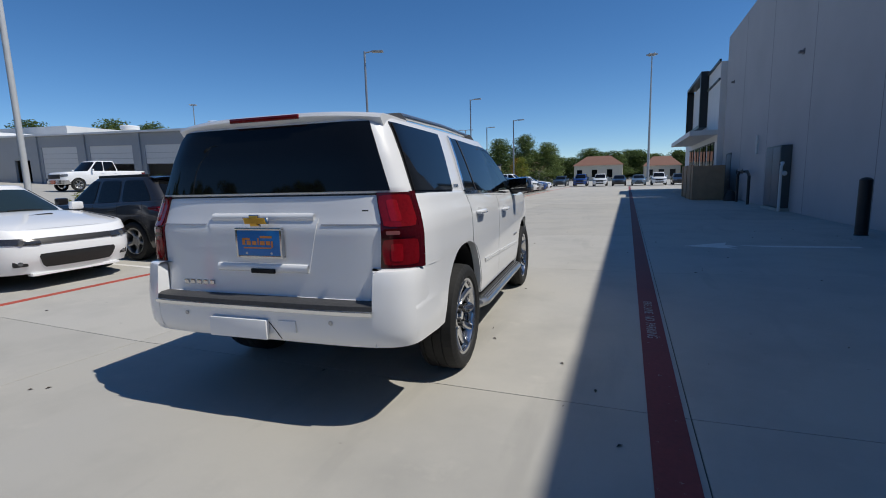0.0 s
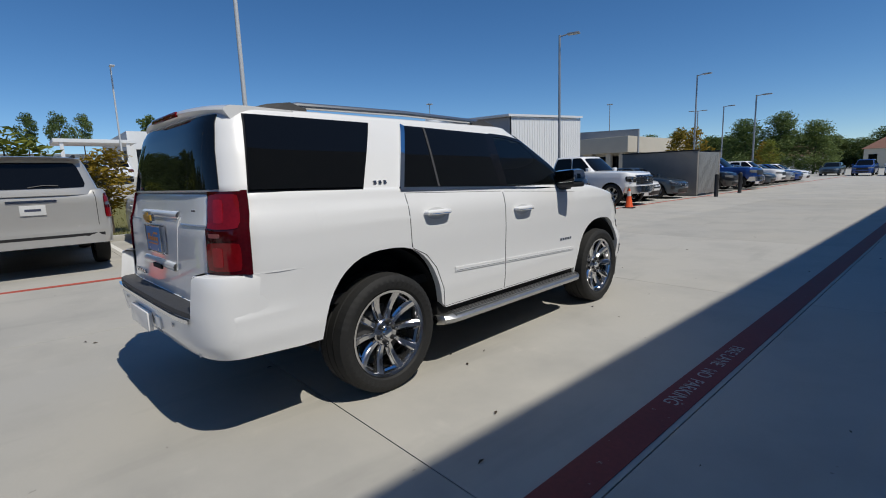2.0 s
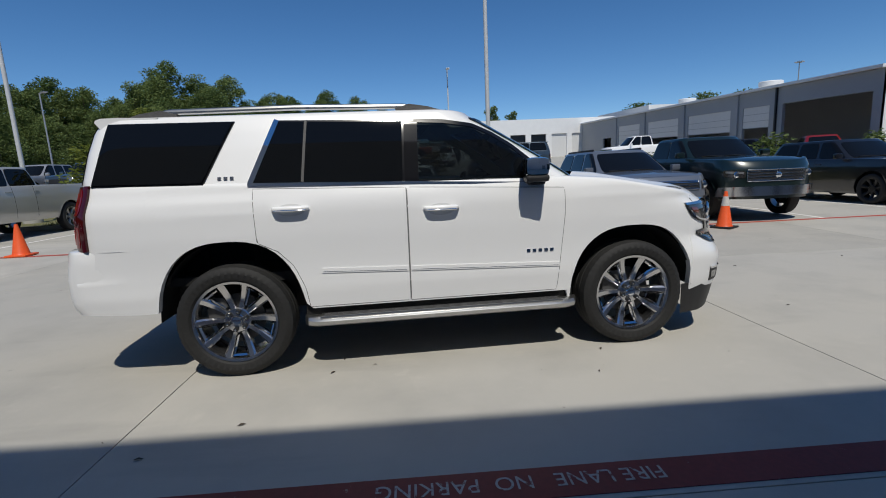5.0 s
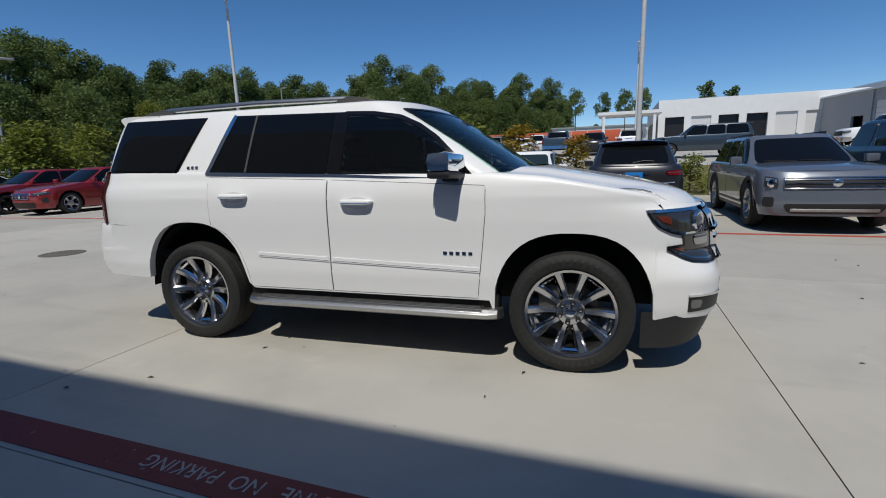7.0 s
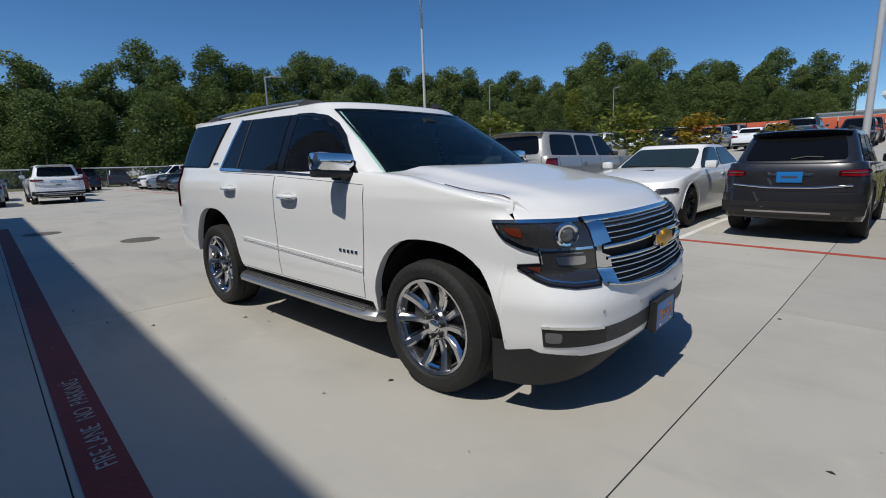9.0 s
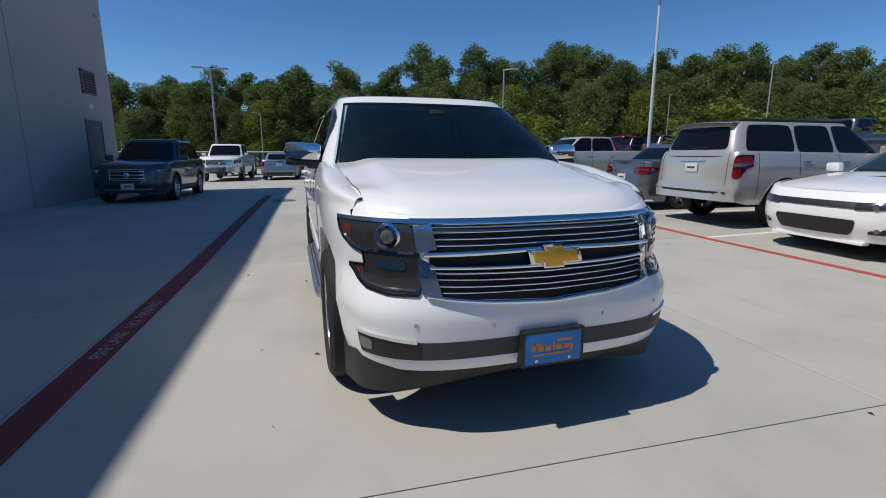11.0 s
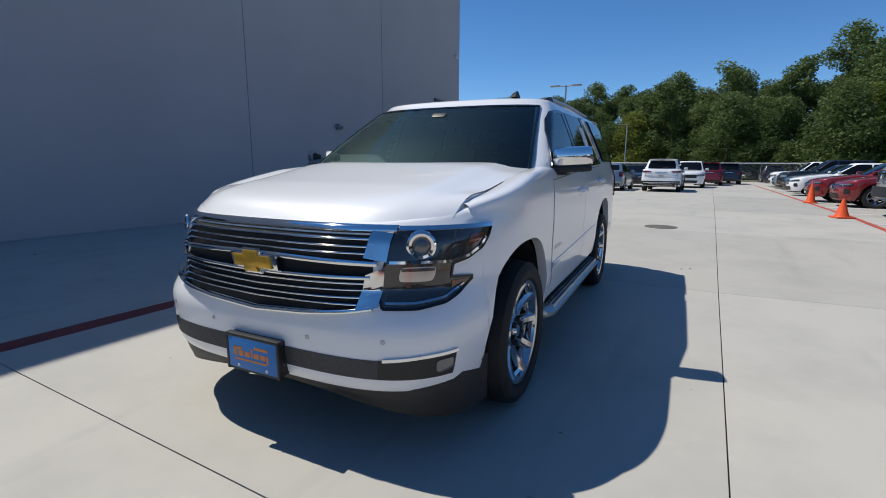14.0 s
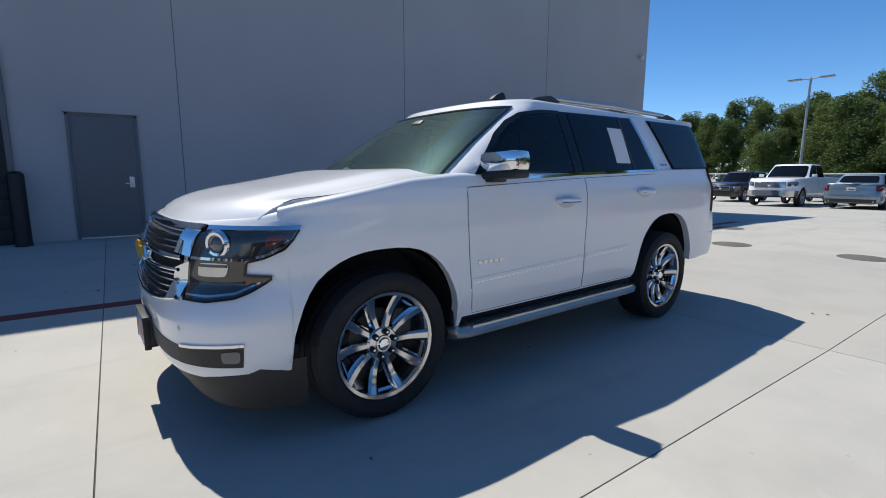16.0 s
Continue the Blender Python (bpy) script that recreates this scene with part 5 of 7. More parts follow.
        part("indicator", face(g, 0.010, 0.005), M_amber, hl)
        g = coons(D((50.5, 0.815), (54, 0.838)), D((54, 0.838), (55.5, 0.850)), D((50.5, 0.850), (55.5, 0.850)), D((50.5, 0.815), (50.5, 0.850)), 6, 4)
        part("side_marker", face(g, 0.010, 0.005), M_amber, hl)
        # fog lamp pocket
        g = coons(D((24, 0.428), (54.5, 0.425)), D((54.5, 0.425), (55.0, 0.528)), D((24, 0.516), (55.0, 0.528)), D((24, 0.428), (24, 0.516)), 16, 5)
        fg = part("fog_lamp", face(g, 0.004), M_black, root)
        g = rounded(coons(D((46.5, 0.450), (53.5, 0.450)), D((53.5, 0.450), (53.8, 0.510)), D((46.0, 0.505), (53.8, 0.510)), D((46.5, 0.450), (46, 0.505)), 8, 5), 0.12, 4)
        part("fog_lens", face(g, 0.008), M_lensd, fg)
        part("fog_chrome", strip(((25.5, 0.517), (40, 0.530), (55.3, 0.536)), 0.014, 0.010, 0.012), M_chrome, fg)
        for x, z in ((0.30, 0.580), (0.66, 0.600)):
            part("parking_sensor", moved(turned([(0, 0.002), (0.009, 0.002), (0.011, 0.0)], 16, "y"), pose(s * x, sh.front(x, z) + 0.001, z, 0, 0, -s * 12)), P_silver, root)
    part("lower_grille", skin_patch(gp(-0.675, 0.675, 0.428, 0.515, 41, 4), on, 0.003), M_step, root)
    dam = Shell(lambda z: 0.958, lambda z: yf(0.40) - 0.035 - 0.28 * max(0, 0.37 - z), yr, lambda z: 1.30, sh.cr, 4.4, 4.2)
    rows = []
    for z in (0.19, 0.205, 0.29, 0.372, 0.43):
        hf = [(dam.side(y, z), y) for y in (1.90, 1.95)] + [dam.col(("f", radians(q)), z) for q in np.linspace(60, 0, 16)]
        lift = lambda x: 0.115 * max(0.0, 1 - (abs(x) / 0.90) ** 2) if z < 0.23 else (0.03 * max(0.0, 1 - (abs(x) / 0.90) ** 2) if z < 0.35 else 0)
        rows.append([(x, y, z + lift(x)) for x, y in hf] + [(-x, y, z + lift(x)) for x, y in reversed(hf[:-1])])
    part("air_dam", sheet(rows), M_black, root)

    def dealer_plate(p, facing, frame_mat):
        """A blue plate whose print is shown as plain orange bars."""
        m = pose(*p, 0, 0, 0 if facing > 0 else 180)
        pl = part("number_plate", moved(box(-0.155, 0.155, 0.0, 0.010, -0.078, 0.078, 0.004), m), M_plateb, root, "blue plate with plain orange bars")
        part("plate_frame", moved(join(box(-0.168, 0.168, -0.02, 0.014, 0.076, 0.092, 0.005), box(-0.168, 0.168, -0.02, 0.004, -0.092, -0.076, 0.004), box(-0.168, -0.153, -0.02, 0.012, -0.09, 0.09, 0.004), box(0.153, 0.168, -0.02, 0.012, -0.09, 0.09, 0.004)), m), frame_mat, pl)
        for x0, x1, z0, z1 in ((-0.118, -0.098, -0.012, 0.030), (-0.112, -0.062, 0.018, 0.030), (-0.085, -0.055, -0.012, 0.014), (-0.045, -0.015, -0.012, 0.012), (-0.006, 0.004, -0.012, 0.030), (0.012, 0.045, -0.012, 0.012), (0.055, 0.085, -0.012, 0.012), (0.092, 0.104, -0.026, 0.012), (0.015, 0.10, 0.030, 0.043), (-0.11, 0.09, -0.034, -0.026)):
            part("printed_bar", moved(box(-x1, -x0, 0.010, 0.0115, z0, z1), m), M_orange, pl)
        for x in (-0.09, 0.09):
            part("plate_screw", moved(turned([(0, 0.004), (0.007, 0.003), (0.008, 0)], 10, "y"), m @ pose(x, 0.010, -0.062)), M_platew, pl)
    dealer_plate((0, 2.480, 0.452), 1, M_black)
    part("plate_bracket", box(-0.165, 0.165, 2.42, 2.480, 0.37, 0.54, 0.01), M_black, root)

    # ---- back ----
    ob = sh.on_rear
    g = np.array([[(G.W(z) * 0.895 * u, z) for u in np.linspace(-1, 1, 27)] for z in np.linspace(1.395, 1.795, 9)])
    part("back_window", skin_patch(g, G.on_rear, 0.006), M_glassd, root)
    # tail gate panel
    tg = part("tailgate", skin_patch(coons([(-0.80, 0.775), (0.80, 0.775)], [(0.80, 0.775), (0.835, 1.0), (0.815, 1.36)], [(-0.815, 1.36), (0.815, 1.36)], [(-0.80, 0.775), (-0.835, 1.0), (-0.815, 1.36)], 31, 14), ob, 0.006, 0.008), P_white, root)
    part("tailgate_crease", ribbon([(-0.81, 1.205), (-0.42, 1.205)], ob, 0.006, 0.0070, 0.004, 20), P_silver, tg)
    part("tailgate_crease", ribbon([(0.42, 1.205), (0.81, 1.205)], ob, 0.006, 0.0070, 0.004, 20), P_silver, tg)
    part("tailgate_crease", ribbon([(-0.83, 1.375), (0.83, 1.375)], G.on_rear, 0.012, 0.004, 0.004, 30), M_trim, tg)
    rc = part("handle_panel", skin_patch(coons([(-0.33, 0.925), (0.33, 0.925)], [(0.33, 0.925), (0.40, 1.24)], [(-0.36, 1.275), (0.36, 1.275)], [(-0.33, 0.925), (-0.40, 1.24)], 25, 10), ob, 0.009, 0.006), P_white, tg)
    part("handle_lip", bead([(-0.37, 1.250), (0.37, 1.250)], ob, 0.05, 0.024, 0.030, 20), P_white, tg)
    part("handle_lip", bead([(-0.33, 0.945), (0.33, 0.945)], ob, 0.055, 0.030, 0.036, 20), P_white, tg)
    part("hand_hold", moved(box(-0.085, 0.085, -0.008, 0.008, -0.014, 0.014, 0.004), pose(0.02, -2.578, 0.928)), M_dark, tg)
    emblem(0.58, -2.575, 0.022, -1, 1.235, M_chromed, "emblem_rim", tg)
    emblem(0.50, -2.575, 0.030, -1, 1.235, M_gold, "emblem", tg)
    dealer_plate((0.005, -2.572, 1.10), -1, M_chromed)
    for i in range(5):
        x = -0.62 + i * 0.052
        part("model_badge", box(x, x + 0.034, -2.566, -2.553, 0.825, 0.853, 0.002), M_chromed, tg)
    part("keyhole", box(0.70, 0.735, -2.556, -2.545, 1.285, 1.293, 0.002), M_step, tg)
    horn = Shell(lambda z: W(z) + 0.002, yf, lambda z: min(yr(min(z, 0.74)) - 0.002, -2.60) + 0.10 * max(0.0, z - 0.75), sh.cf, lambda z: float(np.interp(z, [0.75, 0.95], [-2.08, -1.95])), sh.nf, 6.0)
    for s in (0, 1):
        c = lambda a, z, up: sh.on_corner(a, z, up)
        g = np.array([[(a, z) for a in np.linspace(28.5 + 5 * (z - 0.96), 68.5, 18)] for z in np.linspace(0.962, 1.385, 14)])
        a = skin_patch(g, c, 0.018, 0.024)
        tl = part("tail_light", flipped(a) if s else a, M_taild, root, "dark red smoked tail light")
        for z0, z1, q0, q1, mm in ((0.978, 1.125, 30, 62, M_tail), (1.135, 1.185, 31, 60, M_taild), (1.150, 1.172, 33, 44, M_lensr), (1.195, 1.372, 31, 62, M_tail), (1.000, 1.10, 36, 46, M_taill), (1.225, 1.345, 37, 47, M_taill)):
            g = rounded(np.array([[(q, z) for q in np.linspace(q0, q1, 11)] for z in np.linspace(z0, z1, 6)]), 0.08, 4)
            a = skin_patch(g, c, 0.021 if q1 > 50 else 0.0235, 0.004)
            part("tail_lens", flipped(a) if s else a, mm, tl)
        g = np.array([[(q, z) for q in np.linspace(64.0, 69.5, 4)] for z in np.linspace(0.958, 1.39, 8)])
        a = skin_patch(g, c, 0.0195, 0.016)
        part("tail_edge", flipped(a) if s else a, M_taild, tl)
        # boxy bumper corner under the lamp
        rows = []
        for z, ins in ((0.52, 0.003), (0.56, 0.001), (0.60, 0.0), (0.66, 0.0), (0.76, 0.0), (0.86, 0.002), (0.935, 0.004), (0.952, 0.010), (0.957, 0.022), (0.957, 0.16)):
            bl = [(0.775 + (ins if ins < 0.1 else 0.0), -2.54), (0.775 + (ins if ins < 0.1 else 0.0), -2.625 + (ins if ins < 0.1 else 0.08))]
            for q in np.linspace(27.5, 87, 20):
                x, y = horn.col(("r", radians(q)), z)
                bl.append((x - ins * (x - 0.60) / 0.40 - 0.008 * max(0.0, (q - 64) / 23), y + ins * (0.9 if q < 75 else 0.3)))
            rows.append([(x, y, z) for x, y in bl])
        v_ = sheet(rows)
        part("bumper_corner", flipped(v_) if s else v_, P_white, root)
        sg = -1 if s else 1
        part("rear_sensor", moved(turned([(0, 0.003), (0.012, 0.003), (0.014, 0.0)], 12, "y"), pose(sg * 0.52, -2.670, 0.66, 180)), P_silver, root)
    # bumper step, hitch cover
    rows = []
    for yy, z in ((-2.53, 0.775), (-2.645, 0.772), (-2.672, 0.762), (-2.676, 0.735)):
        rows.append([(x, yy + 0.035 * (abs(x) / 0.82) ** 4, z) for x in np.linspace(-0.775, 0.775, 25)])
    part("bumper_step", sheet(rows), M_step, root, "dark grey bumper step pad")
    part("bumper_chrome", ribbon([(-0.775, 0.722), (0.775, 0.722)], ob, 0.020, 0.020, 0.018, 40), M_chrome, root)
    part("hitch_cover", moved(box(-0.21, 0.21, -0.02, 0.012, -0.06, 0.06, 0.008), pose(-0.11, -2.680, 0.595)), P_white, root)
    part("socket_cover", box(0.17, 0.29, -2.676, -2.658, 0.585, 0.655, 0.004), P_white, root)
    part("bumper_seam", ribbon([(0.10, 0.64), (0.15, 0.57), (0.16, 0.53)], ob, 0.006, 0.0015, 0.002, 10), M_step, root)
    # spoiler with the brake light
    loops = []
    for x in np.linspace(-1, 1, 27):
        a = abs(x)
        bend, drop = 0.09 * a ** 3, 0.026 * a ** 3
        prof = [(-2.00, 1.864), (-2.28, 1.872), (-2.39, 1.868), (-2.425, 1.856), (-2.432, 1.84), (-2.418, 1.822), (-2.38, 1.806 - 0.03 * a ** 4), (-2.20, 1.80 - 0.03 * a ** 4)]
        loops.append([(x * (0.738 + 0.008 * (yy < -2.3)), yy + bend, z - drop) for yy, z in prof])
    vv, ff = sheet(loops, True)
    ff += [tuple(range(8)), tuple(range(len(vv) - 8, len(vv)))]
    sp = part("roof_spoiler", (vv, ff), P_white, root)
    part("brake_light", moved(box(-0.25, 0.25, -0.012, 0.012, -0.014, 0.014, 0.006), pose(0, -2.426, 1.842)), M_tail, sp)

    # underneath, wheels
    part("underbody", join(box(-0.66, 0.66, -2.1, 2.1, 0.40, 0.95), box(-0.90, 0.90, -0.93, 0.93, 0.38, 0.70), box(-0.78, 0.78, -2.40, -2.02, 0.56, 0.95)), M_dark, root)
    part("exhaust", tube([(0.45, -1.2, 0.33), (0.50, -1.9, 0.36), (0.55, -2.2, 0.44)], 0.035, 12), M_steel, root)
    for sg in (1, -1):
        for y in (-wy, wy):
            ln = [[(sg * x, y + (ra + 0.01) * math.cos(a), 0.42 + (0.555 if y < 0 else 0.51) * math.sin(a)) for a in np.linspace(0, math.pi, 17)] for x in (0.64, 0.945)]
            part("wheel_arch_liner", sheet(ln), M_dark, root)
            part("brake_caliper", moved(box(-0.05, 0.05, -0.07, 0.07, -0.10, 0.10, 0.02), pose(sg * 0.86, y - 0.14, 0.47)), M_step, root)
            wheel(root, sg * 0.868, y, r, 0.275, 0.288, 10, M_wheel, 0.0235, 1, 6)
    # price paper in the left rear door window
    g = gp(-0.90, -0.70, 1.40, 1.68, 6, 8)
    part("window_paper", flipped(skin_patch(g, G.on_side, 0.015, 0.002)), M_paper, root, "white price paper in the window")
    # the tail is a little shorter than the outlines above
    for ob_ in root.children_recursive:
        for q in ob_.data.vertices:
            if q.co.y < -2.05:
                q.co.y = -2.05 + 0.935 * (q.co.y + 2.05)
    root.matrix_world = pose(0, 0, 0, 0, 0, 3.1)
    return root


white_suv()


# ---- things on and by the grey wall ----
def wall_box(name, label, cat, y0, y1, z0, z1, deep, m, b=0.01):
    return tagged(solid(name, box(WX - deep, WX, y0, y1, z0, z1, b), m), label, cat)


def steel_door(name, label, y0, y1, z1):
    d = tagged(solid(name, box(WX - 0.02, WX - 0.001, y0 + 0.05, y1 - 0.05, 0.03, z1 - 0.05, 0.004), M_door), label, "door", kind="structure")
    fr = join(box(WX - 0.035, WX + 0.001, y0, y0 + 0.05, 0, z1, 0.004), box(WX - 0.035, WX + 0.001, y1 - 0.05, y1, 0, z1, 0.004), box(WX - 0.035, WX + 0.001, y0, y1, z1 - 0.05, z1, 0.004))
    part("door_frame", fr, M_door, d)
    part("threshold", box(WX - 0.06, WX, y0 + 0.05, y1 - 0.05, 0.0, 0.03, 0.004), M_steel, d)
    part("lock_plate", box(WX - 0.026, WX - 0.02, y0 + 0.12, y0 + 0.20, 0.94, 1.14, 0.003), M_steel, d)
    part("lever_handle", join(box(WX - 0.075, WX - 0.02, y0 + 0.15, y0 + 0.175, 1.0, 1.025, 0.006), box(WX - 0.08, WX - 0.062, y0 + 0.15, y0 + 0.27, 1.0, 1.025, 0.006)), M_steel, d)
    for z in (0.3, 1.1, 1.9):
        part("hinge", box(WX - 0.045, WX - 0.02, y1 - 0.07, y1 - 0.05, z, z + 0.1, 0.004), M_door, d)
    part("drip_cap", box(WX - 0.07, WX, y0 - 0.03, y1 + 0.03, z1, z1 + 0.025, 0.005), M_wall, d)
    return d


steel_door("door_1", "closed grey steel service door in the wall", 2.06, 3.13, 2.27)
steel_door("door_2", "closed grey steel door near the wall's end", -13.30, -12.20, 2.30)
steel_door("door_3", "closed dark steel door beside the valves", 26.0, 27.4, 2.5)
roll = tagged(solid("door_4", box(WX - 0.03, WX - 0.001, 3.95, 7.3, 0.0, 3.2), M_black, smooth=False), "dark roll-up vehicle door in the wall", "door", kind="structure")
for i in range(12):
    part("door_slat", box(WX - 0.045, WX - 0.028, 4.0, 7.25, 0.02 + i * 0.262, 0.27 + i * 0.262, 0.006), M_black, roll)
part("door_frame", join(box(WX - 0.06, WX, 3.88, 3.96, 0, 3.28, 0.005), box(WX - 0.06, WX, 7.29, 7.37, 0, 3.28, 0.005), box(WX - 0.06, WX, 3.88, 7.37, 3.2, 3.28, 0.005)), M_door, roll)


def bollard(x, y, h, r, m=M_black):
    b = tagged(solid("bollard", turned([(0, h), (r * 0.6, h - 0.01), (r, h - 0.05), (r, 0.02), (r * 1.15, 0.0)], 20), m), "black steel bollard standing on the concrete", "bollard", "bollards")
    b.location = (x, y, 0)
    return b


bollard(7.25, 3.84, 1.25, 0.115), bollard(6.85, 7.65, 1.22, 0.115)
bollard(-4.35, 21.4, 1.08, 0.09), bollard(-4.45, 25.2, 1.08, 0.09)
vent = tagged(solid("wall_vent", join(box(WX - 0.05, WX, -13.2, -12.3, 3.07, 3.13), box(WX - 0.05, WX, -13.2, -12.3, 3.70, 3.76), box(WX - 0.05, WX, -13.2, -13.14, 3.07, 3.76), box(WX - 0.05, WX, -12.36, -12.3, 3.07, 3.76)), M_door, smooth=False), "grey louvred wall vent above a door", "vent")
part("backing", box(WX - 0.012, WX, -13.14, -12.36, 3.13, 3.70), M_dark, vent)
for i in range(7):
    part("slat", moved(box(-0.03, 0.03, -0.39, 0.39, -0.004, 0.004), pose(WX - 0.03, -12.75, 3.18 + i * 0.078, 0, 35, 0)), M_door, vent)
tagged(solid("door_sign", box(WX - 0.012, WX, -12.90, -12.64, 2.66, 2.80, 0.003), M_paper), "small white sign above the door", "sign")
cam_ = tagged(solid("security_camera", moved(turned([(0.0, 0.11), (0.045, 0.11), (0.05, 0.0), (0.04, -0.10), (0, -0.10)], 14, "y"), pose(WX - 0.13, -6.76, 2.24, -8)), M_door), "small grey security camera on the wall", "camera")
part("camera_arm", box(WX - 0.13, WX, -6.79, -6.73, 2.29, 2.35, 0.01), M_door, cam_)
wall_box("junction_box", "dark junction box on the grey wall", "box", -5.76, -5.58, 0.76, 0.93, 0.10, M_door)
tagged(solid("wall_bracket", join(box(WX - 0.14, WX, -13.95, -13.88, 5.58, 5.66, 0.01), box(WX - 0.14, WX - 0.08, -14.0, -13.83, 5.50, 5.62, 0.01)), M_platew), "small pale light bracket high on the wall", "light")
for y, z in ((15.0, 5.36), (26.4, 6.38)):
    wl = tagged(solid("wall_light", box(WX - 0.16, WX - 0.02, y - 0.10, y + 0.10, z - 0.04, z + 0.04, 0.02), M_door), "small dark wall-mounted downlight", "light", "wall lights")
    part("wall_plate", box(WX - 0.03, WX, y - 0.10, y + 0.10, z - 0.08, z + 0.10, 0.006), M_door, wl)
eb = tagged(solid("electrical_cabinet", box(7.26, 7.6, 15.4, 17.3, 0.10, 2.35, 0.02), mat("cabinet_grey_green", (0.075, 0.085, 0.082), 0.5, var=0.1)), "dark grey electrical cabinet against the wall", "cabinet")
for y in (15.45, 16.37):
    part("cabinet_door", box(7.245, 7.262, y, y + 0.88, 0.16, 2.29, 0.004), M_door, eb)
part("meter", moved(turned([(0, 0.09), (0.06, 0.085), (0.085, 0.0)], 16, "x"), pose(7.40, 15.36, 1.35, 0, 0, -90)), M_platew, eb)
part("plinth", box(7.2, 7.6, 15.3, 17.4, 0.0, 0.10, 0.01), M_slab, eb)
part("conduit", tube([(7.2, 15.0, 0.02), (7.2, 15.0, 1.6), (7.3, 15.2, 1.72), (7.3, 15.41, 1.72)], 0.045, 8), M_platew, eb)
vp = tagged(solid("standpipe", tube([(7.2, 21.9, 0.0), (7.2, 21.9, 1.25), (7.2, 21.5, 1.45), (7.2, 20.0, 1.45), (7.2, 19.6, 1.25), (7.2, 19.6, 0.0)], 0.06, 10), M_black), "dark backflow standpipe with two valve wheels", "pipe")
for y in (20.1, 21.2):
    part("valve_wheel", moved(turned([(0.10, -0.015), (0.14, 0.0), (0.10, 0.015)], 14, "x"), pose(7.02, y, 1.45)), M_black, vp)
    part("valve_stem", box(7.02, 7.2, y - 0.02, y + 0.02, 1.43, 1.47), M_black, vp)
part("wall_pipe", tube([(7.48, 19.9, 2.2), (7.48, 19.9, 3.0)], 0.05, 8), M_platew, vp)
M_ply = mat("weathered_plywood", (0.33, 0.22, 0.13), 0.8, var=0.22, scale=3, fine=40, bump=0.3)
crate = tagged(solid("plywood_crate", join(box(5.45, 5.51, 23.7, 29.0, 0.02, 1.88, 0.006), box(5.51, 6.95, 23.7, 23.76, 0.02, 1.82, 0.006), box(6.89, 6.95, 23.76, 29.0, 0.02, 1.82, 0.006), box(5.51, 6.89, 28.94, 29.0, 0.02, 1.88, 0.006), box(5.51, 6.89, 23.76, 28.94, 0.02, 0.08)), M_ply), "open tan plywood crate on the concrete", "crate")
for y in (24.4, 26.3, 28.2):
    part("batten", box(5.415, 5.45, y - 0.06, y + 0.06, 0.0, 1.88, 0.005), M_ply, crate)
sack = []
for i in range(6):
    sack.append([(7.12 + 0.34 * math.cos(a) * s_, 22.9 + 0.32 * math.sin(a) * s_, z) for a in np.linspace(0, 2 * math.pi, 13)[:-1] for s_, z in [((1.0, 0.9, 0.75, 0.5, 0.3, 0.02)[i], (0.0, 0.18, 0.34, 0.46, 0.52, 0.54)[i])]])
tagged(solid("rubbish_bag", sheet(sack, True), M_black), "black rubbish bag by the crate", "bag")

# white showroom wing beyond the wall
M_stucco = mat("white_stucco", (0.72, 0.72, 0.71), 0.8, var=0.05, scale=1.5, bump=0.2)
M_frame = mat("black_cladding", (0.012, 0.012, 0.013), 0.4, var=0.1)
wing = thing("showroom_wing", "white showroom wing with black framed parapet and canopy", "building")
part("wall", box(7.3, 22, 28.9, 46, -0.03, 6.5), M_stucco, wing, smooth=False)
part("parapet_frame", join(box(6.8, 7.3, 33.5, 33.8, 4.6, 8.4), box(6.8, 7.3, 41.5, 41.8, 4.6, 8.4), box(6.8, 22, 33.8, 41.5, 8.2, 8.4), box(6.8, 7.3, 33.8, 41.5, 4.6, 4.8), box(7.2, 7.3, 28.9, 33.5, 8.05, 8.2), box(7.2, 7.3, 28.9, 33.5, 7.0, 7.1)), M_frame, wing, smooth=False)
part("upper_wall", box(7.3, 22, 28.9, 46, 6.5, 8.05), M_stucco, wing, smooth=False)
part("canopy", box(5.75, 7.3, 28.9, 42, 3.75, 4.05, 0.02), M_stucco, wing, smooth=False)
for y in (29.9, 33.2, 36.5, 39.8):
    w_ = part("window", box(7.27, 7.30, y, y + 2.7, 0.3, 3.3), M_glassd, wing, smooth=False)
    part("window_frame", join(box(7.24, 7.30, y - 0.06, y, 0.3, 3.35), box(7.24, 7.30, y + 1.32, y + 1.38, 0.3, 3.35), box(7.24, 7.30, y - 0.06, y + 2.76, 3.3, 3.36)), M_frame, w_, smooth=False)

# ---- small things on the ground ----
for x, y in ((0.70, -6.60), (-1.12, -6.72), (1.9, -9.2)):
    mh = tagged(solid("manhole_cover", turned([(0, 0.006), (0.235, 0.006), (0.243, 0.003), (0.253, 0.003), (0.260, 0.007), (0.310, 0.006), (0.318, 0.0)], 32), mat("cast_iron", (0.14, 0.125, 0.105), 0.7, 0.2, var=0.3, scale=15, bump=0.4)), "round cast iron manhole cover in the concrete", "manhole cover", "manhole covers")
    mh.location = (x, y, 0.001)
arrow = [(3.3, 5.60), (4.12, 6.17), (4.02, 5.75), (6.1, 5.68), (6.1, 5.50), (4.02, 5.55), (4.15, 5.28)]
v = [(x, y, z) for z in (0.0005, 0.004) for x, y in arrow]
n_ = len(arrow)
tagged(solid("lane_arrow", (sloped((v, []))[0], [tuple(range(n_, 2 * n_))] + [(i, (i + 1) % n_, (i + 1) % n_ + n_, i + n_) for i in range(n_)]), M_white, smooth=False), "worn white painted lane arrow", "road marking", kind="structure")


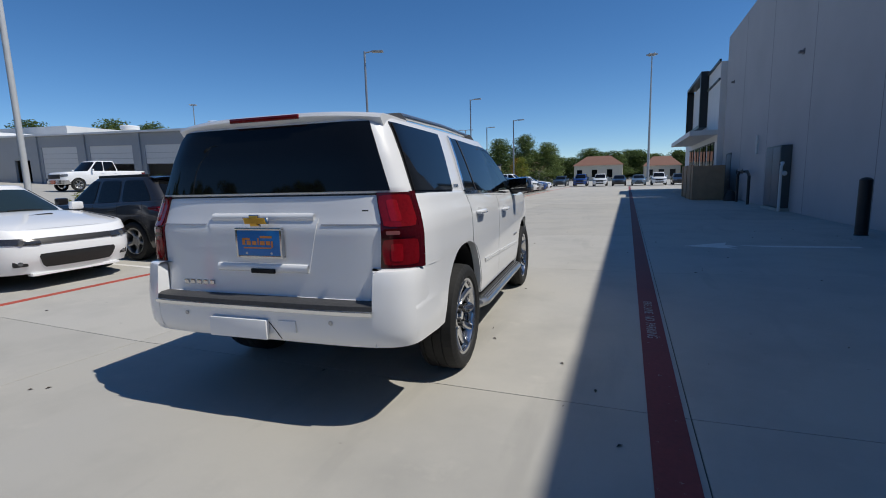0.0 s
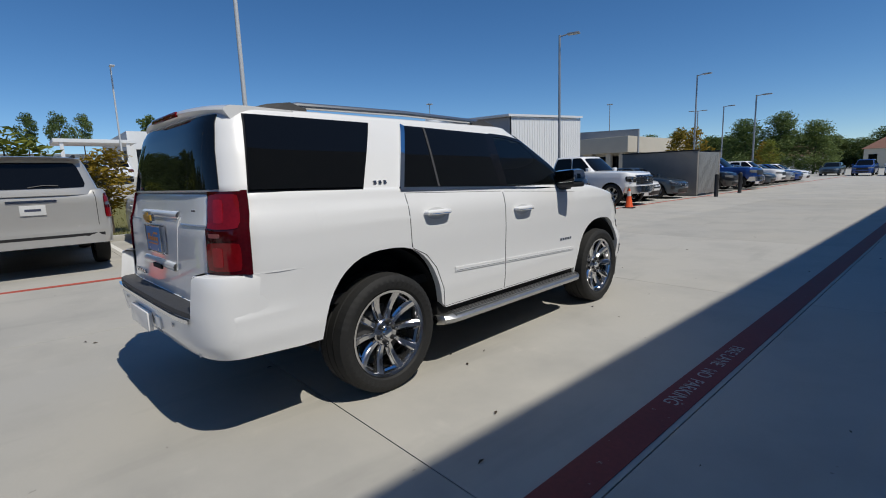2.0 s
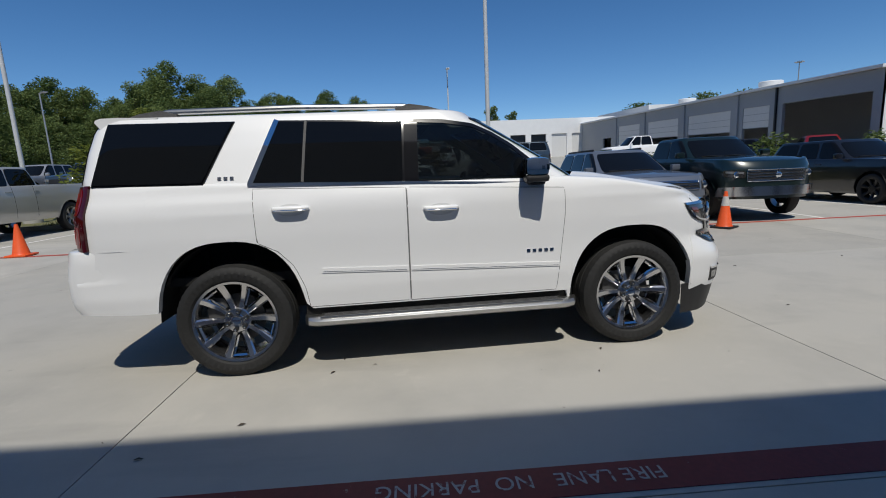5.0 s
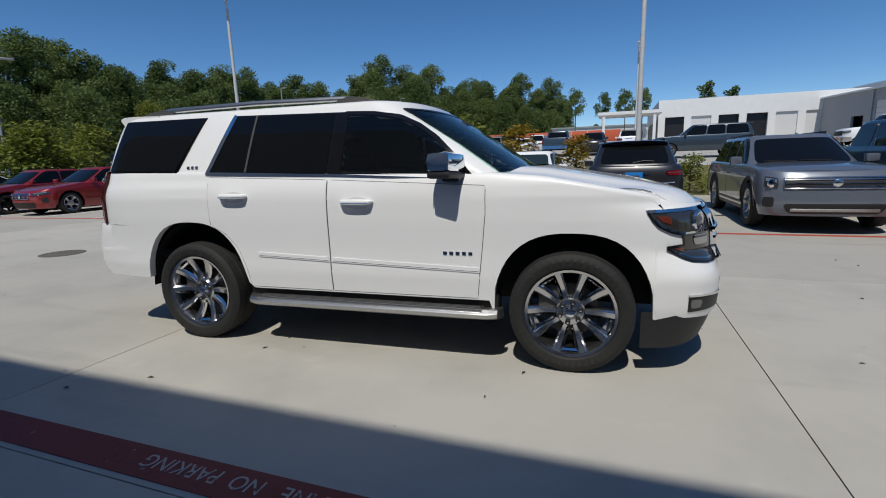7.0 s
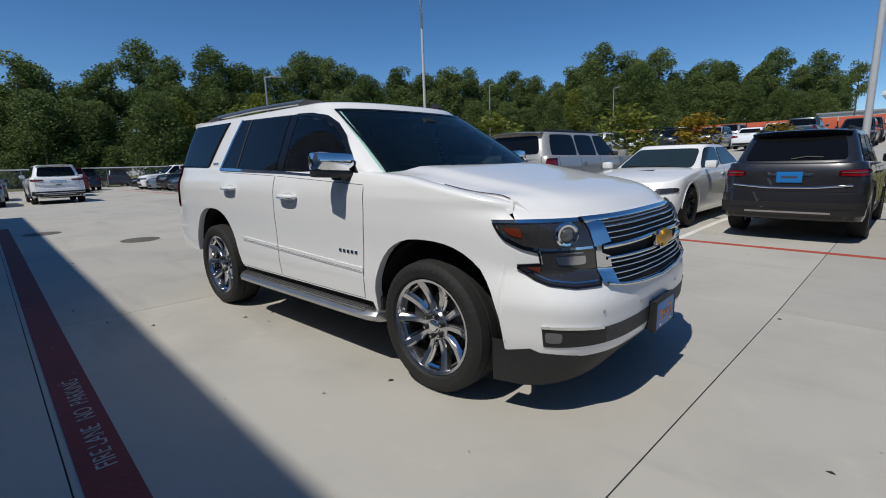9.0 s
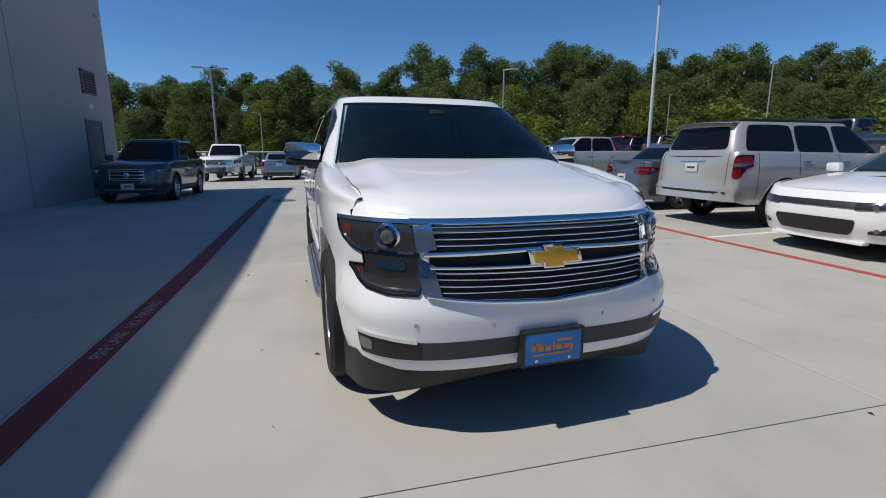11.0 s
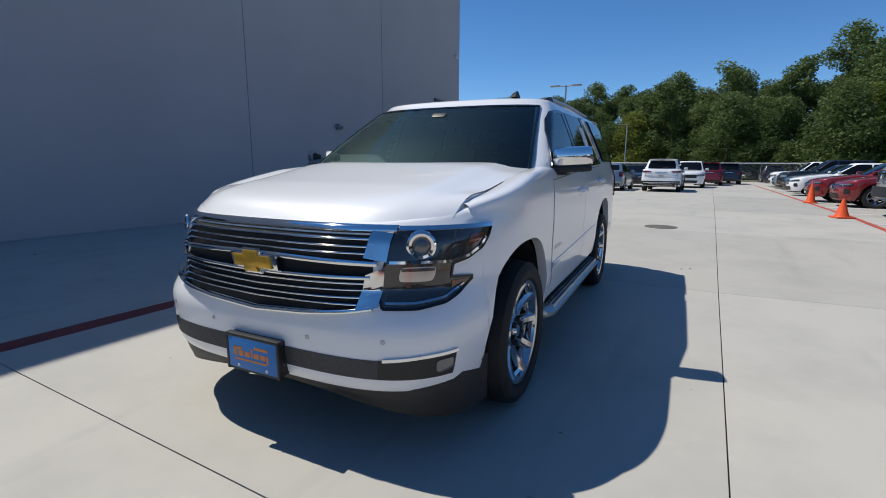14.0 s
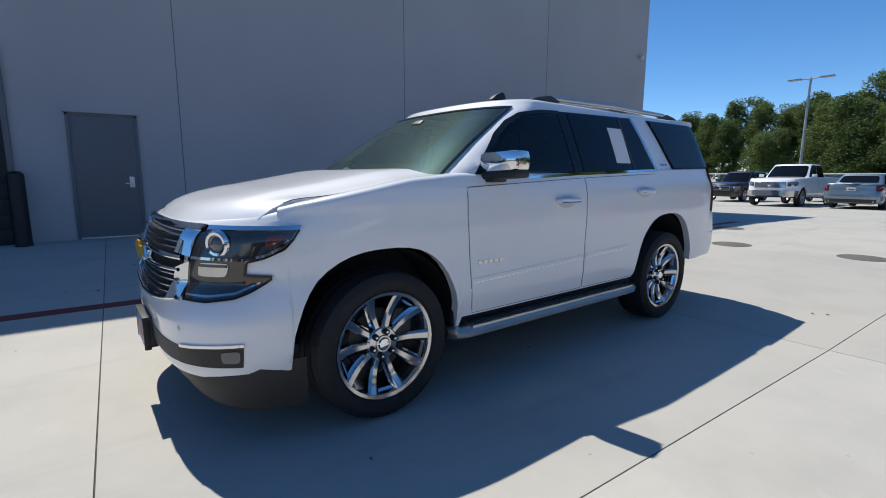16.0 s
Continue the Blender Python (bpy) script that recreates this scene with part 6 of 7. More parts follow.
def cone(x, y, m, collar, turn=0, h=0.71):
    k = thing("traffic_cone", "worn orange traffic cone with pale collar" if collar else ("lime green traffic cone on the red line" if m is M_coney else "plain orange traffic cone on the red line"), "traffic cone", "traffic cones")
    part("base", moved(box(-0.19, 0.19, -0.19, 0.19, 0.0, 0.035, 0.015), pose(0, 0, 0, 0, 0, turn)), M_black if collar else m, k)
    prof = [(0.0, h), (0.026, h), (0.032, h - 0.03), (0.135, 0.06), (0.15, 0.035)]
    bd = part("body", turned(prof, 24), m, k)
    if collar:
        rz = lambda z: 0.034 + (0.135 - 0.032) * (h - 0.03 - z) / (h - 0.09)
        part("collar", turned([(rz(z), z) for z in (h - 0.10, h - 0.28)], 24), M_conew, bd)
    k.location = (x, y, 0.004)
    return k


cone(-4.97, -4.05, M_cone, True, 12)
cone(-4.97, -5.73, M_coney, False, -8, 0.67)
cone(-5.08, -7.75, M_cone, False, 5, 0.62)
cone(-4.70, -10.4, M_cone, False, 20, 0.45)
cone(-5.0, -16.5, M_cone, False, 0)
cone(-4.45, 5.90, M_cone, True, 33)
cone(-4.70, 13.5, M_cone, True, 10)

# ---- light poles ----
def light_pole(x, y, h, m, heads=1, turn=0, r=0.075, base=0.75):
    p = thing("light_pole", "tall steel parking lot light pole on a concrete base", "light pole", "light poles")
    shaft = part("shaft", turned([(0, h), (r * 0.75, h), (r, base), (r * 1.0, 0.0)], 14), m, p)
    part("concrete_base", turned([(0, base), (0.27, base), (0.29, base - 0.03), (0.29, 0.0)], 24), M_slab, p)
    part("base_cover", box(-0.16, 0.16, -0.16, 0.16, base, base + 0.06, 0.01), m, p)
    for i in range(heads):
        a = turn + 180 * i
        q = pose(0, 0, h - 0.08, 0, 0, a)
        arm = part("arm", moved(tube([(0, 0, 0), (0.35, 0, 0.06), (0.5, 0, 0.06)], 0.035, 8), q), m, p)
        part("lamp_head", moved(box(0.42, 1.05, -0.17, 0.17, 0.02, 0.10, 0.025), q), m, arm)
    p.location = (x, y, -0.01)
    return p


light_pole(-11.66, 2.45, 9.2, M_polew, 1, 160)
light_pole(-11.64, 19.3, 8.55, M_galv, 1, 20)
light_pole(-13.1, -13.65, 9.0, M_polew, 2, 10)
light_pole(-11.95, -28.0, 7.25, M_galv, 1, 150)
light_pole(7.3, -29.6, 6.85, M_galv, 2, 5)
light_pole(7.7, -60, 6.8, M_galv, 1, 30)
light_pole(-42.4, 3.57, 9.0, M_polew, 1, 0)
light_pole(-11.64, 38.4, 8.7, M_galv, 1, 0)
light_pole(-8.34, 41.8, 6.95, M_galv, 1, 0)
light_pole(-14.5, 53.9, 7.75, M_galv, 1, 0)
light_pole(-20, 62, 8.5, M_galv, 2, 20)
for x, y in ((-40, -32), (-62, -28), (-48, -55)):
    light_pole(x, y, 8.0, M_galv, 1, 60)
tower = thing("mast_light", "very tall slender highway mast light", "light pole")
part("shaft", turned([(0, 24), (0.10, 24), (0.26, 0.0)], 12), M_galv, tower)
for a in range(0, 360, 60):
    part("lamp_head", moved(box(0.4, 1.0, -0.15, 0.15, 23.6, 23.85, 0.03), pose(0, 0, 0, 0, 0, a)), M_galv, tower)
part("lamp_ring", turned([(0.10, 23.78), (0.45, 23.78), (0.45, 23.70), (0.10, 23.70)], 18), M_galv, tower)
tower.location = (5.9, 96, 0)
for x, y, h in ((-80, 150, 22), (-110, 95, 24)):
    t2 = copy_thing(tower, pose(x, y, 0))

# ---- bin enclosure ----
M_cmu = mat("grey_block", (0.20, 0.195, 0.185), 0.85, var=0.12, scale=2.5, bump=0.3)
M_gate = mat("corrugated_gate_grey", (0.36, 0.37, 0.37), 0.5, 0.3, var=0.06)
enc = thing("bin_enclosure", "grey block bin enclosure with corrugated metal gate", "enclosure")
part("wall", join(box(-9.0, -5.2, 21.3, 21.5, 0, 2.15, 0.01), box(-9.0, -8.8, 21.5, 24.2, 0, 2.15, 0.01), box(-9.0, -5.2, 24.2, 24.4, 0, 2.15, 0.01)), M_cmu, enc)
for y in (21.4, 24.3):
    part("coping", box(-9.03, -5.17, y - 0.13, y + 0.13, 2.15, 2.21, 0.01), M_frame, enc)
gate = part("gate", box(-5.26, -5.22, 21.52, 24.18, 0.08, 2.1), M_gate, enc, smooth=False)
for i in range(22):
    part("gate_rib", box(-5.22, -5.195, 21.56 + i * 0.12, 21.62 + i * 0.12, 0.08, 2.1, 0.006), M_gate, gate)

# ---- far buildings ----
M_shopg = mat("grey_metal_siding", (0.30, 0.32, 0.345), 0.6, 0.1, var=0.05, scale=0.6)
M_shopw = mat("white_metal_siding", (0.74, 0.74, 0.73), 0.55, var=0.04, scale=0.8)
M_rolld = mat("pale_roll_door", (0.62, 0.62, 0.61), 0.6, var=0.05)
shop = thing("repair_shop", "long grey metal repair shop with white gable and roll-up doors", "building")
X1, Yw, Hs = -18.3, 23.15, 5.45
bays = [(-18.8, -24.7, 4.42, 0.0), (-25.8, -28.3, 4.45, 3.05), (-29.6, -35.0, 4.45, 2.9), (-36.5, -41.9, 4.45, 2.9), (-43.6, -48.6, 4.45, 1.6), (-50.6, -53.0, 3.3, 0.0)]
edge = X1
walls = []
for a, b, h, d in bays:
    walls += [box(a, edge, Yw, Yw + 0.2, -0.03, Hs), box(b, a, Yw, Yw + 0.2, h, Hs)]
    edge = b
walls += [box(-66, edge, Yw, Yw + 0.2, -0.03, Hs), box(-66, -65.8, Yw, Yw + 20, -0.03, Hs), box(-66, X1 - 0.2, Yw + 19.8, Yw + 20, -0.03, Hs)]
part("wall", join(*walls), M_shopg, shop, smooth=False)
gable = part("gable_wall", ([(X1, Yw, -0.03), (X1, Yw + 9.0, -0.03), (X1, Yw + 9.0, 5.75), (X1, Yw, Hs + 0.02), (X1 - 0.2, Yw + 0.01, -0.03), (X1 - 0.2, Yw + 9.0, -0.03), (X1 - 0.2, Yw + 9.0, 5.75), (X1 - 0.2, Yw + 0.01, Hs + 0.02)], [(0, 1, 2, 3), (7, 6, 5, 4), (0, 3, 7, 4), (1, 5, 6, 2), (2, 6, 7, 3)]), M_shopw, shop, smooth=False)
for i in range(30):
    y = Yw + 0.15 + i * 0.3
    part("siding_rib", box(X1 - 0.002, X1 + 0.025, y - 0.03, y + 0.03, 0.0, Hs + 0.05 + 0.5 * (y - Yw) / 9.0, 0.006), M_shopw, gable)
part("roof", ([(X1 + 0.15, Yw - 0.3, Hs), (-66.2, Yw - 0.3, Hs), (-66.2, Yw + 9.1, 5.85), (X1 + 0.15, Yw + 9.1, 5.85), (X1 + 0.15, Yw - 0.3, Hs + 0.16), (-66.2, Yw - 0.3, Hs + 0.16), (-66.2, Yw + 9.1, 6.0), (X1 + 0.15, Yw + 9.1, 6.0)], [(0, 1, 2, 3), (7, 6, 5, 4), (0, 4, 5, 1), (2, 6, 7, 3), (0, 3, 7, 4), (1, 5, 6, 2)]), M_shopw, shop, smooth=False)
part("upper_storey", box(-78, -60, Yw + 9.2, Yw + 18, 5.0, 7.7), M_stucco, shop, smooth=False)
for x in (-31, -42):
    part("roof_vent", moved(turned([(0, 1.0), (0.75, 0.98), (0.8, 0.92), (0.78, 0.62), (0.62, 0.58), (0.62, 0.0)], 20), pose(x, Yw + 4, 5.6)), M_shopw, shop)
for a, b, h, d in bays:
    if d > 0:
        dr = part("roll_up_door", box(b, a, Yw + 0.06, Yw + 0.12, d, h), M_rolld, shop, smooth=False)
        for i in range(int((h - d) / 0.45)):
            part("door_panel_line", box(b, a, Yw + 0.045, Yw + 0.06, d + 0.45 * i, d + 0.45 * i + 0.03), M_gate, dr, smooth=False)
part("dark_interior", join(box(-65.5, X1 - 0.3, Yw + 6, Yw + 6.1, 0, 5.0), box(-65.5, X1 - 0.3, Yw + 0.3, Yw + 6, 5.0, 5.1)), mat("shop_lining", (0.36, 0.36, 0.36), 0.8, var=0.1, scale=0.6), shop, smooth=False)
for a, b, h, d in bays[:-1]:
    part("downpipe", box(b - 0.55, b - 0.42, Yw - 0.12, Yw, 0.0, Hs, 0.02), M_frame if d == 0 else M_shopg, shop)
# the shop's floor and roof climb westwards with the ground
for ob_ in shop.children_recursive:
    for q in ob_.data.vertices:
        q.co.z += 0.033 * max(0.0, X1 - q.co.x)
lowb = thing("beige_office", "low beige office with a flat cream fascia", "building")
M_beige = mat("beige_stucco", (0.55, 0.50, 0.41), 0.8, var=0.05, scale=1.2)
part("wall", join(box(-24, -19.5, 42, 56, -0.03, 4.1)), M_beige, lowb, smooth=False)
part("fascia", box(-24, -18.6, 41, 56, 3.2, 4.75, 0.02), M_beige, lowb, smooth=False)
for y in (42.8, 45.2, 47.6):
    part("window", box(-19.55, -19.46, y, y + 2.2, 0.2, 2.9), M_glassd, lowb, smooth=False)
    part("window", box(-24 + (y - 42.8) * 0.6, -22.7 + (y - 42.8) * 0.6, 41.92, 41.99, 0.2, 2.9), M_glassd, lowb, smooth=False)
for x in (-23, -21, -19.6):
    part("pillar", box(x, x + 0.5, 41.2, 41.7, 0, 3.2, 0.02), M_beige, lowb)
deal = thing("white_dealership", "long white dealership with dark garage openings", "building")
part("wall", box(-80, -60, 6.8, 30.2, 5.75, 7.75), M_stucco, deal, smooth=False)
for i in range(9):
    y = 6.8 + i * 2.83
    part("pier", box(-60.4, -60, y, y + 0.75, -0.03, 5.75), M_stucco, deal, smooth=False)
# solid black block stands for the shade inside the garages
part("dark_interior", box(-80, -60.5, 7.0, 30.2, -0.03, 5.75), M_frame, deal, smooth=False)
for i in (1, 4, 5):
    part("roll_up_door", box(-60.3, -60.2, 7.55 + i * 2.83, 9.63 + i * 2.83, 0, 5.75), M_rolld, deal, smooth=False)
part("porch_roof", box(-60, -55, 0.0, 6.8, 6.0, 6.35, 0.03), M_stucco, deal, smooth=False)
for y in (0.5, 5.9):
    part("porch_post", box(-55.4, -55.1, y, y + 0.3, 0, 6.0), M_stucco, deal, smooth=False)
bar_ = thing("orange_barrier", "long low orange construction barrier in the far lot", "barrier")
for i in range(14):
    part("barrier_panel", box(-62, -61.85, -26 + i * 2.05, -24.05 + i * 2.05, 3.3, 4.75, 0.03), mat("barrier_orange", (0.55, 0.11, 0.05), 0.7, var=0.1) if i == 0 else bpy.data.materials["barrier_orange"], bar_)
M_tile = mat("red_roof_tile", (0.20, 0.10, 0.07), 0.8, var=0.15, scale=3)
for x, y, w, h in ((-5.4, 132, 12.6, 4.2), (11, 138, 9, 3.8), (22, 128, 11, 4.2), (-28, 140, 16, 3.4)):
    hs = thing("far_shop", "low tan shop with a red tile roof far off", "building", "far shops")
    part("wall", box(x - w / 2, x + w / 2, y, y + 8, -0.03, h), M_beige, hs, smooth=False)
    part("roof", ([(x - w / 2 - .4, y - .4, h), (x + w / 2 + .4, y - .4, h), (x + w / 2 + .4, y + 8.4, h), (x - w / 2 - .4, y + 8.4, h), (x - w / 4, y + 4, h + 2.6), (x + w / 4, y + 4, h + 2.6)], [(0, 1, 5, 4), (1, 2, 5), (2, 3, 4, 5), (3, 0, 4)]), M_tile, hs, smooth=False)
    for k in range(3):
        part("window", box(x - w / 2 + 0.8 + k * w / 3.2, x - w / 2 + 2.2 + k * w / 3.2, y - 0.04, y, 0.8, 0.72 * h), M_glassd, hs, smooth=False)


# ---- cars in the stalls along the thin red line ----
muscle = sedan("muscle_sedan", "white muscle sedan with black grille and bonnet scoop", (-7.78, -0.30, -90), P_white, half=0.95, wb=3.05, fo=0.95, ro=1.05, H=1.46, hood=(0.80, 0.97), belt=(0.97, 1.04), cowl=1.12, header=0.16, roof_back=-1.15, back=-2.0, deck=1.06,
      lights=(0.50, 0.97, 0.595, 0.695), grille=(0.62, 0.615, 0.690), bars=0, mouth=(0.56, 0.28, 0.48), lamp=M_lampd, vents=False, rim_mat=M_alloyb, spokes=10, glassm=M_glassg, r=0.35, nf=2.9)
for sx in (1, -1):
    part("fog_vent", moved(box(-0.085, 0.085, -0.03, 0.012, -0.045, 0.045, 0.02), pose(sx * 0.70, 2.335, 0.36, 0, 0, -sx * 24)), M_black, muscle)
    part("fog_light", moved(turned([(0, 0.02), (0.028, 0.016), (0.032, 0.0)], 14, "y"), pose(sx * 0.70, 2.340, 0.36, 0, 0, -sx * 24)), M_lensd, muscle)
part("chin_spoiler", moved(box(-0.60, 0.60, -0.10, 0.02, -0.02, 0.02, 0.01), pose(0, 2.36, 0.19)), P_white, muscle)
scoop = thing("bonnet_scoop_trim", "black bonnet scoop on the white sedan", "car part")
part("scoop", moved(box(-0.24, 0.24, -0.05, 0.05, -0.01, 0.02, 0.01), pose(0, 0, 0)), M_black, scoop)
scoop.matrix_world = pose(-6.33, -0.30, 0.972, 0, 3, -90)
car("old_suv", "silver older full-size SUV with red tail lights", (-8.4, -3.0, 90), P_pale, half=0.98, wb=2.95, fo=1.0, ro=1.18, H=1.83, r=0.40, low=0.40, belt=(1.25, 1.29), hood=(1.16, 1.26), cowl=1.0, header=0.25, roof_back=-2.42, back=-2.60,
    tails=(0.90, 0.995, 0.86, 1.26), lights=(0.6, 0.95, 0.9, 1.08), grille=(0.55, 0.80, 1.06), mouth=(0.6, 0.5, 0.62), plates=(None, M_platew, 1.02), rack=True, nr=7, spokes=6, cat="car")
sedan("small_sedan", "grey compact sedan with boot spoiler", (-8.4, -5.5, 90), P_grey, half=0.85, wb=2.6, fo=0.9, ro=1.05, H=1.49, deck=1.08, belt=(0.96, 1.04), tails=(0.50, 0.97, 0.82, 0.97), plates=(None, M_platew, 0.72), spokes=6)
pickup("tan_pickup", "silver-tan pickup truck with chrome wheels and black bumper", (-8.3, -11.2, -90), P_pale, plates=(None, None), grille_mat=M_chromed, spokes=6, bumper=M_black, H=1.84)
sedan("maroon_sedan", "dark red small sedan between other cars", (-7.6, -15.3, -90), P_red, half=0.88)
sedan("red_sedan", "bright red sedan with black grille and dark wheels", (-7.3, -17.95, -90), P_red, half=0.92, rim_mat=M_alloyb, plates=(M_platew, None))
sedan("white_sedan", "white sloping-roof sedan with black wheels", (-7.3, -22.9, -90), P_white, half=0.91, roof_back=-1.0, back=-2.1, rim_mat=M_alloyb)
for i, (m, lab, f) in enumerate(((P_char, "charcoal sedan in a stall", sedan), (P_slate, "slate blue sedan in a stall", sedan), (P_black, "black SUV in a stall", car), (P_sky, "pale blue sedan in a stall", sedan), (P_white, "white SUV in a stall", car), (P_black, "black sedan in a stall", sedan))):
    f("stall_car", lab, (-7.7, -25.6 - 2.53 * i, -90), m, detail=0)
car("compact_suv", "dark grey compact SUV with black roof, tail outwards", (-7.72, 2.13, 90), P_char, half=0.87, wb=2.64, fo=0.86, ro=0.88, H=1.57, belt=(1.02, 1.08), hood=(0.94, 1.02), roof_back=-1.66, back=-2.10, tails=(0.62, 0.97, 0.92, 1.01), plates=(None, M_plateb, 0.90), clad=True, rack=True, spokes=5)
car("three_row_suv", "grey three-row SUV with black grille and square lamps", (-7.28, 5.00, -90), P_steel, half=0.98, wb=2.9, fo=0.95, ro=1.10, H=1.61, r=0.38, belt=(1.04, 1.06), hood=(0.96, 1.04), cowl=1.08, header=0.12, roof_back=-2.1, back=-2.45, lights=(0.76, 0.92, 0.69, 0.87), grille=(0.68, 0.70, 0.86), mouth=(0.70, 0.30, 0.46), glassm=M_glassd, clad=True, rack=True, nf=3.2, bars=3)
pickup("green_pickup", "old dark green pickup truck with chrome grille and bumper", (-7.55, 7.25, -90), P_green, half=0.99, wb=3.5, H=1.83, grille_mat=M_black, bars=4, cross=True, bumper_h=0.19, vents=False, plates=(M_platew, None), roof_back=-0.75, back=-0.95, lights=(0.63, 0.95, 0.86, 1.02), grille=(0.60, 0.80, 1.03))
car("luxury_suv", "low black luxury SUV with wide grille", (-8.2, 12.2, -90), P_black, half=1.0, wb=2.87, fo=0.88, ro=1.03, H=1.67, r=0.38, belt=(1.12, 1.14), hood=(1.04, 1.12), roof_back=-2.0, back=-2.3, lights=(0.58, 0.95, 0.80, 0.90), grille=(0.55, 0.68, 0.90), rim_mat=M_alloyb, nf=3.0)
pickup("white_pickup", "white crew-cab pickup truck with black and chrome grille", (-7.55, 14.95, -90), P_white, wb=3.75, H=1.95, grille=(0.66, 0.78, 1.12), bars=5, plates=(M_plateb, None), lights=(0.68, 0.97, 0.86, 1.08))
sedan("white_sedan", "white sedan beside the white pickup", (-7.7, 17.4, -90), P_white, detail=0)
sedan("dark_sedan", "dark slate sedan next to the bin enclosure", (-7.4, 19.7, -90), P_slate)
for i, (m, lab, f) in enumerate(((P_black, "black SUV past the bin enclosure", car), (P_blue, "blue pickup truck in the row", pickup), (P_white, "white sedan in the far row", sedan), (P_slate, "slate sedan in the far row", sedan), (P_white, "white SUV in the far row", car), (P_silver, "silver sedan in the far row", sedan), (P_blue, "blue sedan in the far row", sedan), (P_white, "white sedan in the far row", sedan))):
    f("row_car", lab, (-7.4, 27.0 + 2.6 * i, -90), m, detail=0)
for x, m, lab, f in ((-6.8, P_slate, "slate sedan", sedan), (-4.0, P_blue, "blue SUV", car), (-1.35, P_white, "white SUV", car), (1.15, P_char, "charcoal sedan", sedan), (3.65, P_sky, "pale blue-grey sedan", sedan), (6.15, P_white, "white SUV", car), (8.7, P_char, "dark sedan", sedan)):
    f("far_car", lab + " at the far end of the lane", (x, 66.0, 180), m, detail=0)
# ---- cars behind, towards the woods ----
car("crossover", "slate blue crossover in the shade of the wall", (5.70, -11.6, 0), P_slate, half=0.92, wb=2.7, fo=0.93, ro=1.0, H=1.72, lights=(0.60, 0.96, 0.76, 0.88), grille=(0.42, 0.60, 0.86), plates=(M_platew, None), clad=True, bars=3)
pickup("white_pickup", "white pickup truck with chrome grille", (5.8, -24.5, 0), P_white, H=1.95, wb=3.7, grille_mat=M_chromed, lights=(0.66, 0.97, 0.90, 1.10), grille=(0.60, 0.84, 1.08), bars=4, mouth=(0.60, 0.42, 0.58))
car("grey_suv", "dark grey SUV beside the white pickup", (9.85, -28.3, 0), P_char, half=0.95, bars=3)
sedan("pale_sedan", "pale blue-silver sedan seen from behind", (2.95, -24.3, 180), P_sky, half=0.94, tails=(0.80, 0.98, 0.74, 0.98), plates=(None, M_platew, 0.80))
car("white_crossover", "white crossover with dark lower bumper, tail outwards", (0.26, -24.65, 180), P_white, half=0.93, H=1.66, clad=True, tails=(0.50, 0.95, 0.98, 1.06), plates=(None, M_platew, 0.80), back=-2.15)
for x, y, a, m, lab, f in ((2.6, -31.0, 0, P_char, "charcoal sedan", sedan), (-0.7, -32.0, 0, P_white, "white SUV", car), (-1.8, -38.5, 180, P_red, "red SUV", car), (-3.2, -43.3, 180, P_char, "dark SUV", car), (-7.25, -54.3, 180, P_black, "black SUV", car), (-2.6, -48, 0, P_blue, "dark blue SUV", car), (6.5, -33, 180, P_blue, "dark blue sedan", sedan)):
    f("back_car", lab + " in the rear lot", (x, y, a), m, detail=0)
# ---- the other lot, past the planting strip ----
car("large_suv", "dark grey large SUV across the drive", (-29.0, 6.63, 180), P_slate, half=1.0, wb=3.3, fo=1.0, ro=1.2, H=1.9, r=0.4, low=0.36, belt=(1.25, 1.28), hood=(1.15, 1.24), cowl=1.15, header=0.4, roof_back=-2.6, back=-2.8, detail=1)
pal = (P_white, P_silver, P_char, P_white, P_black, P_slate, P_white, P_red, P_grey)
rng = random.Random(7)
for row, (x, y0, n, a) in enumerate(((-37, -30, 13, -90), (-43, -30, 13, 90), (-54, -30, 9, -90), (-22.5, -34, 9, 90))):
    for i in range(n):
        if rng.random() < 0.12:
            continue
        f = rng.choice((sedan, car, car, pickup))
        m = rng.choice(pal)
        f("lot_car", {sedan: "sedan", car: "SUV", pickup: "pickup truck"}[f] + " parked in a row of the other lot", (x + rng.uniform(-0.4, 0.4), y0 + 2.75 * i, a + rng.choice((0, 180))), m, detail=0)
pickup("shop_pickup", "white pickup truck in front of the repair shop", (-33, 17.8, 180), P_white, H=2.05, detail=0)
sedan("shop_car", "red car by the open bay", (-19.8, 21.2, 60), P_red, detail=0)
sedan("shop_car", "black car by the repair shop", (-21.6, 19.4, -60), P_black, detail=0)


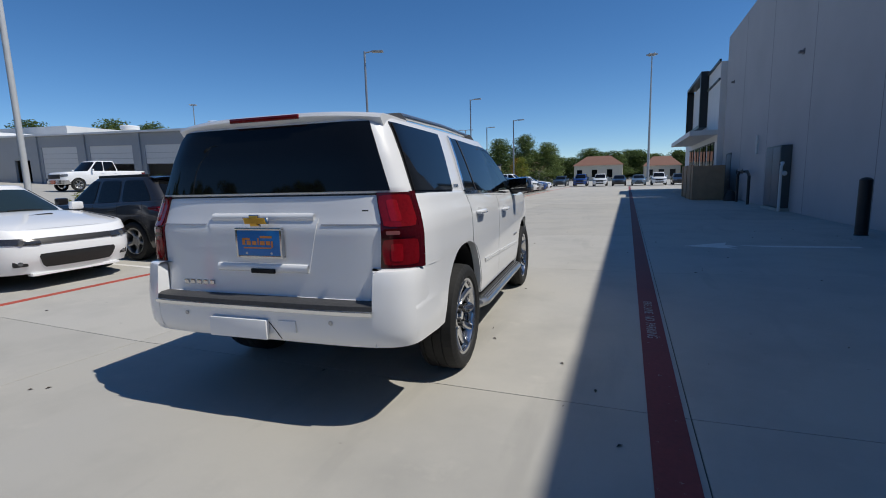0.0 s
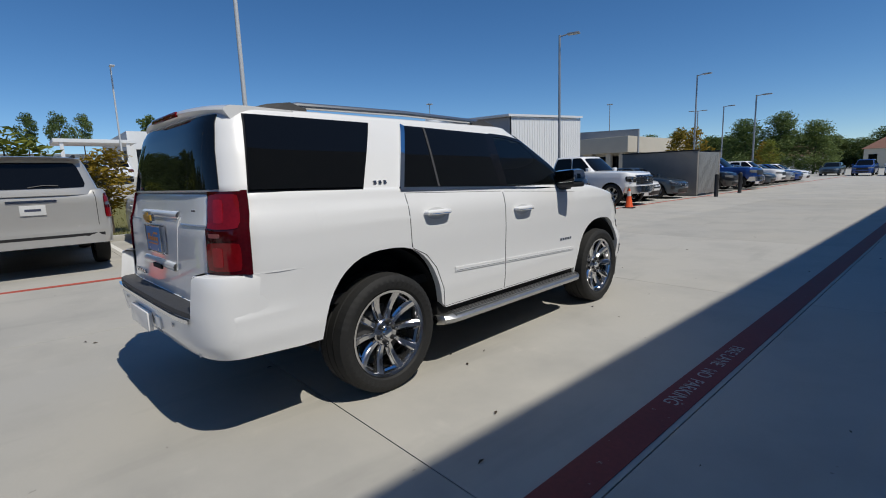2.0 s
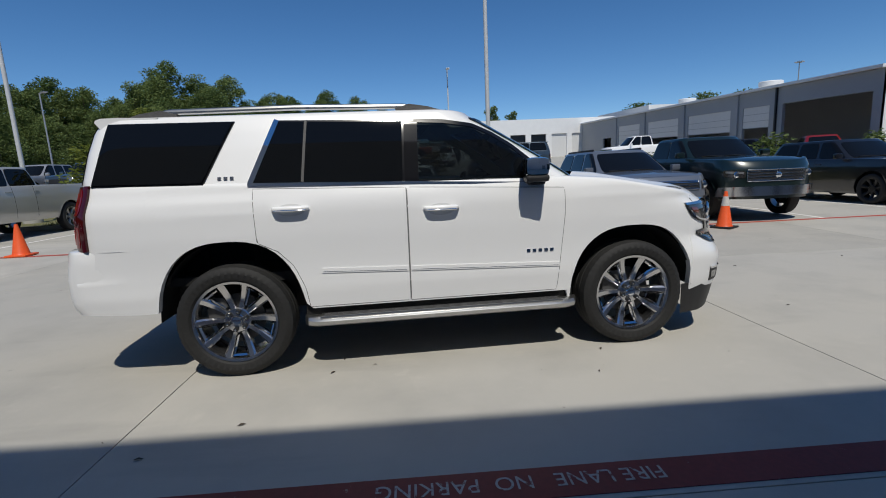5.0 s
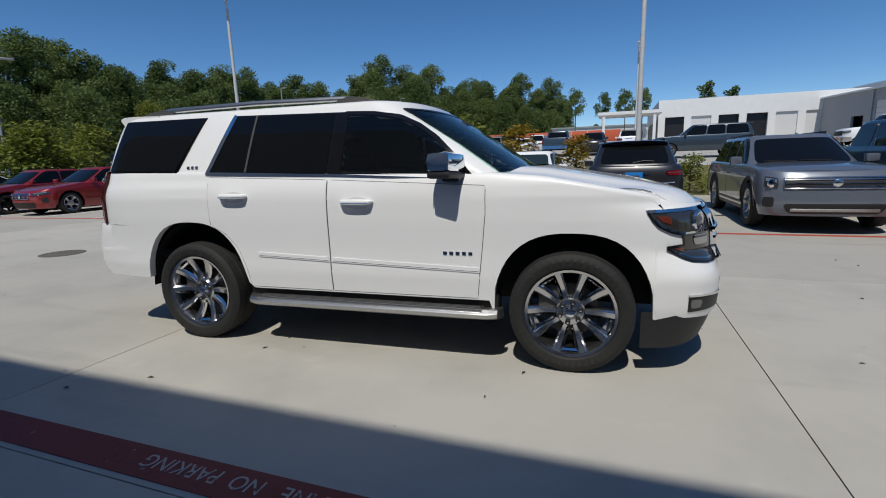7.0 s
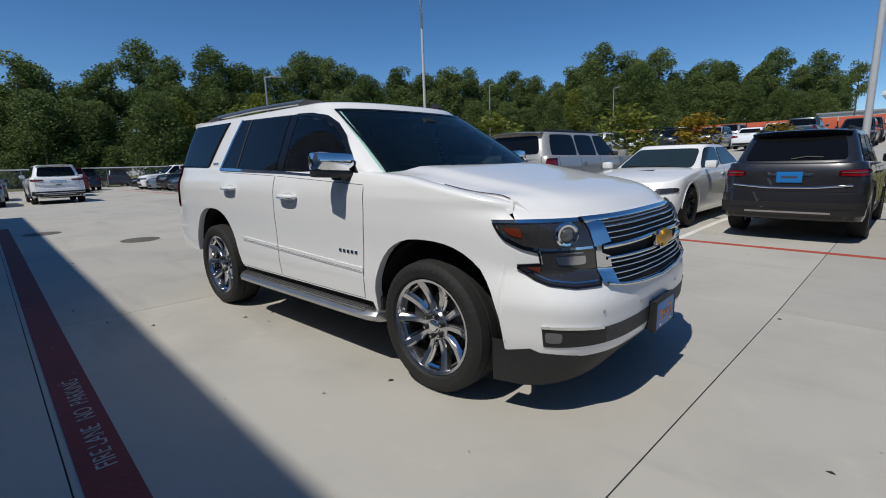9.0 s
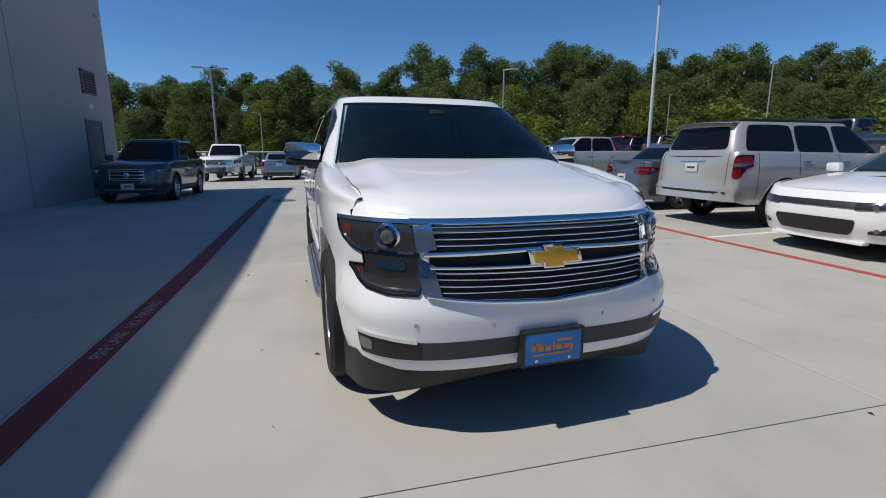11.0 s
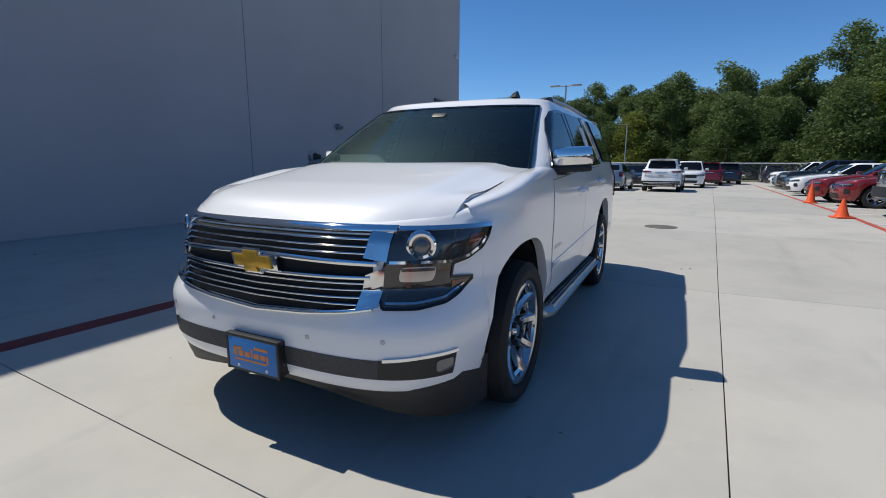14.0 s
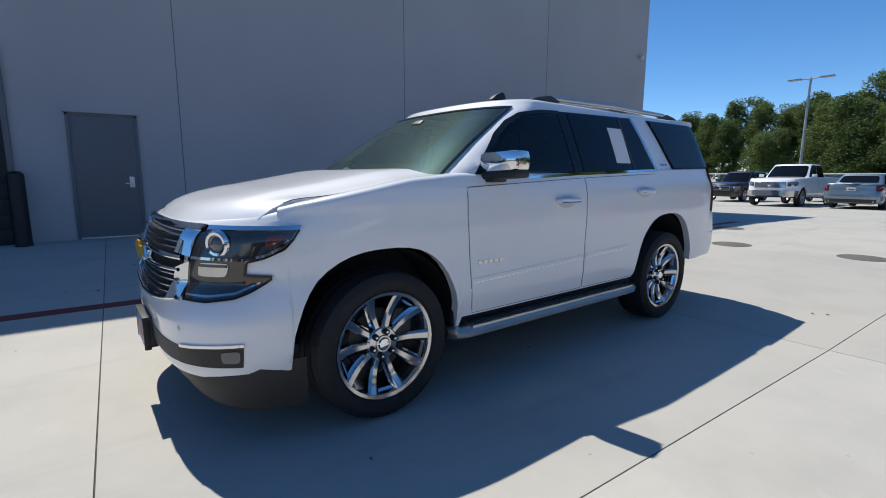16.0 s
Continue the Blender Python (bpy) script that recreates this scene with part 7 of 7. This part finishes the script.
# ---- planting strip, fence, woods ----
def leaf_mat(name, a, b, rough=0.6):
    m = bpy.data.materials.new(name)
    m.use_nodes = True
    n, l = m.node_tree.nodes, m.node_tree.links
    p = n["Principled BSDF"]
    geo, oi, mix, add = n.new("ShaderNodeNewGeometry"), n.new("ShaderNodeObjectInfo"), n.new("ShaderNodeMix"), n.new("ShaderNodeMath")
    add.operation = "MULTIPLY_ADD"
    add.inputs[1].default_value, add.inputs[2].default_value = 0.55, 0.0
    l.new(geo.outputs["Random Per Island"], add.inputs[0])
    sc = n.new("ShaderNodeMath")
    sc.operation, sc.inputs[1].default_value = "MULTIPLY", 0.45
    l.new(oi.outputs["Random"], sc.inputs[0]), l.new(sc.outputs[0], add.inputs[2])
    mix.data_type = "RGBA"
    mix.inputs[6].default_value, mix.inputs[7].default_value = (*a, 1), (*b, 1)
    l.new(add.outputs[0], mix.inputs[0]), l.new(mix.outputs[2], p.inputs["Base Color"])
    p.inputs["Roughness"].default_value = rough
    p.inputs["Specular IOR Level"].default_value = 0.25
    tr, ms = n.new("ShaderNodeBsdfTranslucent"), n.new("ShaderNodeMixShader")
    ms.inputs[0].default_value = 0.35
    l.new(mix.outputs[2], tr.inputs["Color"]), l.new(p.outputs[0], ms.inputs[1]), l.new(tr.outputs[0], ms.inputs[2])
    l.new(ms.outputs[0], n["Material Output"].inputs["Surface"])
    return m


M_leaf = leaf_mat("pine_and_oak_leaf", (0.058, 0.100, 0.030), (0.190, 0.240, 0.074))
M_leafy = leaf_mat("yellow_green_leaf", (0.10, 0.145, 0.022), (0.26, 0.27, 0.05))
M_leafo = leaf_mat("autumn_leaf", (0.15, 0.125, 0.014), (0.38, 0.25, 0.03))
M_bark = mat("bark", (0.10, 0.075, 0.055), 0.9, var=0.3, scale=6, bump=0.5)
M_grass = mat("dry_grass", (0.13, 0.125, 0.045), 0.9, var=0.35, scale=0.6, fine=30)
M_mulch = mat("mulch", (0.10, 0.065, 0.04), 0.95, var=0.3, scale=4, bump=0.5)


def clump(r, cx, cy, cz, rad, n, leaf, flat=0.8):
    v, f = [], []
    for _ in range(n):
        d = Vector((r.gauss(0, 1), r.gauss(0, 1), r.gauss(0, 1))).normalized() * rad * (0.45 + 0.55 * r.random())
        c = Vector((cx + d.x, cy + d.y, cz + d.z * flat))
        a = Vector((r.uniform(-1, 1), r.uniform(-1, 1), r.uniform(-0.6, 0.6))).normalized()
        b = a.cross(Vector((r.uniform(-1, 1), r.uniform(-1, 1), r.uniform(-1, 1)))).normalized()
        s = leaf * r.uniform(0.6, 1.3)
        k = len(v)
        v += [tuple(c - a * s), tuple(c + b * s * 0.45), tuple(c + a * s), tuple(c - b * s * 0.45)]
        f.append((k, k + 1, k + 2, k + 3))
    return v, f


def tree_meshes(seed, h, spread, base, clumps, leaf, per, lean=0.02, pine=False):
    """Trunk with limbs, and a crown of separate leaf clumps with gaps."""
    r = random.Random(seed)
    top = (r.uniform(-lean, lean) * h, r.uniform(-lean, lean) * h)
    trunk = [tube([(top[0] * t, top[1] * t, h * 0.93 * t) for t in (0, 0.3, 0.6, 1.0)], [0.020 * h, 0.014 * h, 0.010 * h, 0.003 * h], 7)]
    crown = []
    for i in range(clumps):
        t = base + (0.97 - base) * (i + r.random()) / clumps
        u = (t - base) / (1 - base)
        wide = spread * ((1 - u) ** 0.6 * (0.55 + 0.45 * min(1, 4 * u)) if not pine else (0.35 + 0.65 * math.sin(math.pi * min(1, 0.25 + u * 0.8))))
        a = r.uniform(0, 2 * math.pi)
        d = wide * math.sqrt(r.random())
        x, y, z = top[0] * t + d * math.cos(a), top[1] * t + d * math.sin(a), h * t
        if i % 3 == 0 and d > 0.3 * wide:
            trunk.append(tube([(top[0] * t, top[1] * t, z - 0.05 * h), ((x + top[0] * t) / 2, (y + top[1] * t) / 2, z - 0.02 * h), (x, y, z)], [0.006 * h, 0.004 * h, 0.0015 * h], 5, False))
        crown.append(clump(r, x, y, z, spread * r.uniform(0.28, 0.48), per, leaf))
    return join(*trunk), join(*crown)


KINDS = {}


def tree(kind, x, y, s=1.0, turn=0.0, m=None, name="tree", label="tall dark green tree at the edge of the woods", cat="tree", group="trees of the woods", z=-0.02, wide=1.0):
    m = m or M_leaf
    key = (kind, m.name)
    if key not in KINDS:
        seed, h, sp, base, cl, leaf, per, pine = TREES[kind]
        a, b = tree_meshes(seed, h, sp, base, cl, leaf, per, 0.02, pine)
        t = solid("trunk", a, M_bark)
        c = solid("crown", b, m, smooth=False)
        KINDS[key] = (t.data, c.data)
        bpy.data.objects.remove(t), bpy.data.objects.remove(c)
    root = thing(name, label, cat, group)
    for nm, d in zip(("trunk", "crown"), KINDS[key]):
        o = new(nm, d)
        o.parent = root
    root.matrix_world = pose(x, y, z, 0, 0, turn) @ Matrix.Diagonal((s * wide, s * wide, s, 1))
    return root


TREES = {
    "oak": (1, 15, 5.2, 0.10, 60, 0.25, 170, False),
    "oak2": (2, 14, 5.6, 0.08, 64, 0.25, 170, False),
    "pine": (3, 19, 3.8, 0.36, 46, 0.25, 170, True),
    "pine2": (4, 21, 4.2, 0.40, 48, 0.25, 170, True),
    "tall": (5, 18, 4.8, 0.18, 64, 0.25, 170, False),
    "bush": (6, 6, 3.2, 0.05, 34, 0.17, 190, False),
    "shrub": (7, 2.6, 1.25, 0.10, 26, 0.085, 60, False),
    "young": (8, 5.0, 1.5, 0.28, 30, 0.13, 55, False),
    "umbrella": (12, 16, 4.2, 0.58, 30, 0.30, 110, True),
    "umbrella2": (13, 16, 3.8, 0.55, 26, 0.30, 110, True),
    "lonepine": (9, 17, 2.6, 0.55, 22, 0.34, 90, True),
}
wr = random.Random(11)
# the wood's edge, from behind the workshop round to the far west
edge_line = [(40, -78), (12, -74), (-12, -66), (-40, -63), (-66, -62), (-92, -48), (-112, -26), (-124, 0), (-128, 14)]
pts = along(edge_line, 58)
for i, (x, y) in enumerate(pts):
    out = Vector((x, y)).normalized()
    west = max(0.0, min(1.0, (-x - 70) / 45))
    for k, (d, kinds, sc) in enumerate(((0, ("bush", "oak2", "bush"), 0.85), (4, ("oak", "tall", "oak2"), 0.92), (9, ("pine", "tall", "pine2"), 1.0), (15, ("pine2", "pine", "tall"), 1.08))):
        if x < -100 and y > -9 and k > 1:
            continue
        s = (1.10 if x < -90 and y < -18 else 0.80 if x < -100 and y > -13 else 1.0) * (0.5 if x < -100 and y > -9 else 1.0) * 0.86 * sc * wr.uniform(0.86, 1.12) * (1 - 0.22 * west) * (0.90 if x > 5 else 1.0) * (0.93 if x > -80 else 1.14 if x < -88 else 1.0)
        tree(wr.choice(kinds), x + out.x * d + wr.uniform(-1.6, 1.6), y + out.y * d + wr.uniform(-1.6, 1.6), s, wr.uniform(0, 360), M_leafy if (k == 0 and wr.random() < 0.12) else M_leaf)
tagged(solid("forest_floor", join(long_box(-220, 120, -139, -56, -0.034, -0.01), long_box(-220, -100, -56, 40, -0.034, -0.01)), M_grass, smooth=False), "rough dry grass under the woods", "grass", kind="structure")
# single trees further off
for x, y, k, s, m in ((-106, -6.2, "umbrella", 0.72, None), (-106, -0.6, "umbrella2", 0.67, None), (-106, 3.9, "umbrella", 0.67, None), (-108, 7.4, "umbrella2", 0.70, None), (-144, 25, "lonepine", 0.95, None), (-143, 31, "lonepine", 0.86, None), (-104, 52, "oak2", 1.0, None), (-97.4, 63.4, "oak2", 1.06, None), (-93.5, 69, "oak", 0.98, None),
                      (-18.5, 76, "oak2", 0.55, None), (-14.5, 78, "oak", 0.56, None), (-11, 80, "oak2", 0.5, None), (-30, 82, "oak", 0.5, None), (-36, 84, "oak2", 0.52, None), (-12.5, 41, "young", 0.95, M_leafo), (-14.5, 43, "young", 1.0, M_leafo), (-10.5, 56, "young", 0.8, M_leafy), (-12, 60, "young", 0.8, M_leafo)):
    tree(k, x, y, s, 40 * s, m, label="tree standing beyond the lots", group="far trees", wide=1.2 if "oak" in k else 0.70 if "umbrella" in k else 1.0)
for i in range(90):
    tree(wr.choice(("oak", "oak2")), -120 + i * 2.3 + wr.uniform(-1, 1), 165 + wr.uniform(-14, 14), wr.uniform(0.42, 0.72), wr.uniform(0, 360), label="tree of the far tree line", group="far trees", wide=1.7)

# a low pale building beyond the far lot
far_shop = thing("far_shop", "low white flat-roofed building beyond the far lot", "building")
part("wall", box(-121, -113, -12, 9, -0.02, 3.9), M_polew, far_shop, smooth=False)
part("roof", box(-121.3, -112.7, -12.3, 9.3, 3.9, 4.2), M_galv, far_shop, smooth=False)
for i in range(6):
    part("window", box(-113.0, -112.95, -10.6 + 3.3 * i, -8.6 + 3.3 * i, 0.9, 2.6), M_glassd, far_shop, smooth=False)

# planting strip with kerb
M_kerb = concrete("kerb_concrete", (0.48, 0.47, 0.43), (0.50, 0.48, 0.43))
tagged(solid("kerb", join(long_box(-10.75, -10.6, -32, 20.6, -0.03, 0.13, 0.02), long_box(-17.3, -17.15, -32, 20.6, -0.03, 0.10, 0.02), long_box(-14.15, -10.75, -32, -31.85, -0.03, 0.13, 0.02), box(-14.15, -10.75, 20.45, 20.6, -0.03, 0.13, 0.02)), M_kerb), "raised concrete kerb round the planting strip", "kerb", kind="structure")
tagged(solid("planting_strip", long_box(-17.15, -10.75, -31.85, 20.45, -0.03, 0.08), M_grass, smooth=False), "mulched planting strip with dry grass", "planting bed", kind="structure")
gv, gf = [], []
gr = random.Random(5)
for _ in range(15000):
    x, y = gr.uniform(-17.1, -10.8), gr.uniform(-12, 20.4)
    h, a = gr.uniform(0.05, 0.16), gr.uniform(0, math.pi)
    k = len(gv)
    dx, dy = 0.012 * math.cos(a), 0.012 * math.sin(a)
    zg = 0.08 + ground_z(x, y)
    gv += [(x - dx, y - dy, zg), (x + dx, y + dy, zg), (x + gr.uniform(-0.05, 0.05), y + gr.uniform(-0.05, 0.05), zg + h)]
    gf.append((k, k + 1, k + 2))
M_blade = leaf_mat("grass_blade", (0.10, 0.13, 0.03), (0.26, 0.23, 0.09))
tagged(solid("grass", (gv, gf), M_blade, smooth=False), "short dry grass blades on the planting strip", "grass", kind="stuff")
for x, y, k, s, m in ((-12.2, -1.3, "young", 0.46, M_leafo), (-12.4, 0.6, "young", 0.38, M_leafo), (-12.0, -3.2, "shrub", 1.0, M_leafy), (-12.6, -6.2, "young", 0.42, M_leafy), (-12.2, -8.5, "shrub", 1.1, M_leafy), (-12.5, -11, "young", 0.5, M_leafy), (-12.3, -17, "young", 0.55, M_leafy), (-12.4, -22, "young", 0.7, M_leafy), (-12.2, 4.0, "shrub", 0.45, M_leafy), (-12.4, 6.6, "shrub", 0.62, M_leaf), (-12.5, 9.2, "shrub", 0.7, M_leaf), (-12.3, 13.0, "shrub", 0.75, M_leaf), (-12.5, 17.4, "shrub", 0.75, M_leaf), (-13.0, -27, "bush", 0.62, M_leafy), (-16, -42, "bush", 1.0, M_leafy)):
    tree(k, x, y, s, 70 * s + 10 * y, m, "shrub", "yellow-green shrub in the planting strip" if m is not M_leaf else "dark green round shrub in the planting strip", "shrub", "shrubs of the strip", 0.07, 1.35)

# chain-link fence behind the rear lot
fence = thing("chain_link_fence", "grey chain-link fence behind the rear lot", "fence")
for i in range(24):
    part("post", turned([(0, 1.85), (0.03, 1.85), (0.03, -0.03)], 8), M_galv, fence).location = (-42 + i * 3.0, -50, 0)
part("top_rail", tube([(-42, -50, 1.82), (27, -50, 1.82)], 0.05, 8), M_polew, fence)
wires = []
for i in range(460):
    x = -42 + i * 0.15
    for d in (-1, 1):
        a, b = x, x + d * 1.75
        if -42 <= b <= 27:
            wires.append(([(a - 0.006, -50, 0.03), (a + 0.006, -50, 0.03), (a, -50.012, 0.03), (b - 0.006, -50, 1.8), (b + 0.006, -50, 1.8), (b, -50.012, 1.8)], [(0, 1, 4, 3), (1, 2, 5, 4), (2, 0, 3, 5)]))
part("wire_mesh", join(*wires), M_galv, fence)["kind"] = "stuff"

# leaves and bits on the concrete
lr = random.Random(3)
lv, lf = [], []
for _ in range(90):
    x, y = (lr.uniform(1.2, 6.8), lr.uniform(-6, 9)) if lr.random() < 0.7 else (lr.uniform(-4.5, 1.5), lr.uniform(-6, 8))
    a, s = lr.uniform(0, 6.28), lr.uniform(0.008, 0.030)
    k = len(lv)
    for t, q, z in ((0, 1.0, 0.003), (1.57, 0.38, 0.012), (3.14, 1.0, 0.005), (4.71, 0.38, 0.010)):
        lv.append((x + s * q * math.cos(a + t), y + s * q * math.sin(a + t), z))
    lf.append((k, k + 1, k + 2, k + 3))
tagged(solid("fallen_leaves", sloped((lv, lf)), mat("dead_leaf", (0.05, 0.035, 0.022), 0.8, var=0.3), smooth=False), "few dry dark leaves scattered on the concrete", "leaves", kind="stuff")


# ---- concrete slabs, the nearest as pieces of their own ----
near_slabs, far_slabs = [], []
for i in range(-5, 3):
    for j in range(-11, 14):
        x, y = X0 + i * SX, Y0 + j * SY
        (near_slabs if -13 < x < 6 and -32 < y < 40 else far_slabs).append((x, y))
SLABS = {}
for x, y in near_slabs:
    if x + SX > WX:
        continue
    lie = tuple(round(ground_z(x + u * SX, y + v * SY) - fall(y + v * SY), 3) for u in (0, 1) for v in (0, 1)) + (y < FALL_Y - 0.1,)
    if lie not in SLABS:
        ob = solid("slab", ([(px, py, pz + ground_z(x + px, y + py) - fall(y)) for px, py, pz in slab_shape()[0]], slab_shape()[1]), M_slab, pavement, smooth=False)
        SLABS[lie] = ob.data
    else:
        ob = new("slab", SLABS[lie])
        ob.parent = pavement
    ob.location = (x, y, fall(y))
rest = [moved(slab_shape(), pose(x, y, 0)) for x, y in far_slabs if -11.6 < x < WX - SX]
part("far_slabs", sloped(join(*rest)), M_slab, pavement, smooth=False)["kind"] = "stuff"
for j in range(-11, 14):
    edge_slab = moved(box(GAP / 2, WX - X0 - 2 * SX - 0.02, GAP / 2, SY - GAP / 2, -0.011, 0.0, 0.003), pose(X0 + 2 * SX, Y0 + j * SY, 0))
    part("slab", sloped(edge_slab), M_slab, pavement, smooth=False)

# ---- what stands on the ground follows its lie ----
bpy.context.view_layer.update()
FLAT = ("wall_west", "wall_south", "wall_north", "wall_east", "roof_slab", "ground", "pavement", "kerb", "planting_strip", "red_edge_line", "stall_line", "fire_lane_line", "forest_floor", "sun", "grass", "lane_arrow", "fallen_leaves", "repair_shop", "beige_office", "white_dealership", "orange_barrier")
for ob in list(scene.objects):
    if ob.parent or ob.type in ("CAMERA", "LIGHT") or ob.name.split(".")[0] in FLAT:
        continue
    at = ob.matrix_world.translation.copy()
    if at.length < 0.01 and ob.type == "MESH":
        at = sum((Vector(c) for c in ob.bound_box), Vector()) / 8
    elif at.length < 0.01:
        kids = [ob_.matrix_world @ (sum((Vector(c) for c in ob_.bound_box), Vector()) / 8) for ob_ in ob.children]
        at = sum(kids, Vector()) / max(1, len(kids))
    lift = ground_z(at.x, at.y) - fall(at.y)
    ob.matrix_world = pose(0, 0, lift) @ ob.matrix_world
    if at.y > FALL_Y or (at.x > 7.0 and at.y > -16):
        continue
    ob.matrix_world = pose(0, 0, fall(at.y)) @ ob.matrix_world if at.y < -45 else pose(0, FALL_Y, 0, math.degrees(math.atan(FALL))) @ pose(0, -FALL_Y, 0) @ ob.matrix_world
